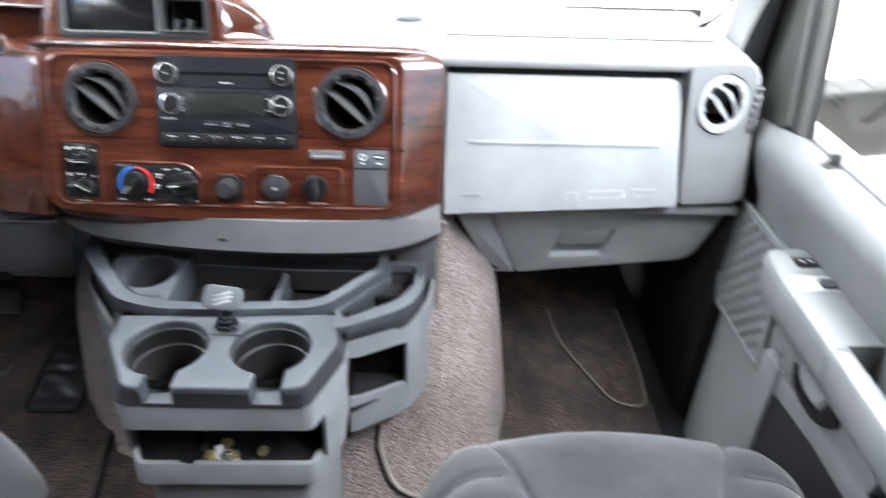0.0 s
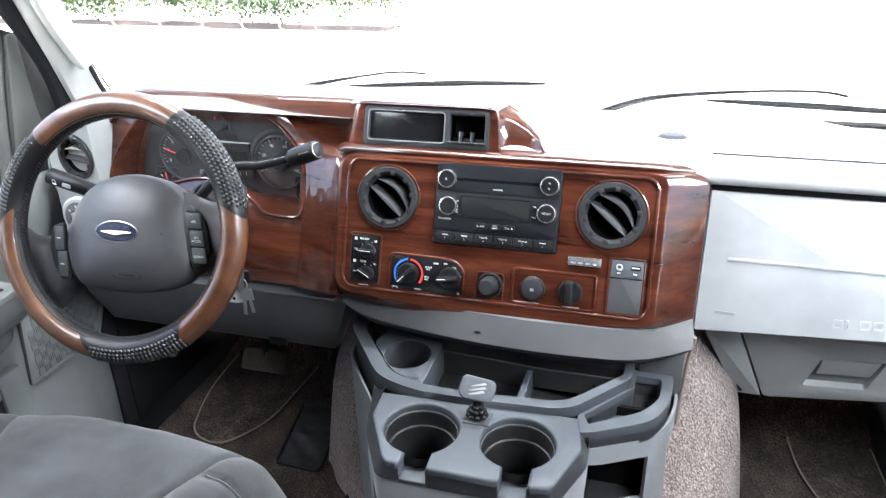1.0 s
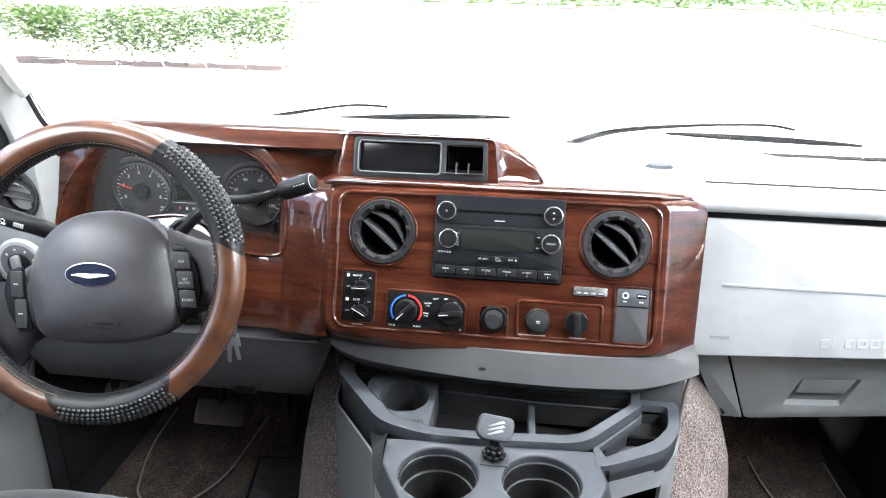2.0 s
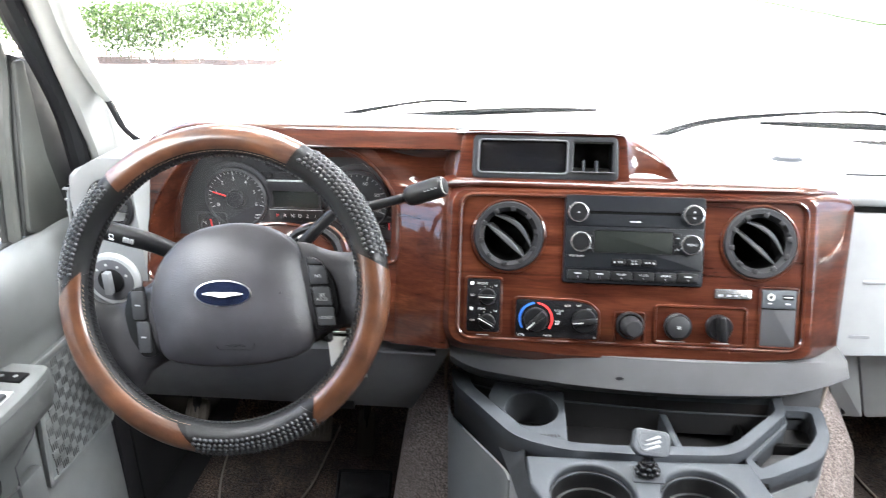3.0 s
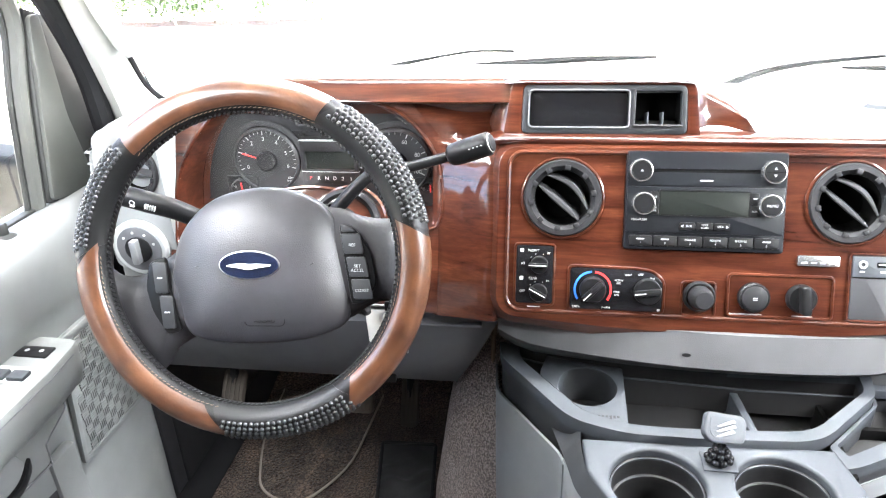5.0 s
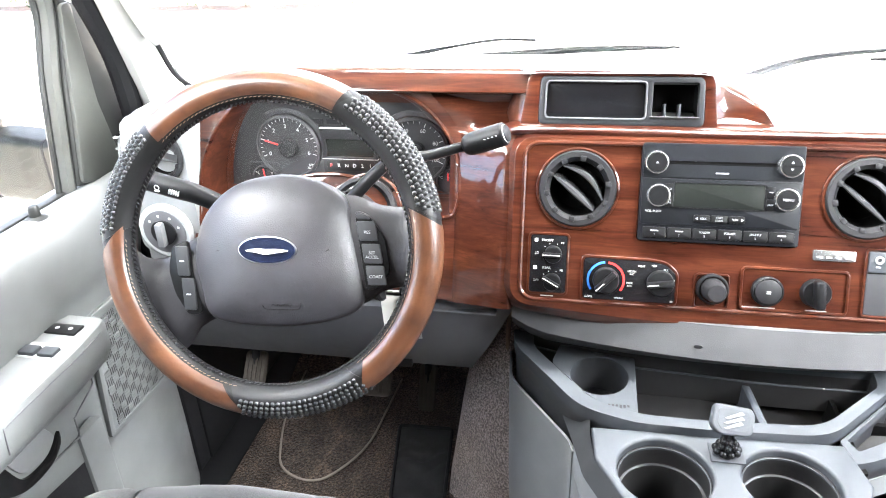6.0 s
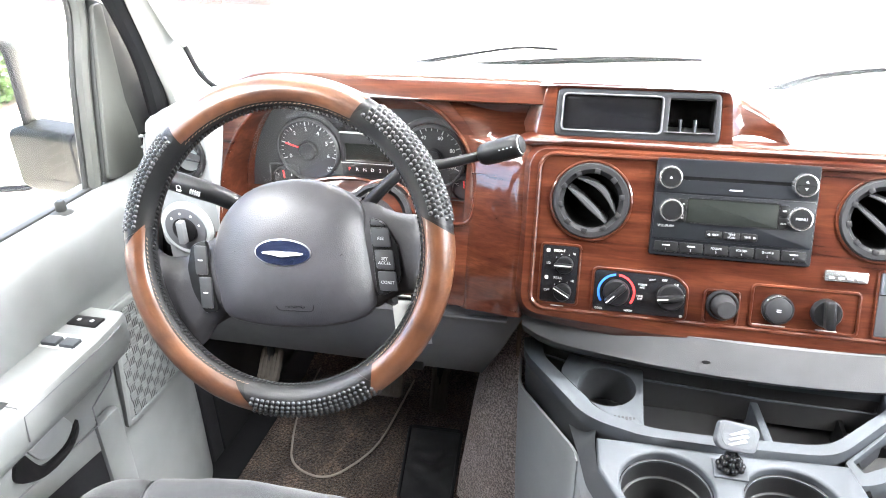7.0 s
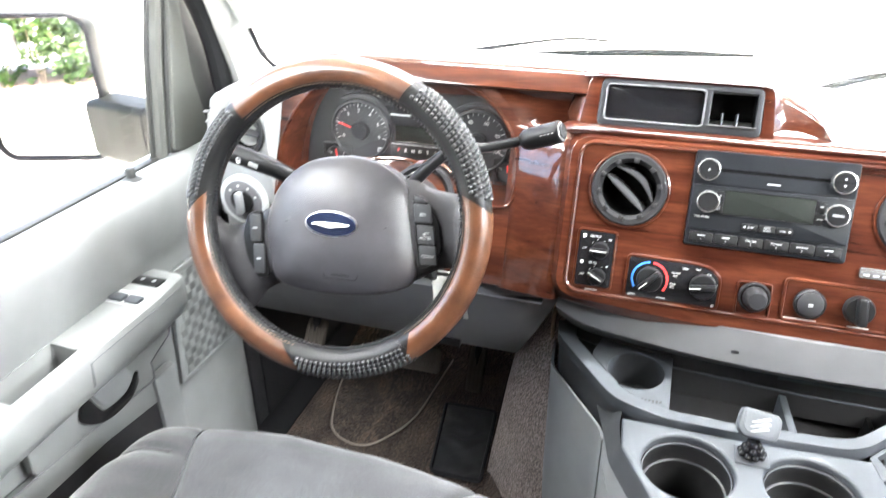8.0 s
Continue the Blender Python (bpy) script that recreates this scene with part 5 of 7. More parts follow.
cluster = thing("instrument_cluster", (-0.525, 0.13, 0.66), "grey instrument cluster with round dials and red needles", "instrument cluster")
face = [(-0.525 + (x + 0.525) * 0.945, max(0.598 + y * 1.175, 0.649)) for x, y in lip]
part("face", plate([face], 0.004, at(upright(0.1345), 0, 0)), DIAL, cluster)


def gauge(cx, cz, r, a0, a1, labels, size, needle, small=False):
    g = part("dial", lathe([(r, 0.0), (r, 0.005), (r * 0.93, 0.009), (r * 0.90, 0.006), (r * 0.90, 0.003), (0.0, 0.003)], 48, at(CF, cx, cz)), DIAL, cluster, "round dial with white marks", 25)
    n = len(labels)
    steps = (n - 1) * (4 if not small else 1)
    for i in range(steps + 1):
        a = a0 + (a1 - a0) * i / steps
        big = i % 4 == 0
        m = at(CF, cx, cz, 0.0034, a)
        part("tick", box(r * (0.76 if big else 0.81), r * 0.88, -0.0007 if big else -0.0004, 0.0007 if big else 0.0004, 0, 0.0004, 0, 1, m), DIAL_INK, g)
    for i, txt in enumerate(labels):
        if txt:
            a = radians(a0 + (a1 - a0) * i / (n - 1))
            letters(txt, size, at(CF, cx + r * 0.64 * math.cos(a), cz + r * 0.64 * math.sin(a), 0.0036), DIAL_INK, g, "numeral")
    part("needle", box(r * 0.1, r * 0.74, -0.0013, 0.0013, 0.006, 0.0075, 0.0004, 1, at(CF, cx, cz, 0, needle)), RED_INK, g, "red needle")
    if not small:
        part("hub", lathe([(r * 0.30, 0.003), (r * 0.29, 0.010), (r * 0.25, 0.0125), (0.0, 0.0125)], 32, at(CF, cx, cz)), CHARCOAL, g)
    return g


tach = gauge(-0.614, 0.722, 0.055, 200, -15, ["0", "1", "2", "3", "4", "5", "6"], 0.0092, 163)
letters("RPM\nX1000", 0.0052, at(CF, -0.578, 0.690, 0.0036), WHITE_INK, tach)
gauge(-0.402, 0.722, 0.055, 205, -25, ["0", "20", "40", "60", "80", "100"], 0.0088, 190)
gauge(-0.662, 0.668, 0.022, 150, 30, ["E", "", "F"], 0.006, 95, True)
gauge(-0.350, 0.672, 0.020, 150, 30, ["C", "", "H"], 0.006, 90, True)
gauge(-0.530, 0.798, 0.022, 150, 30, ["", "", ""], 0.005, 70, True)
for cx, a0 in ((-0.614, -28), (-0.402, 40)):
    part("dial_arc", plate([arc(cx, 0.722, 0.0565, 0.0655, a0, a0 + 150, 30)], 0.003, at(CF, 0, 0, 0.004), 0.001), PORT_GREY, cluster)
for cx, cz, rr in ((-0.662, 0.668, 0.028), (-0.350, 0.672, 0.026)):
    part("gauge_frame", plate([rrect(cx - rr, cx + rr, cz - rr * 0.9, cz + rr, 0.007, 4), rrect(cx - rr + 0.003, cx + rr - 0.003, cz - rr * 0.9 + 0.003, cz + rr - 0.003, 0.005, 4)], 0.003, at(CF, 0, 0, 0.006), 0.0006), PORT_GREY, cluster)
part("gauge_frame", plate([rrect(-0.560, -0.500, 0.778, 0.816, 0.005, 4), rrect(-0.557, -0.503, 0.781, 0.813, 0.004, 4)], 0.003, at(CF, 0, 0, 0.006), 0.0006), PORT_GREY, cluster)
part("display_line", box(-0.557, -0.463, 0.7555, 0.7567, 0.0, 0.0066, 0, 1, CF), GREY_INK, cluster)
part("display_line", box(-0.557, -0.463, 0.7050, 0.7058, 0.0, 0.0066, 0, 1, CF), GREY_INK, cluster)
part("display_hood", plate([rrect(-0.556, -0.464, 0.681, 0.755, 0.006, 4), rrect(-0.550, -0.470, 0.7085, 0.7385, 0.002, 3)], 0.004, at(CF, 0, 0, 0.006), 0.0008), CHARCOAL, cluster)
part("display", slab(-0.550, -0.470, 0.7085, 0.7385, 0.0, 0.0025, 0.002, 0.0, CF), LENS_GREEN, cluster, "grey-green unlit display")
gear = part("gear_strip", slab(-0.550, -0.470, 0.6855, 0.7035, 0.004, 0.0066, 0.002, 0.0005, CF), BLACK, cluster)
for i, c in enumerate("PRND21"):
    letters(c, 0.0082, at(CF, -0.543 + 0.0132 * i, 0.6945, 0.0070), RED_INK if c == "P" else DIAL_INK, gear)
for i in range(3):
    part("upper_strip", slab(-0.575 + 0.03 * i, -0.550 + 0.03 * i, 0.762, 0.770, 0.0, 0.001, 0.001, 0.0, CF), CHARCOAL, cluster)
lens = part("lens", plate([face], 0.002, at(upright(0.112), 0, 0)), GLASS, cluster, "clear lens over the dials")
lens.visible_shadow = False

# ---- steering wheel and column ----
WH = axes((-0.510, -0.200, 0.713), (0.9966, 0.0822, 0.0), (-0.0314, 0.3807, 0.9242), (0.0760, -0.9210, 0.3816))
wheel = thing("steering_wheel", (-0.51, -0.2, 0.713), "black and tan leather-wrapped steering wheel with dimpled grips", "steering wheel")
R0, R1 = 0.1915, 0.0205


def rim_point(a, b, k=1.0):
    """Angle round the wheel, angle round the rim's section (0 is outwards, 90 towards the driver)."""
    a, b = radians(a), radians(b)
    r = R0 + R1 * k * math.cos(b)
    return Vector((r * math.cos(a), r * math.sin(a), R1 * 1.05 * k * math.sin(b)))


def sleeve(a0, a1, slant, k=1.0, n=36, b0=None, b1=None):
    """A length of rim cover with slanting ends, the outer side running on by slant degrees; b0 to b1 leaves the inner side bare."""
    rings = []
    for i in range(n + 1):
        f = i / n
        ring = []
        for j in range(20):
            b = 360 * j / 20 if b0 is None else b0 + (b1 - b0) * j / 19
            tuck = 1.0 if b0 is None or 0 < j < 19 else 0.94
            s = slant * math.cos(radians(b))
            ring.append(rim_point(a0 + s + (a1 - a0) * f, b, k * tuck))
        rings.append(ring)
    if b0 is None:
        return loft(rings, True, (True, True), WH)
    return loft(rings, False, (False, False), WH)


part("rim_core", loft([[rim_point(360 * i / 72, 360 * j / 16, 0.965) for j in range(16)] for i in range(73)], True, (False, False), WH), LEATHER_BLACK, wheel, "", 60)
for a0, a1, sl in ((62, 136, -1), (178, 257, 8), (-52, 12, -5)):
    part("tan_sleeve", sleeve(a0, a1, sl, 1.0, 36, -125, 140), LEATHER_TAN, wheel, "glossy tan leather sleeve", 50)
for a0, a1, sl in ((13, 61, -4), (137, 177, 4), (258, 307, 4)):
    grip = part("black_grip", sleeve(a0, a1, sl, 0.985), LEATHER_GRIP, wheel, "black grip studded round its outer half", 50)
    verts, faces = [], []
    n_a = int((a1 - a0) * math.pi / 180 * R0 / 0.0070)
    for i in range(n_a):
        for j in range(12):
            b = -100 + 17.5 * j
            a = a0 + 1.5 + (a1 - a0 - 3) * (i + 0.5 * (j % 2)) / n_a + sl * math.cos(radians(b)) * 0.6
            c = rim_point(a, b, 0.985)
            nrm = (c - Vector((R0 * math.cos(radians(a)), R0 * math.sin(radians(a)), 0))).normalized()
            t1 = nrm.orthogonal().normalized()
            t2 = nrm.cross(t1)
            k0 = len(verts)
            for q in range(6):
                verts.append(WH @ (c + (t1 * math.cos(q * math.pi / 3) + t2 * math.sin(q * math.pi / 3)) * 0.0031 - nrm * 0.0004))
            for q in range(6):
                verts.append(WH @ (c + (t1 * math.cos(q * math.pi / 3) + t2 * math.sin(q * math.pi / 3)) * 0.0022 + nrm * 0.0017))
            verts.append(WH @ (c + nrm * 0.0026))
            for q in range(6):
                w = (q + 1) % 6
                faces += [(k0 + q, k0 + w, k0 + 6 + w, k0 + 6 + q), (k0 + 6 + q, k0 + 6 + w, k0 + 12)]
    bm = bmesh.new()
    me = bpy.data.meshes.new("studs")
    me.from_pydata(verts, [], faces)
    bm.from_mesh(me)
    bpy.data.meshes.remove(me)
    tagged(part("studs", bm, STUD, grip, "", 60), "", "", "", "stuff")
# stitching along the inner edge
for face_b, mat_ in ((138, THREAD), (162, STUD)):
    stitches = bmesh.new()
    verts, faces = [], []
    for i in range(190):
        a = 360 * i / 190
        if mat_ is THREAD and not any(lo < a < hi or lo < a - 360 < hi for lo, hi in ((62, 136), (178, 257), (-52, 12))):
            continue
        c0, c1 = rim_point(a, face_b, 1.0), rim_point(a + 1.15, face_b + (16 if face_b > 150 else 3), 1.0)
        d = (c1 - c0).normalized()
        o = d.orthogonal().normalized()
        o2 = d.cross(o)
        k0 = len(verts)
        w = 0.00045 if face_b < 150 else 0.0017
        for c in (c0, c1):
            for q in range(4):
                verts.append(WH @ (c + (o * math.cos(q * math.pi / 2) + o2 * math.sin(q * math.pi / 2)) * w))
        for q in range(4):
            z = (q + 1) % 4
            faces.append((k0 + q, k0 + z, k0 + 4 + z, k0 + 4 + q))
        faces += [(k0, k0 + 1, k0 + 2, k0 + 3), (k0 + 4, k0 + 5, k0 + 6, k0 + 7)]
    me = bpy.data.meshes.new("stitching")
    me.from_pydata(verts, [], faces)
    stitches.from_mesh(me)
    bpy.data.meshes.remove(me)
    tagged(part("stitching", stitches, mat_, wheel), "", "", "", "stuff")

# hub pad
hub_pts = [(0.005, 0.086), (0.055, 0.078), (0.088, 0.055), (0.102, 0.015), (0.112, -0.045), (0.104, -0.080), (0.065, -0.097), (0.015, -0.104), (-0.040, -0.104), (-0.084, -0.094), (-0.099, -0.060), (-0.106, -0.015), (-0.092, 0.035), (-0.053, 0.072)]
hub = [(p.x, p.y) for p in smooth_path([(a, b, 0) for a, b in hub_pts], 5, True)]
hc = (0.008, -0.012)


def scaled(k, z):
    return [(hc[0] + (x - hc[0]) * k, hc[1] + (y - hc[1]) * k, z) for x, y in hub]


pad = part("airbag_pad", loft([scaled(0.97, -0.060), scaled(1.0, -0.032), scaled(0.995, -0.0235)] + [scaled(k, 0.0095 - 0.030 * k ** 3.2) for k in (0.97, 0.93, 0.88, 0.82, 0.74, 0.64, 0.52, 0.38, 0.22, 0.05)], True, (True, True), WH), LEATHER_HUB, wheel, "dark grey airbag pad", 50)


def spoke(across, top, low, crown):
    """A padded spoke from the hub to the rim: its upper and lower edge and the height of its crown along the way."""
    rings = []
    for u in np.linspace(across[0], across[-1], 26):
        order = np.argsort(across)
        read = lambda values: float(np.interp(u, np.array(across)[order], np.array(values)[order]))
        t, b, z = read(top), read(low), read(crown)
        face = [(u, t + (b - t) * f, z - 0.020 * abs(2 * f - 1) ** 3.5) for f in np.linspace(0, 1, 15)]
        rings.append(face + [(u, b + 0.004, z - 0.034), (u, t - 0.004, z - 0.034)])
    return loft(rings, True, (True, True), WH)


part("spoke", spoke((-0.045, -0.088, -0.110, -0.124, -0.136, -0.150, -0.166, -0.180, -0.190), (0.032, 0.012, 0.006, -0.003, -0.013, -0.021, -0.023, -0.019, -0.010), (-0.09, -0.099, -0.113, -0.137, -0.146, -0.137, -0.110, -0.080, -0.062), (-0.0155, -0.0155, -0.0165, -0.019, -0.020, -0.020, -0.016, -0.010, -0.006)), LEATHER_SPOKE, wheel, "", 60)
part("spoke", spoke((0.045, 0.100, 0.115, 0.130, 0.145, 0.158, 0.170, 0.180, 0.190), (0.064, 0.060, 0.054, 0.049, 0.047, 0.047, 0.050, 0.062, 0.078), (-0.085, -0.078, -0.071, -0.060, -0.054, -0.053, -0.064, -0.078, -0.090), (-0.0155, -0.0155, -0.0160, -0.0175, -0.019, -0.019, -0.015, -0.010, -0.006)), LEATHER_SPOKE, wheel, "", 60)
# switch pods
pod_l = [(-0.137, -0.034), (-0.132, -0.004), (-0.112, 0.004), (-0.105, -0.040), (-0.093, -0.088), (-0.111, -0.092), (-0.129, -0.064)]
pl_ = part("switch_pod", plate([rounded(pod_l, 0.007)], 0.006, at(WH, 0, 0, -0.0140), 0.0015), BLACK, wheel, "black switch pod")
pod_r = [(0.1005, 0.043), (0.118, 0.038), (0.138, 0.010), (0.145, -0.030), (0.134, -0.050), (0.115, -0.056)]
pr_ = part("switch_pod", plate([rounded(pod_r, 0.008)], 0.006, at(WH, 0, 0, -0.0140), 0.0015), BLACK, wheel, "black switch pod")
for b0, b1, uc in ((-0.041, -0.004, -0.1185), (-0.084, -0.044, -0.1105)):
    key = part("switch", plate([rounded([(uc - 0.009, b1), (uc + 0.008, b1), (uc + 0.011, b0), (uc - 0.005, b0)], 0.003)], 0.003, at(WH, 0, 0, -0.0113), 0.001), SLATE_DARK, pl_)
    part("mark", plate([rrect(uc - 0.0025, uc + 0.0040, (b0 + b1) / 2 - 0.0010, (b0 + b1) / 2 + 0.0010, 0.0006, 3)], 0.0004, at(WH, 0, 0, -0.0108)), GREY_INK, key)
for txt, v, uc in (("RES", 0.0175, 0.1165), ("SET\nACCEL", -0.010, 0.1225), ("COAST", -0.0365, 0.1275)):
    key = part("switch", plate([rounded([(uc - 0.013, v + 0.0125), (uc + 0.010, v + 0.0125), (uc + 0.014, v - 0.0115), (uc - 0.009, v - 0.0115)], 0.003)], 0.003, at(WH, 0, 0, -0.0113), 0.001), SLATE_DARK, pr_)
    letters(txt, 0.0052, at(WH, uc + 0.0005, v - 0.001, -0.0110), GREY_INK, key)
key = part("switch", plate([rounded([(0.104, 0.041), (0.117, 0.037), (0.121, 0.032), (0.104, 0.032)], 0.003)], 0.003, at(WH, 0, 0, -0.0113), 0.001), SLATE_DARK, pr_)
# oval badge with a plain white stroke
badge = part("badge", plate([oval(0.0, -0.005, 0.0362, 0.0170, 48)], 0.005, at(WH, 0, 0, 0.0105), 0.0012), STEEL, wheel, "oval blue and silver badge")
part("badge_face", plate([oval(0.0, -0.005, 0.0345, 0.0155, 48)], 0.001, at(WH, 0, 0, 0.0112)), BADGE_BLUE, badge)
wave = smooth_path([(-0.026, -0.0056, 0.0113), (-0.012, -0.0044, 0.0115), (0.0, -0.0054, 0.0116), (0.012, -0.0046, 0.0115), (0.026, -0.0052, 0.0113)], 6)
part("badge_stroke", tube(wave, [0.0012 + 0.0052 * math.sin(math.pi * i / (len(wave) - 1)) for i in range(len(wave))], 8, False, WH, 0.16), WHITE_INK, badge)
part("airbag_mark", tube([(x, y, 0.0014) for x, y in rrect(-0.010, 0.038, -0.078, -0.0655, 0.006, 6)], 0.0005, 5, True, WH), LEATHER_BLACK, pad)
letters("AIRBAG", 0.0072, at(WH, 0.014, -0.0718, 0.0008), LEATHER_BLACK, pad, "lettering", 0.0014)
for u in (-0.062, 0.068):
    part("horn_mark", tube([Vector(p) for p in ((u - 0.006, -0.008, 0.0022), (u + 0.002, -0.006, 0.0022), (u + 0.006, -0.003, 0.0022))], 0.0005, 5, False, WH), LEATHER_BLACK, pad)

# column shroud
col = thing("steering_column", (-0.50, 0.0, 0.62), "dark plastic steering column shroud with stalks", "steering column")
axis0, axis1 = WH @ Vector((0, -0.012, -0.045)), Vector((-0.495, 0.16, 0.585))
rings = []
for f, rx, rz in ((0.0, 0.066, 0.058), (0.25, 0.070, 0.062), (0.6, 0.070, 0.064), (1.0, 0.068, 0.062)):
    c = axis0.lerp(axis1, f)
    rings.append([c + Vector((rx * math.cos(2 * math.pi * i / 28), -0.38 * rz * math.sin(2 * math.pi * i / 28) * -1, 0.92 * rz * math.sin(2 * math.pi * i / 28))) for i in range(28)])
part("shroud", loft(rings, True, (True, True)), CHARCOAL, col, "", 50)
lever = smooth_path([(-0.445, -0.085, 0.722), (-0.418, -0.075, 0.752), (-0.386, -0.060, 0.775), (-0.345, -0.040, 0.7750), (-0.2985, -0.0250, 0.7845)], 8)
part("gear_lever", tube(lever, [0.0095 - 0.003 * i / len(lever) for i in range(len(lever))], 12), BLACK, col, "black gear lever")
kn = [Vector((-0.2990, -0.0240, 0.7840)).lerp(Vector((-0.2425, -0.0330, 0.8060)), f) for f in (0.0, 0.04, 0.12, 0.22, 0.36, 0.8, 0.94, 0.98, 1.0)]
knob = part("lever_knob", tube(kn, [0.007, 0.0118, 0.0145, 0.0152, 0.0156, 0.0156, 0.0154, 0.0148, 0.0134], 28), BLACK, col, "black knob with a button on its end")
kd = (kn[-1] - kn[0]).normalized()
part("knob_button", tube([kn[-1] - kd * 0.002, kn[-1] + kd * 0.0022, kn[-1] + kd * 0.003], [0.0112, 0.0112, 0.0100], 24), CHARCOAL, knob)
part("knob_ring", tube([kn[-1] + (kd.orthogonal().normalized() * math.cos(a) + kd.cross(kd.orthogonal().normalized()) * math.sin(a)) * 0.0118 for a in [2 * math.pi * i / 24 for i in range(24)]], 0.0008, 5, True), SILVER, knob)
for i in range(4):
    part("print", box(-0.0012, 0.0012, -0.0006, 0.0006, -0.0002, 0.0004, 0, 1, Matrix.Translation(kn[0].lerp(kn[-1], 0.5 + 0.09 * i) + Vector((0.002, -0.0158, 0.0058))) @ Matrix.Rotation(radians(70), 4, "X")), GREY_INK, knob)
part("boot", lathe([(0.030, 0.0), (0.028, 0.012), (0.022, 0.022), (0.010, 0.030)], 24, look((-0.455, -0.085, 0.705), (-0.48, -0.09, 0.66)) @ Matrix.Identity(4)), RUBBER, col)
part("collar_ring", lathe([(0.046, 0.0), (0.046, 0.012), (0.041, 0.015), (0.036, 0.012)], 32, look((-0.432, -0.060, 0.700), (-0.432, 0.2, 0.60))), CHARCOAL, col)
part("collar_ring", lathe([(0.050, -0.012), (0.051, -0.004), (0.048, 0.0)], 32, look((-0.432, -0.050, 0.697), (-0.432, 0.2, 0.60))), WOOD, col, "wood-look collar")
stalk = [Vector((-0.59, -0.095, 0.700)), Vector((-0.612, -0.098, 0.712)), Vector((-0.650, -0.10, 0.730)), Vector((-0.690, -0.10, 0.741)), Vector((-0.722, -0.10, 0.749))]
st = part("turn_stalk", tube(smooth_path(stalk, 5), [0.011 + 0.0035 * min(1, i / 14) for i in range(21)], 16), BLACK, col, "black turn signal stalk")
stm = axes((-0.688, -0.1165, 0.742), (0.965, 0.0, -0.26), (0.26, 0.0, 0.965), (0, -1, 0))
for i in range(5):
    part("print", box(0.016 - 0.0032 * i - 0.0005, 0.016 - 0.0032 * i + 0.0005, -0.0032, 0.0032, -0.003, 0.0016, 0, 1, stm), GREY_INK, st)
part("print", tube([(-0.014 + 0.0034 * math.cos(2 * math.pi * i / 12), 0.001 + 0.0032 * math.sin(2 * math.pi * i / 12), 0.0014) for i in range(12)], 0.0006, 5, True, stm), GREY_INK, st)
part("print", box(-0.017, -0.011, -0.0050, -0.0040, -0.002, 0.0016, 0, 1, stm), GREY_INK, st)

# ignition key with tag
keys = thing("key_ring", (-0.40, -0.12, 0.61), "bunch of keys with a white card tag in the ignition", "keys")
part("lock_barrel", lathe([(0.018, -0.03), (0.018, 0.02), (0.014, 0.024), (0.0, 0.024)], 24, look((-0.418, -0.100, 0.606), (-0.55, -0.04, 0.60))), BLACK, keys)
part("key_head", box(-0.378, -0.352, -0.113, -0.107, 0.588, 0.612, 0.003), BLACK, keys)
part("key_shank", box(-0.400, -0.376, -0.112, -0.108, 0.598, 0.606, 0.001), STEEL, keys)
part("ring", tube([(-0.370 + 0.012 * math.cos(2 * math.pi * i / 20), -0.1135, 0.587 + 0.012 * math.sin(2 * math.pi * i / 20)) for i in range(20)], 0.0009, 6, True), STEEL, keys)
for x, t, L in ((-0.364, 4, 0.040), (-0.357, -7, 0.034)):
    km = Matrix.Translation((x, -0.116 - 0.01 * (x + 0.36), 0.580)) @ Matrix.Rotation(radians(t), 4, "Y")
    part("key", joined(box(-0.0085, 0.0085, -0.001, 0.001, -0.022, 0.0, 0.0008, 1, km), box(-0.0035, 0.0035, -0.0008, 0.0008, -L - 0.012, -0.020, 0.0005, 1, km)), STEEL, keys, "steel key")
tm = Matrix.Translation((-0.391, -0.112, 0.603)) @ Matrix.Rotation(radians(-3), 4, "Y")
tag = part("tag", plate([rrect(-0.0145, 0.0145, -0.056, 0.0, 0.003, 4)], 0.0015, tm @ axes((0, 0, 0), (1, 0, 0), (0, 0, 1), (0, -1, 0))), PAPER, keys, "white card tag")
part("hole", lathe([(0.0, 0.0006), (0.0028, 0.0006), (0.0028, 0.0)], 14, tm @ axes((0, 0, -0.048), (1, 0, 0), (0, 0, 1), (0, -1, 0))), VOID, tag)

# ---- console on the engine cover ----
def flat(z):
    return Matrix.Translation((0, 0, z))


def wrap(points, z0, z1, thick=0.004, top_in=0.0):
    """A thin wall that follows a plan line; z0 and z1 may vary along it."""
    pts = [Vector((p[0], p[1], 0)) for p in points]
    k = len(pts)
    zs0 = z0 if isinstance(z0, (list, tuple)) else [z0] * k
    zs1 = z1 if isinstance(z1, (list, tuple)) else [z1] * k
    rings = []
    for i, p in enumerate(pts):
        d = (pts[min(i + 1, k - 1)] - pts[max(i - 1, 0)]).normalized()
        n = Vector((-d.y, d.x, 0))
        q = p + n * thick
        rings.append([(p.x, p.y, zs0[i]), (p.x + n.x * top_in * 0.3, p.y + n.y * top_in * 0.3, zs0[i] * 0.15 + zs1[i] * 0.85), (p.x + n.x * top_in, p.y + n.y * top_in, zs1[i]), (q.x, q.y, zs1[i]), (q.x, q.y, zs0[i])])
    return loft(rings, True, (True, True))


def bend(points, r=0.015):
    """Plan line with its corners eased."""
    pts = [Vector((a, b, 0)) for a, b in points]
    out = [pts[0]]
    for a, p, b in zip(pts, pts[1:], pts[2:]):
        s = p + (a - p).normalized() * min(r, (a - p).length * 0.45)
        e = p + (b - p).normalized() * min(r, (b - p).length * 0.45)
        for j in range(5):
            t = j / 4
            out.append(s * (1 - t) ** 2 + p * 2 * t * (1 - t) + e * t * t)
    out.append(pts[-1])
    return [(v.x, v.y) for v in out]


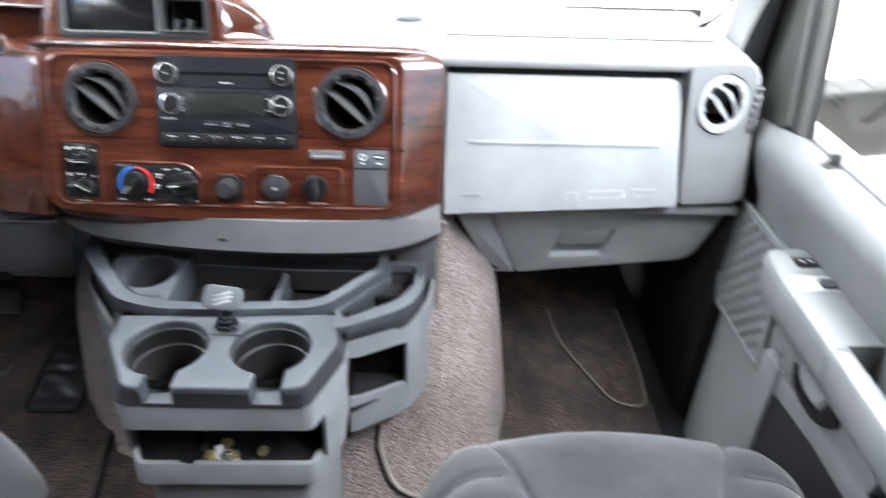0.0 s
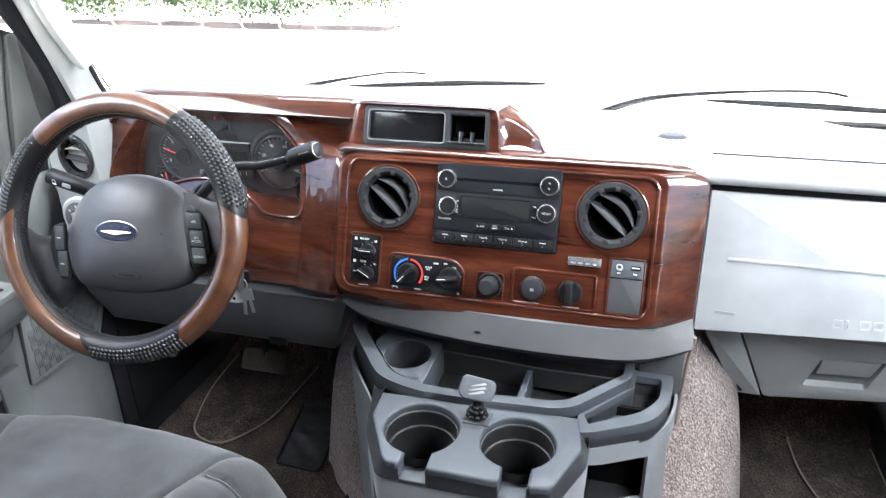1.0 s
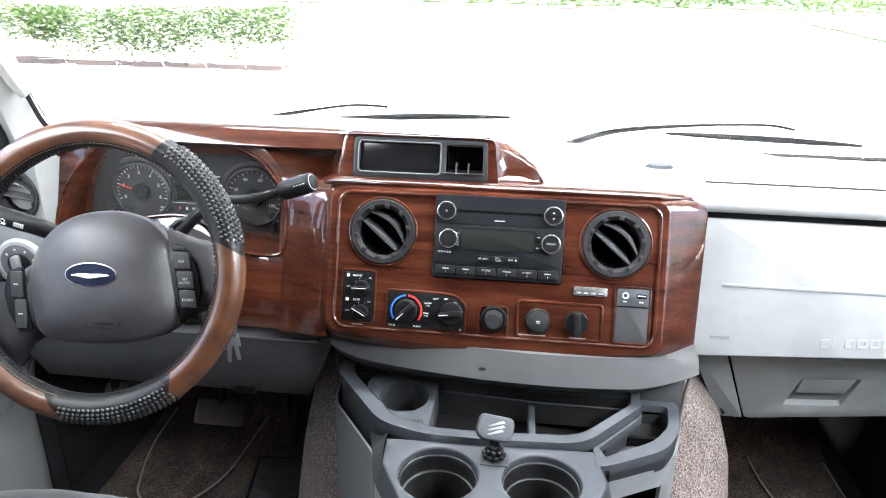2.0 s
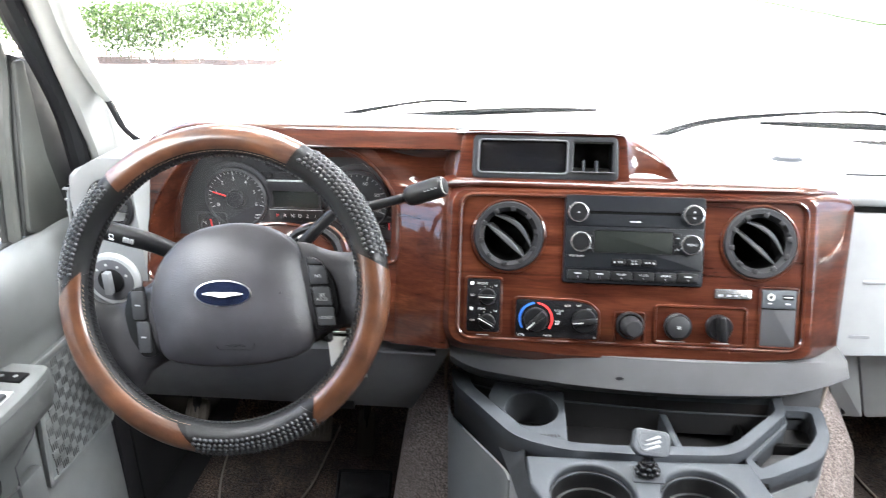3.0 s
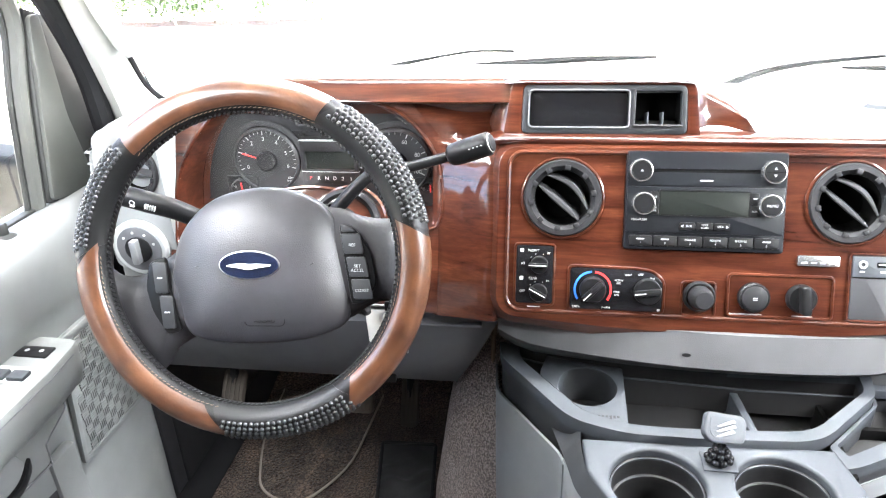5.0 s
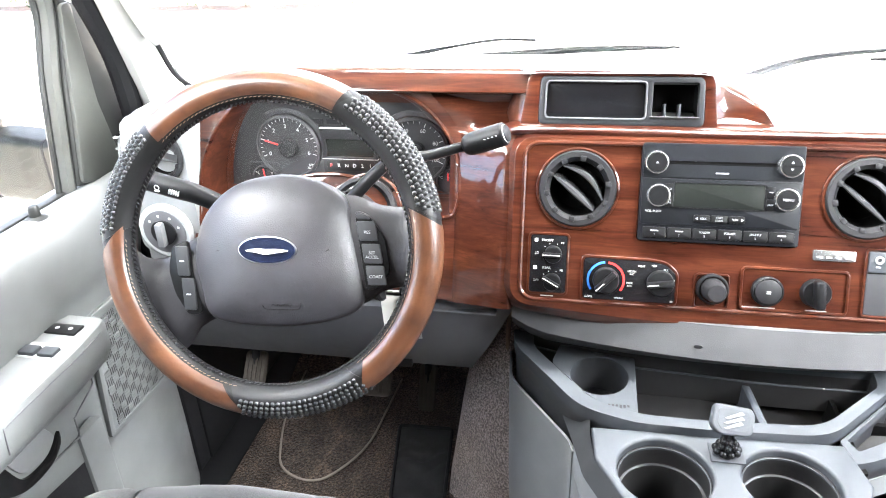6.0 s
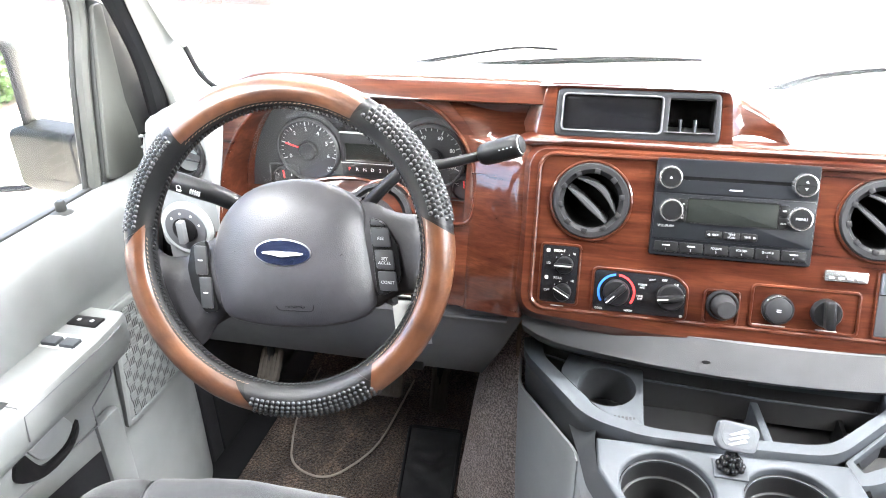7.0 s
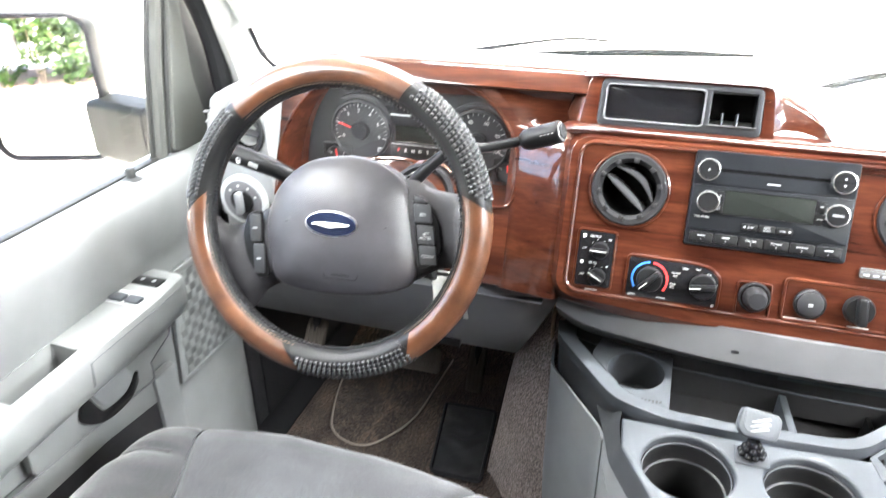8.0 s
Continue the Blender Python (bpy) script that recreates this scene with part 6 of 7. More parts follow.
con = thing("centre_console", (0.05, -0.1, 0.17), "grey and slate plastic console with two cup holders and trays", "console")
Z1 = 0.447
tray_out = rounded([(-0.236, 0.055), (-0.230, 0.012), (-0.128, -0.124), (-0.055, -0.146), (0.040, -0.147), (0.190, -0.138), (0.294, -0.030), (0.303, 0.014), (0.300, 0.030)], [0.005, 0.02, 0.03, 0.02, 0.02, 0.035, 0.012, 0.006, 0.004], 6)
tray_in = rounded([(-0.205, 0.050), (-0.200, 0.010), (-0.110, -0.108), (-0.045, -0.128), (0.030, -0.129), (0.184, -0.119), (0.282, -0.022), (0.287, 0.016), (0.02, 0.016), (-0.10, 0.024)], [0.004, 0.015, 0.025, 0.02, 0.02, 0.032, 0.010, 0.004, 0.02, 0.02], 6)
part("tray_rim", plate([tray_out, tray_in], 0.020, flat(Z1), 0.009, 4), SLATE, con, "slate tray rim", 50)
# darker slate puts the outer face's shade into its colour
part("tray_band", loft([[(0.01 + (x - 0.01) * 0.985, y * 0.985 + 0.0005, z) for x, y in tray_out] for z in (0.434, 0.358)], True), SLATE_DARK, con, "band under the rim, darkened as its less lit side", 50)
floor_loop = rounded([(-0.21, 0.055), (-0.205, 0.0), (-0.115, -0.112), (-0.04, -0.132), (0.03, -0.133), (0.188, -0.123), (0.288, -0.02), (0.290, 0.05)], 0.01)
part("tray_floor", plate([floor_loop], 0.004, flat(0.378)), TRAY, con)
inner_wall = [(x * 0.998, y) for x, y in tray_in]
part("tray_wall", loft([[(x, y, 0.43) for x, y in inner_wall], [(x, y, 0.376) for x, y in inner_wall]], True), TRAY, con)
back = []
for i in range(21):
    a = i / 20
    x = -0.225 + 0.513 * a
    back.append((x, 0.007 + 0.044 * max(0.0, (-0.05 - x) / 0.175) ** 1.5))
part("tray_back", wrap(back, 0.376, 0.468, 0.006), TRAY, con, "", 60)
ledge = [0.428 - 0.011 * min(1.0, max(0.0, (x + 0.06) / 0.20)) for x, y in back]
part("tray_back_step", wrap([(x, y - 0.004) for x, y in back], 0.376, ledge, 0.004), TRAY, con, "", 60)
part("tray_back_lip", tube([(x, y - 0.004, z) for (x, y), z in zip(back, ledge)], 0.0016, 6), SLATE, con)
part("divider", loft([[(0.107, y, 0.378), (0.1185, y, 0.378), (0.1180, y, z - 0.001), (0.1165, y, z), (0.109, y, z), (0.1075, y, z - 0.001)] for y, z in ((-0.121, 0.441), (0.004, 0.418))], True, (True, True)), SLATE, con)
side_lip = [(0.184, -0.1405), (0.200, -0.1285), (0.240, -0.0860), (0.286, -0.0375), (0.298, -0.018), (0.3025, 0.014)]
part("band_lip", tube(smooth_path([(x, y, 0.400) for x, y in side_lip], 4), 0.0016, 6), GREY_MID, con)
# small cup insert
ins = rounded([(-0.160, 0.030), (-0.172, -0.020), (-0.108, -0.102), (-0.050, -0.122), (-0.048, 0.006)], [0.004, 0.012, 0.02, 0.004, 0.004])
insert = part("cup_insert", plate([ins, oval(-0.1015, -0.043, 0.0425, 0.0455, 36)], 0.06, flat(0.4425), 0.002), SLATE, con, "slate cup insert")
part("well", lathe([(0.0445, 0.0), (0.041, -0.055), (0.0, -0.058)], 36, Matrix.Translation((-0.1015, -0.043, 0.4405))), SLATE_DARK, insert)
for i in range(6):
    part("print", box(-0.090 + 0.0052 * i, -0.0868 + 0.0052 * i, -0.1145 + 0.002 * (i % 3), -0.1065, 0.4424, 0.4428), CHARCOAL, insert)

# cup holder block
def cup_outline():
    ring = [(-0.112, -0.146), (-0.108, -0.205), (-0.062, -0.290), (-0.052, -0.2985)]
    for cx, cy, r, nx in ((-0.0225, -0.2165, 0.058, -0.0125), (0.1265, -0.213, 0.0565, 0.1345)):
        w = 0.0205
        a0 = math.degrees(math.asin((nx - w - cx) / r))
        a1 = math.degrees(math.asin((nx + w - cx) / r))
        ring += [(nx - w - 0.004, -0.3005), (nx - w, -0.2965)]
        start, end = -90 + a0, -90 + a1 - 360
        ring += [(cx + r * math.cos(radians(start + (end - start) * i / 40)), cy + r * math.sin(radians(start + (end - start) * i / 40))) for i in range(41)]
        ring += [(nx + w, -0.2965), (nx + w + 0.004, -0.3005)]
    ring += [(0.182, -0.296), (0.190, -0.288), (0.221, -0.205), (0.208, -0.136)]
    return ring


block = part("cup_block", plate([cup_outline()], 0.012, flat(0.434), 0.0045, 3), SLATE, con, "slate cup holder block", 50)
part("cup_fascia", wrap([(0.0085, -0.299), (0.112, -0.299)], 0.396, 0.426, 0.006), SLATE_DARK, block, "front of the cup block, its shade put into the colour")
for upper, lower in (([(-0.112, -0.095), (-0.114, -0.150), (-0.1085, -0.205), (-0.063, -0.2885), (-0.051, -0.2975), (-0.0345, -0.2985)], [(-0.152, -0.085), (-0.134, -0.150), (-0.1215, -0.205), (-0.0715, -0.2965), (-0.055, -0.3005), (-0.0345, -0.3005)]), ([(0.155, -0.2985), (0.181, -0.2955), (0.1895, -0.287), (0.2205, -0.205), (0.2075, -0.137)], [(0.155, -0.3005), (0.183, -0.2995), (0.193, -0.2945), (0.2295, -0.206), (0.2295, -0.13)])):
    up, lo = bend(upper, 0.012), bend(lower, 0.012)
    part("cup_fascia", loft([[(*a, 0.429), (*b, 0.3995), (b[0] * 0.97, b[1] * 0.97, 0.3985)] for a, b in zip(up, lo)], False), SLATE_DARK, block, "sloping side of the cup block, darkened as less lit", 50)
for nx, cy in ((-0.013, -0.262), (0.1335, -0.258)):
    part("notch_floor", box(nx - 0.0205, nx + 0.0205, -0.299, cy, 0.396, 0.403, 0.002), SLATE, block)
    for k in (-1, 1):
        part("notch_side", box(nx + k * 0.0215 - 0.001, nx + k * 0.0215 + 0.001, -0.298, cy - 0.006, 0.400, 0.426), SLATE, block)
for cx, cy, r in ((-0.0225, -0.2165, 0.0575), (0.1265, -0.213, 0.056)):
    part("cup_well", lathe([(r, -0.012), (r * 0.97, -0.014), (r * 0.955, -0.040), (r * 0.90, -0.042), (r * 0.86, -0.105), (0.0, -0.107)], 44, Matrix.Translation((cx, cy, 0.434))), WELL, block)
    part("cup_ring", lathe([(r * 1.0, -0.013), (r * 0.965, -0.0135), (r * 0.965, -0.0165)], 44, Matrix.Translation((cx, cy, 0.434)), 250, -35), SLATE, block)
    part("cup_ring", lathe([(r * 0.955, -0.0405), (r * 0.90, -0.0412), (r * 0.90, -0.044)], 44, Matrix.Translation((cx, cy, 0.434)), 150, 20), SLATE_DARK, block)
P1b = bend([(-0.1355, -0.138), (-0.120, -0.205), (-0.070, -0.298), (0.192, -0.296), (0.229, -0.206), (0.229, -0.13)], 0.012)
part("bin_upper", wrap(P1b, 0.350, 0.4015, 0.005, 0.002), GREY_MID, con, "grey bin surround")
LIP = bend([(-0.1355, -0.138), (-0.120, -0.205), (-0.074, -0.290), (0.188, -0.288), (0.222, -0.206), (0.222, -0.13)], 0.012)
part("bin_lower", wrap(LIP, 0.226, 0.266, 0.012, 0.004), GREY_MID, con, "grey bin lip")
part("bin_base", wrap([(0.045 + (x - 0.045) * 0.90, -0.13 + (y + 0.13) * 0.91) for x, y in LIP], 0.01, 0.228, 0.008), GREY_MID, con, "grey bin base")
part("bin_post", wrap([(-0.1355, -0.138), (-0.121, -0.203), (-0.092, -0.257)], 0.262, 0.353, 0.006), GREY_MID, con)
part("bin_post", wrap([(0.205, -0.262), (0.227, -0.206), (0.228, -0.13)], 0.262, 0.353, 0.006), GREY_MID, con)
# near-black floor and back carry the bin's inner shade
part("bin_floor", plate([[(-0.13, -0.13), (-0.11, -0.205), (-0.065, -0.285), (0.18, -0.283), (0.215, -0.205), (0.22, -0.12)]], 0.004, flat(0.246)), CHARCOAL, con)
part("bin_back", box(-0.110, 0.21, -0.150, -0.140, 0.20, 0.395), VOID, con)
# right wing tray
w_out = rounded([(0.212, -0.166), (0.232, -0.160), (0.322, -0.111), (0.352, -0.062), (0.366, 0.0), (0.366, 0.018), (0.302, 0.018), (0.294, -0.032), (0.206, -0.125)], [0.004, 0.01, 0.025, 0.02, 0.012, 0.004, 0.004, 0.01, 0.004])
w_in = rounded([(0.224, -0.142), (0.307, -0.092), (0.337, -0.052), (0.349, 0.004), (0.304, 0.004), (0.299, -0.032), (0.216, -0.122)], [0.003, 0.02, 0.015, 0.012, 0.004, 0.006, 0.003])
part("wing_rim", plate([w_out, w_in], 0.018, flat(0.430), 0.008, 4), SLATE, con, "slate side tray rim", 50)
part("wing_band", wrap(bend([(0.2135, -0.1635), (0.232, -0.158), (0.3215, -0.1090), (0.351, -0.0610), (0.3645, 0.0), (0.3645, 0.018)], 0.015), 0.390, 0.420, 0.004), SLATE_DARK, con, "band under the rim, darkened as its less lit side")
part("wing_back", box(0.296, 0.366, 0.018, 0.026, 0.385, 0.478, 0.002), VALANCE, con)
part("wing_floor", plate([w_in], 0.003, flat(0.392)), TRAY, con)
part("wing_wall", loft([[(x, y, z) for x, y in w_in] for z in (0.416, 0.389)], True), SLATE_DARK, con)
P2 = bend([(0.2135, -0.166), (0.232, -0.160), (0.323, -0.109), (0.352, -0.060), (0.364, 0.0), (0.362, 0.06)], 0.02)
kz = lambda lo, hi: [lo + (hi - lo) * i / (len(P2) - 1) for i in range(len(P2))]
part("wing_upper", wrap(P2, kz(0.368, 0.340), kz(0.397, 0.395), 0.005), GREY_MID, con, "grey pocket surround")
part("wing_lower", wrap(P2, kz(0.200, 0.215), kz(0.280, 0.245), 0.010, 0.003), GREY_MID, con, "grey pocket front")
part("wing_post", wrap([(0.320, -0.109), (0.330, -0.096), (0.352, -0.058), (0.362, 0.06)], [0.25, 0.25, 0.24, 0.24], [0.36, 0.36, 0.36, 0.36], 0.006), GREY_MID, con)
# near-black floor and sheets carry the pocket's inner shade
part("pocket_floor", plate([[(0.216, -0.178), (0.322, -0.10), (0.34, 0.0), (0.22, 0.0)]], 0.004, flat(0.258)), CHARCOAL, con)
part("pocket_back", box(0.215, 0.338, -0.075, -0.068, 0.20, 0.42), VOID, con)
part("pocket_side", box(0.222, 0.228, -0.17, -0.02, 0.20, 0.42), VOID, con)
# left skirt
left = bend([(-0.242, 0.09), (-0.236, 0.012), (-0.1385, -0.121), (-0.133, -0.143)], 0.02)
part("left_skirt", wrap([(x - 0.003, y - 0.002) for x, y in left], 0.004, 0.384, 0.004), GREY_MID, con, "grey side skirt")
cord = smooth_path([(-0.240, 0.080, 0.490), (-0.248, 0.086, 0.430), (-0.2495, 0.086, 0.30), (-0.2495, 0.086, 0.18), (-0.248, 0.086, 0.04)], 8)
part("edge_trim", tube(cord, 0.004, 8), THREAD, con, "brown edge cord")
cord2 = smooth_path([(0.377, 0.02, 0.510), (0.376, 0.026, 0.485), (0.3725, 0.028, 0.451), (0.3705, 0.028, 0.391), (0.368, 0.028, 0.303), (0.366, 0.028, 0.22), (0.35, 0.02, 0.10)], 8)
part("edge_trim", tube(cord2, 0.0035, 8), CORD, con, "pale edge cord")

# trays' passenger end rises, drawn towards the camera's eye to fit its view
pivot = Vector((-0.165, -0.93, 1.09))
for ob in con.children:
    if ob.name.split(".")[0] in ("tray_rim", "tray_band", "tray_wall", "tray_back_step", "tray_back_lip", "band_lip", "wing_rim", "wing_band", "wing_wall", "wing_floor"):
        for v in ob.data.vertices:
            rise = 0.030 * max(0.0, min(1.3, (v.co.y + 0.125) / 0.125)) * max(0.0, min(1.0, (v.co.x - 0.05) / 0.15))
            v.co = v.co.lerp(pivot, rise)

# phone mount
mount = thing("phone_mount", (0.06, -0.17, 0.447), "slate magnetic phone mount on a beaded stem", "phone mount")
part("foot", box(0.036, 0.078, -0.192, -0.158, 0.4335, 0.4365, 0.001), SLATE, mount)
for ring_r, zz, cnt in ((0.014, 0.443, 9), (0.010, 0.4505, 7), (0.006, 0.457, 5)):
    for i in range(cnt):
        a = i * 2 * math.pi / cnt + zz * 90
        bm = bmesh.new()
        bmesh.ops.create_icosphere(bm, subdivisions=2, radius=0.0048)
        bm.transform(Matrix.Translation((0.056 + ring_r * math.cos(a), -0.176 + ring_r * 0.8 * math.sin(a), zz)))
        part("bead", bm, PIANO, mount)
part("stem", lathe([(0.011, 0.0), (0.009, 0.018), (0.0075, 0.024), (0.0065, 0.030), (0.0065, 0.048)], 20, Matrix.Translation((0.056, -0.172, 0.438))), PIANO, mount)
MT = axes((0.056, -0.176, 0.4895), (0.955, 0.14, -0.26), (0.12, 0.70, 0.705), (0.28, -0.70, 0.66))
pad_loop = rounded([(-0.026, 0.018), (0.022, 0.019), (0.028, 0.011), (0.026, -0.016), (-0.018, -0.019), (-0.028, -0.010)], 0.008)
head = part("head", plate([pad_loop], 0.009, at(MT, 0, 0, 0.004), 0.0025, 3), SLATE, mount)
part("inset", plate([rounded([(-0.021, 0.013), (0.016, 0.014), (0.021, 0.008), (0.019, -0.011), (-0.014, -0.0135), (-0.021, -0.006)], 0.005)], 0.001, at(MT, 0, 0, 0.0046)), SLATE, head)
for dv, reach in ((0.0062, 0.0125), (0.0, 0.0135), (-0.0062, 0.0125)):
    bar = [(-reach, dv - 0.0050), (-reach + 0.004, dv - 0.0058), (reach, dv + 0.0030), (reach - 0.004, dv + 0.0062)]
    part("stripe", plate([rounded(bar, 0.001, 3)], 0.0012, at(MT, 0, 0, 0.0056), 0.0003), GREY_DOOR, head)

# small clutter in the open bin
random.seed(4)
for i in range(16):
    m = Matrix.Translation((0.015 + 0.10 * random.random(), -0.280 + 0.045 * random.random(), 0.2485 + 0.0014 * i)) @ Matrix.Rotation(random.random() * 6, 4, "Z") @ Matrix.Rotation(random.uniform(-0.6, 0.6), 4, "X")
    c = thing("coin", m.translation, "small brass coin lying in the bin" if i % 2 else "small silver coin lying in the bin", "coin", "coins in the bin")
    part("disc", lathe([(0.0, 0.0015), (0.0088, 0.0015), (0.009, 0.0), (0.0, 0.0)], 18, m), BRASS if i % 2 else SATIN, c)
c = thing("lighter", (0.035, -0.27, 0.25), "small white plastic lighter lying in the bin", "lighter")
part("body", box(-0.007, 0.007, -0.02, 0.02, 0.0, 0.012, 0.003, 2, Matrix.Translation((0.045, -0.265, 0.254)) @ Matrix.Rotation(0.4, 4, "Z") @ Matrix.Rotation(0.5, 4, "X")), PAPER, c)
c = thing("flashlight", (0.005, -0.25, 0.25), "small black flashlight lying in the bin", "flashlight")
part("barrel", tube([(0.0, -0.275, 0.262), (0.008, -0.23, 0.268)], 0.010, 16), PIANO, c)
part("head", tube([(-0.002, -0.283, 0.261), (0.0, -0.273, 0.262)], 0.012, 16), PIANO, c)


# ---- seats ----
def seat(name, x0, x1, yf, zt, label):
    e = thing(name, ((x0 + x1) / 2, yf - 0.25, 0.0), label, "seat", "front seats")
    w, xc, deep = x1 - x0, (x0 + x1) / 2, 0.50

    def seam(d):
        return 0.088 + 0.36 * d

    def front(x):
        return yf - 0.052 * abs((x - xc) / (w / 2)) ** 2.5

    def height(x, d):
        """Cushion top, d behind its bowed front edge."""
        edge = min(x - x0, x1 - x)
        sidefall = 1 - min(1, edge / 0.075)
        fall = 1 - min(1, d / 0.085)
        s = seam(d)
        k = max(0.0, 1 - edge / s)
        step = min(1.0, max(0.0, (d - 0.10) / 0.05))
        z = zt - 0.085 * (1 - math.sqrt(max(0, 1 - fall * fall))) - 0.080 * (1 - math.sqrt(max(0, 1 - sidefall * sidefall)))
        z += 0.014 * math.exp(-((edge - s * 0.5) / (0.42 * s)) ** 2) * min(1, d / 0.1)
        z += min(1.0, k * 4) * (0.012 * step * step * (3 - 2 * step) - 0.007 * math.exp(-((d - 0.105) / 0.006) ** 2))
        z -= 0.008 * math.exp(-((edge - s) / 0.006) ** 2)
        z += 0.010 * math.sin(math.pi * (x - x0) / w) + 0.005 * noise.noise(Vector((x * 9, d * 9, x0))) + 0.0015 * noise.noise(Vector((x * 40, d * 40, x0)))
        return z - 0.03 * max(0, sidefall + fall - 1.0)

    rows = [0.002 + deep * (j / 60) ** 1.6 for j in range(61)]

    def sheet(xs):
        rings = []
        for j, d in enumerate(rows):
            line = [(x, front(x) - d, height(x, d)) for x in xs(d)]
            if j == 0:
                rings.append([(p[0], p[1] - 0.004, zt - 0.14) for p in line])
            rings.append(line)
        return rings

    centre = sheet(lambda d: [x0 + seam(d) + (w - 2 * seam(d)) * (0.5 - 0.5 * math.cos(math.pi * i / 40)) for i in range(41)])
    part("cushion", loft(centre, False), FABRIC, e, "", 60)
    for s in (-1, 1):
        side = sheet(lambda d: [(x0 + q if s < 0 else x1 - q) for q in [seam(d) * (1 - math.cos(math.pi / 2 * i / 20)) ** 1.0 for i in range(21)]])
        side = [[(r[0][0], r[0][1], zt - 0.17)] + r for r in side]
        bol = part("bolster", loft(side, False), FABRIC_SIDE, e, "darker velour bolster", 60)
        pts = []
        for d in rows[3:]:
            x = x0 + seam(d) if s < 0 else x1 - seam(d)
            pts.append((x, front(x) - d, height(x, d) + 0.0005))
        part("piping", tube(pts, 0.0018, 6), SEAM, bol)
        pts = []
        for i in range(14):
            x = (x0 + 0.004 + 0.10 * i / 13) if s < 0 else (x1 - 0.004 - 0.10 * i / 13)
            pts.append((x, front(x) - 0.105, height(x, 0.105) + 0.002))
        part("piping", tube(pts, 0.0028, 6), FABRIC, bol)
    part("underside", box(x0 + 0.02, x1 - 0.02, yf - 0.5, yf - 0.07, zt - 0.19, zt - 0.12, 0.02), CHARCOAL, e)
    part("pedestal", box((x0 + x1) / 2 - 0.17, (x0 + x1) / 2 + 0.17, yf - 0.46, yf - 0.10, 0.001, zt - 0.185, 0.01), CHARCOAL, e, "black seat pedestal")
    return e


seat("driver_seat", -0.790, -0.185, -0.268, 0.420, "grey velour driver seat cushion with rounded bolsters")
seat("passenger_seat", 0.340, 0.860, -0.283, 0.380, "grey velour passenger seat cushion with rounded bolsters")

# ---- floor things ----
def mat(name, loop, z, label):
    e = thing(name, (loop[0][0], loop[0][1], z), label, "floor mat")
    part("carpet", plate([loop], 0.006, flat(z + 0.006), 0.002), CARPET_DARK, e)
    part("binding", tube([(x, y, z + 0.005) for x, y in loop], 0.0028, 6, True), CORD, e, "pale bound edge")
    return e


mat("floor_mat", rounded([(-0.80, 0.48), (-0.79, 0.28), (-0.735, 0.115), (-0.64, 0.088), (-0.565, 0.20), (-0.545, 0.48)], [0.02, 0.1, 0.05, 0.05, 0.1, 0.02], 8), 0.001, "dark carpet mat with a pale bound edge")
mat("floor_mat", rounded([(0.665, 0.46), (0.675, 0.32), (0.765, 0.115), (0.835, 0.10), (0.85, 0.24), (0.845, 0.46)], [0.02, 0.1, 0.05, 0.04, 0.08, 0.02], 8), 0.001, "dark carpet mat with a pale bound edge")
cable = thing("carpet_edge", (0.27, -0.09, 0.1), "pale bound edge of the carpet by the engine cover", "carpet edge")
edge = smooth_path([(0.274, -0.080, 0.135), (0.270, -0.092, 0.100), (0.277, -0.104, 0.075), (0.294, -0.126, 0.040), (0.322, -0.140, 0.022), (0.372, -0.150, 0.012)], 8)
part("binding", tube(edge, 0.0046, 8), CORD, cable)
part("dark_lining", tube([p + Vector((-0.0055, -0.001, -0.001)) for p in edge], 0.003, 8), RUBBER, cable, "black lining beside the binding")
# black rod put in for the dark gap between the carpets
flap = thing("carpet_edge", (-0.26, -0.08, 0.0), "black rod along the gap where two carpets meet", "carpet edge")
part("binding", tube(smooth_path([(-0.278, 0.02, 0.003), (-0.267, -0.059, 0.004), (-0.259, -0.099, 0.004), (-0.252, -0.137, 0.004), (-0.248, -0.20, 0.004)], 6), 0.006, 8), RUBBER, flap)
heel = thing("heel_pad", (-0.44, 0.18, 0.0), "scuffed black rubber heel pad on the carpet", "heel pad")
hp = rounded([(-0.512, 0.288), (-0.392, 0.292), (-0.372, 0.072), (-0.480, 0.072)], 0.012)
def pad_point(a, b):
    """Sheet of the heel pad: a across, b from the far edge to the near one, with diagonal wrinkles."""
    far, near = Vector((-0.512 + 0.120 * a, 0.288 + 0.004 * a, 0)), Vector((-0.480 + 0.108 * a, 0.072, 0))
    p = far.lerp(near, b)
    edge = min(1.0, 12 * min(a, 1 - a, b, 1 - b))
    fold = math.sin(34 * b + 7 * a + 1.6 * math.sin(9 * a)) * (0.5 + 0.5 * math.sin(11 * b + 3)) + 0.5 * math.sin(21 * b - 9 * a)
    p.z = 0.0055 + edge * (0.0016 + 0.0019 * fold)
    return p


rings = [[pad_point(i / 18, j / 44) for i in range(19)] for j in range(45)]
part("sheet", joined(loft(rings, False), plate([hp], 0.003, flat(0.004), 0.0)), HEEL, heel, "", 60)
part("raised_edge", tube([(x, y, 0.008) for x, y in hp], 0.004, 8, True), RUBBER, heel)


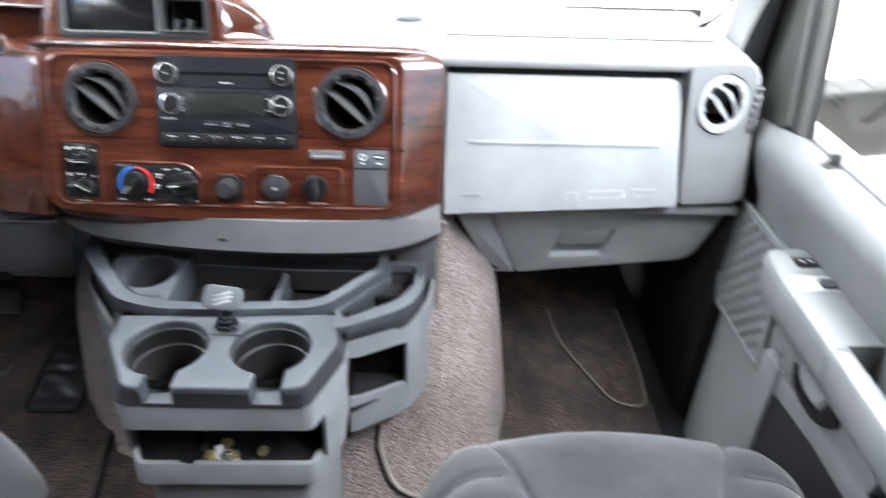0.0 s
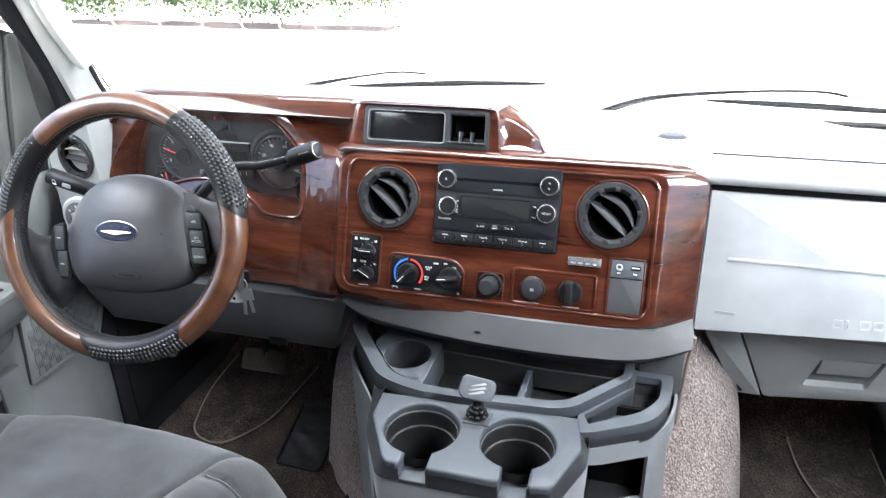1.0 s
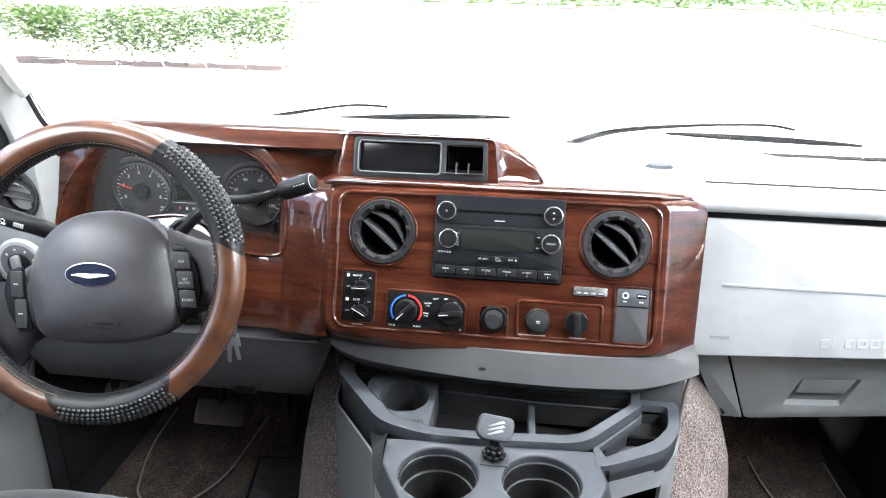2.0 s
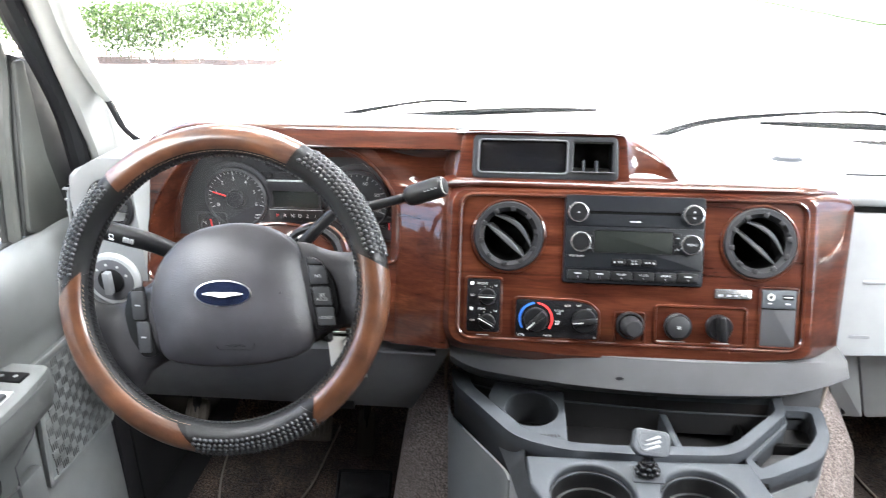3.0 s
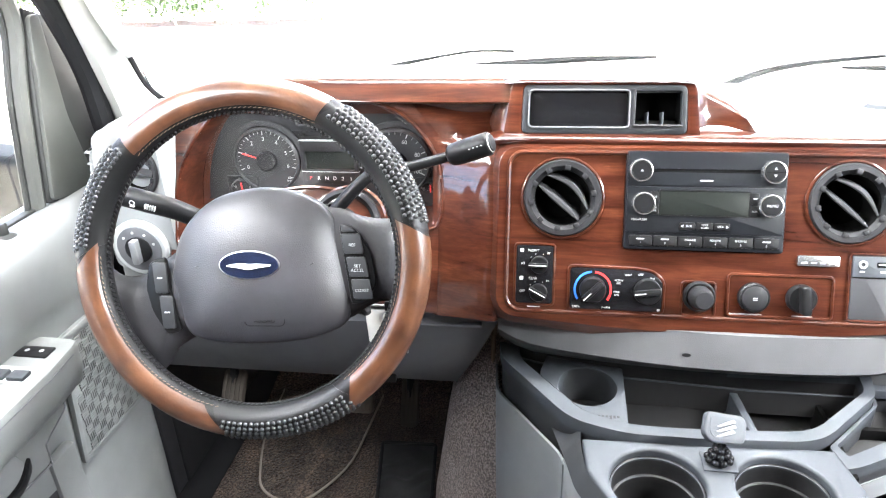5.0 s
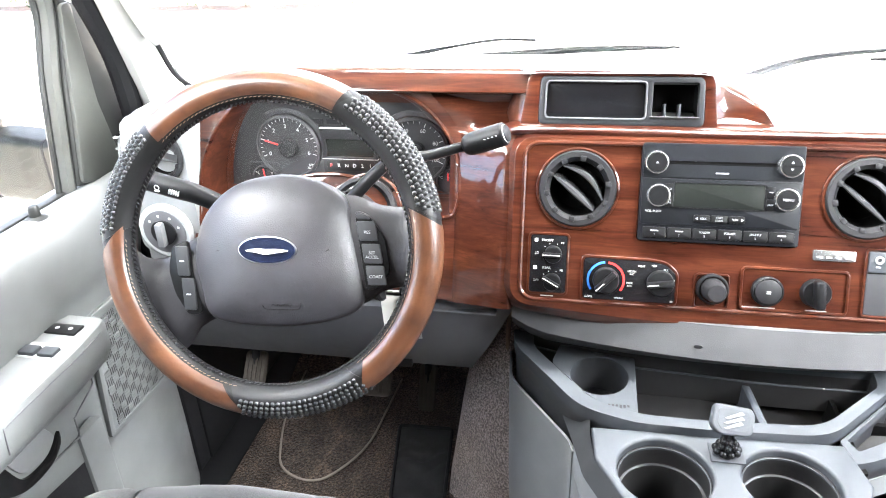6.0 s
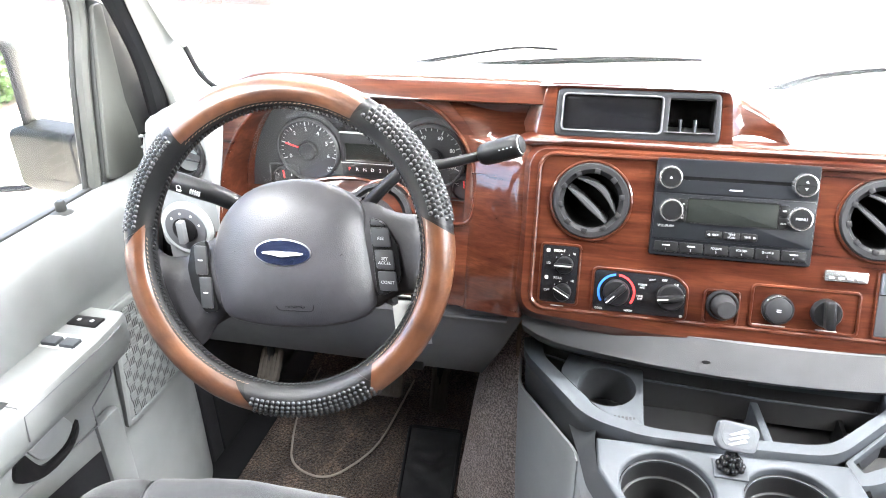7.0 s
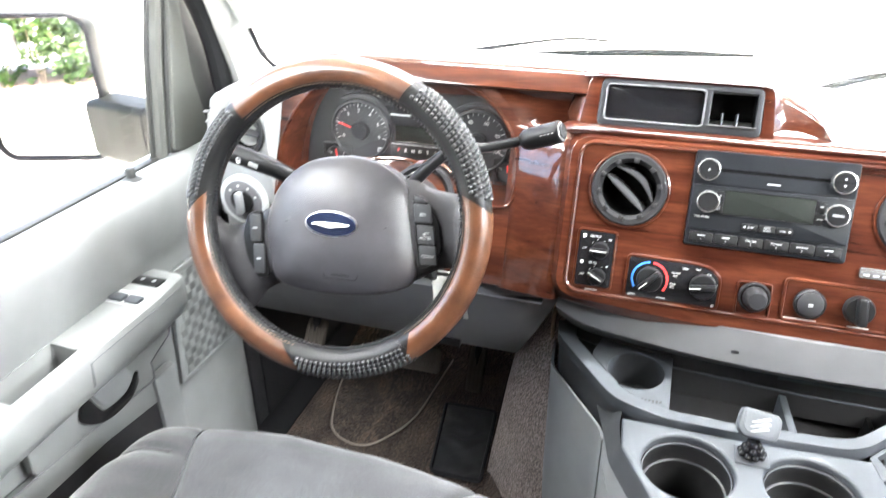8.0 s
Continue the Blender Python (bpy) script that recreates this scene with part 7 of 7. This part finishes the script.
def pedal(name, x, y, z, w, h, lean, label, arm_to):
    e = thing(name, (x, y, z), label, "pedal", "pedals")
    m = Matrix.Translation((x, y, z)) @ Matrix.Rotation(radians(90 - lean), 4, "X")
    part("pad", plate([rrect(-w / 2, w / 2, -h / 2, h / 2, 0.01, 5)], 0.014, m, 0.004), DUSTY, e)
    for i in range(int(w / 0.009)):
        u = -w / 2 + 0.006 + 0.009 * i
        part("rib", box(u, u + 0.004, -h / 2 + 0.008, h / 2 - 0.008, -0.001, 0.003, 0, 1, m), DUSTY, e)
    part("arm", tube([Vector((x, y + 0.012, z)), Vector((x, y + 0.03, z + 0.06)), Vector(arm_to)], 0.009, 8), RUBBER, e)


pedal("brake_pedal", -0.558, 0.205, 0.190, 0.115, 0.055, 35, "dusty ribbed brake pedal under the dash", (-0.54, 0.42, 0.40))
pedal("accelerator_pedal", -0.464, 0.37, 0.055, 0.040, 0.11, 30, "narrow dusty accelerator pedal", (-0.45, 0.52, 0.34))
pedal("parking_brake_pedal", -0.760, 0.14, 0.252, 0.044, 0.070, 40, "dusty ribbed parking brake pedal", (-0.745, 0.30, 0.42))

# ---- planting outside ----
def leaf_material(name, a, b, c):
    m, t, bs = nodes_of(name)
    g = t.nodes.new("ShaderNodeNewGeometry")
    t.links.new(ramp(t, g.outputs["Random Per Island"], [(0.0, a), (0.5, b), (1.0, c)]), bs.inputs["Base Color"])
    bs.inputs["Roughness"].default_value = 0.5
    through_leaf = t.nodes.new("ShaderNodeBsdfTranslucent")
    t.links.new(ramp(t, g.outputs["Random Per Island"], [(0.0, b), (1.0, tuple(1.5 * v for v in c))]), through_leaf.inputs["Color"])
    mix = node(t, "ShaderNodeMixShader", Fac=0.35)
    t.links.new(bs.outputs["BSDF"], mix.inputs[1])
    t.links.new(through_leaf.outputs["BSDF"], mix.inputs[2])
    t.links.new(mix.outputs["Shader"], t.nodes["Material Output"].inputs["Surface"])
    return m


LEAF = leaf_material("hedge_leaves", (0.013, 0.036, 0.007), (0.032, 0.070, 0.014), (0.072, 0.125, 0.030))
TWIG = plain("brown_twigs", (0.22, 0.17, 0.12), 0.9)
MULCH = pile("red_brown_mulch", (0.055, 0.030, 0.020), (0.11, 0.062, 0.042), (0.18, 0.11, 0.08), 30.0, 1.0, 0.03)
GRASS = pile("lawn_green", (0.018, 0.046, 0.009), (0.032, 0.072, 0.016), (0.055, 0.100, 0.028), 40.0, 1.0, 0.03)


def leaf_cloud(count, place, size, seed):
    rng = np.random.default_rng(seed)
    verts, faces = [], []
    for i in range(count):
        c = place(rng)
        if c is None:
            continue
        s = size * rng.uniform(0.6, 1.3)
        n = Vector(rng.normal(size=3)).normalized()
        u = n.orthogonal().normalized()
        v = n.cross(u)
        a = rng.uniform(0, 6.28)
        u, v = u * math.cos(a) + v * math.sin(a), v * math.cos(a) - u * math.sin(a)
        c = Vector(c)
        k = len(verts)
        verts += [c - u * s, c + v * s * 0.42 + n * s * 0.1, c + u * s, c - v * s * 0.42 + n * s * 0.1]
        faces += [(k, k + 1, k + 2), (k, k + 2, k + 3)]
    me = bpy.data.meshes.new("leaves")
    me.from_pydata(verts, [], faces)
    bm = bmesh.new()
    bm.from_mesh(me)
    bpy.data.meshes.remove(me)
    return bm


def hedge(x0, x1, y0, y1, h, count, seed, size=0.055, gappy=0.45, label="clipped green hedge in a mulch strip"):
    e = thing("hedge", ((x0 + x1) / 2, (y0 + y1) / 2, GROUND_Z), label, "hedge", "hedges")
    g = GROUND_Z
    rng = np.random.default_rng(seed + 50)
    n = max(3, int((x1 - x0) / 0.6))
    clumps = [(x0 + (x1 - x0) * (i + 0.5) / n + rng.uniform(-0.15, 0.15), rng.uniform(y0 + 0.2, y1 - 0.2), rng.uniform(0.9, 1.08)) for i in range(n)]

    def place(r):
        cx, cy, k = clumps[int(r.integers(0, n))]
        x = cx + r.normal() * 0.33
        y = r.uniform(y0, y1)
        z = g + h * k * (0.06 + 0.94 * r.beta(1.7, 1.2) if gappy > 0.2 else r.beta(1.0, 1.0))
        if x < x0 - 0.1 or x > x1 + 0.1:
            return None
        if z < g + gappy * h and noise.noise(Vector((x * 2.2, z * 2.5, seed))) > -0.02:
            return None
        return (x, y, z + 0.06 * noise.noise(Vector((x * 3, y * 3, seed))))

    leaves = part("leaves", leaf_cloud(count, place, size, seed), LEAF, e)
    tagged(leaves, "", "", "", "stuff")
    twigs = []
    for cx, cy, k in clumps:
        for q in range(3):
            dx = rng.uniform(-0.25, 0.25)
            twigs.append(tube([(cx + dx * 0.2, cy, g - 0.02), (cx + dx * 0.6, cy + rng.uniform(-0.1, 0.1), g + h * 0.35), (cx + dx, cy + rng.uniform(-0.2, 0.2), g + h * 0.75)], [0.008, 0.006, 0.003], 6))
    tagged(part("stems", joined(*twigs), TWIG, e), "", "", "", "stuff")
    return e


hedge(-15.5, -4.5, 12.35, 13.5, 1.12, 30000, 3, 0.045, 0.34)
structure("mulch_bed", box(-17.0, -4.45, 12.30, 12.95, GROUND_Z - 0.02, GROUND_Z + 0.006), MULCH, "red-brown mulch under the hedge", "mulch bed")
hedge(-30, 20, 36, 37.2, 0.75, 7000, 7, 0.11, 0.45, "low far green hedge along the kerb")
structure("mulch_bed", box(-34, 24, 35.4, 38.0, GROUND_Z - 0.02, GROUND_Z + 0.03), MULCH, "mulch strip under the far hedge", "mulch bed")
structure("lawn", joined(box(10.6, 60, 21.5, 34.0, GROUND_Z - 0.02, GROUND_Z + 0.05)), GRASS, "bright green mown lawn", "lawn")
structure("lawn", box(-60, 60, 39.0, 80.0, GROUND_Z - 0.02, GROUND_Z + 0.04), GRASS, "bright green far lawn", "lawn")
# planting beside and behind the vehicle, as the mirror shows it
hedge(-9.5, -1.5, -10.6, -9.0, 3.4, 26000, 11, 0.085, 0.1, "tall green hedge with pale gaps behind the vehicle")
structure("mulch_bed", box(-10, -1.6, -10.8, -8.95, GROUND_Z - 0.02, GROUND_Z + 0.03), MULCH, "red-brown mulch under the tall hedge", "mulch bed")
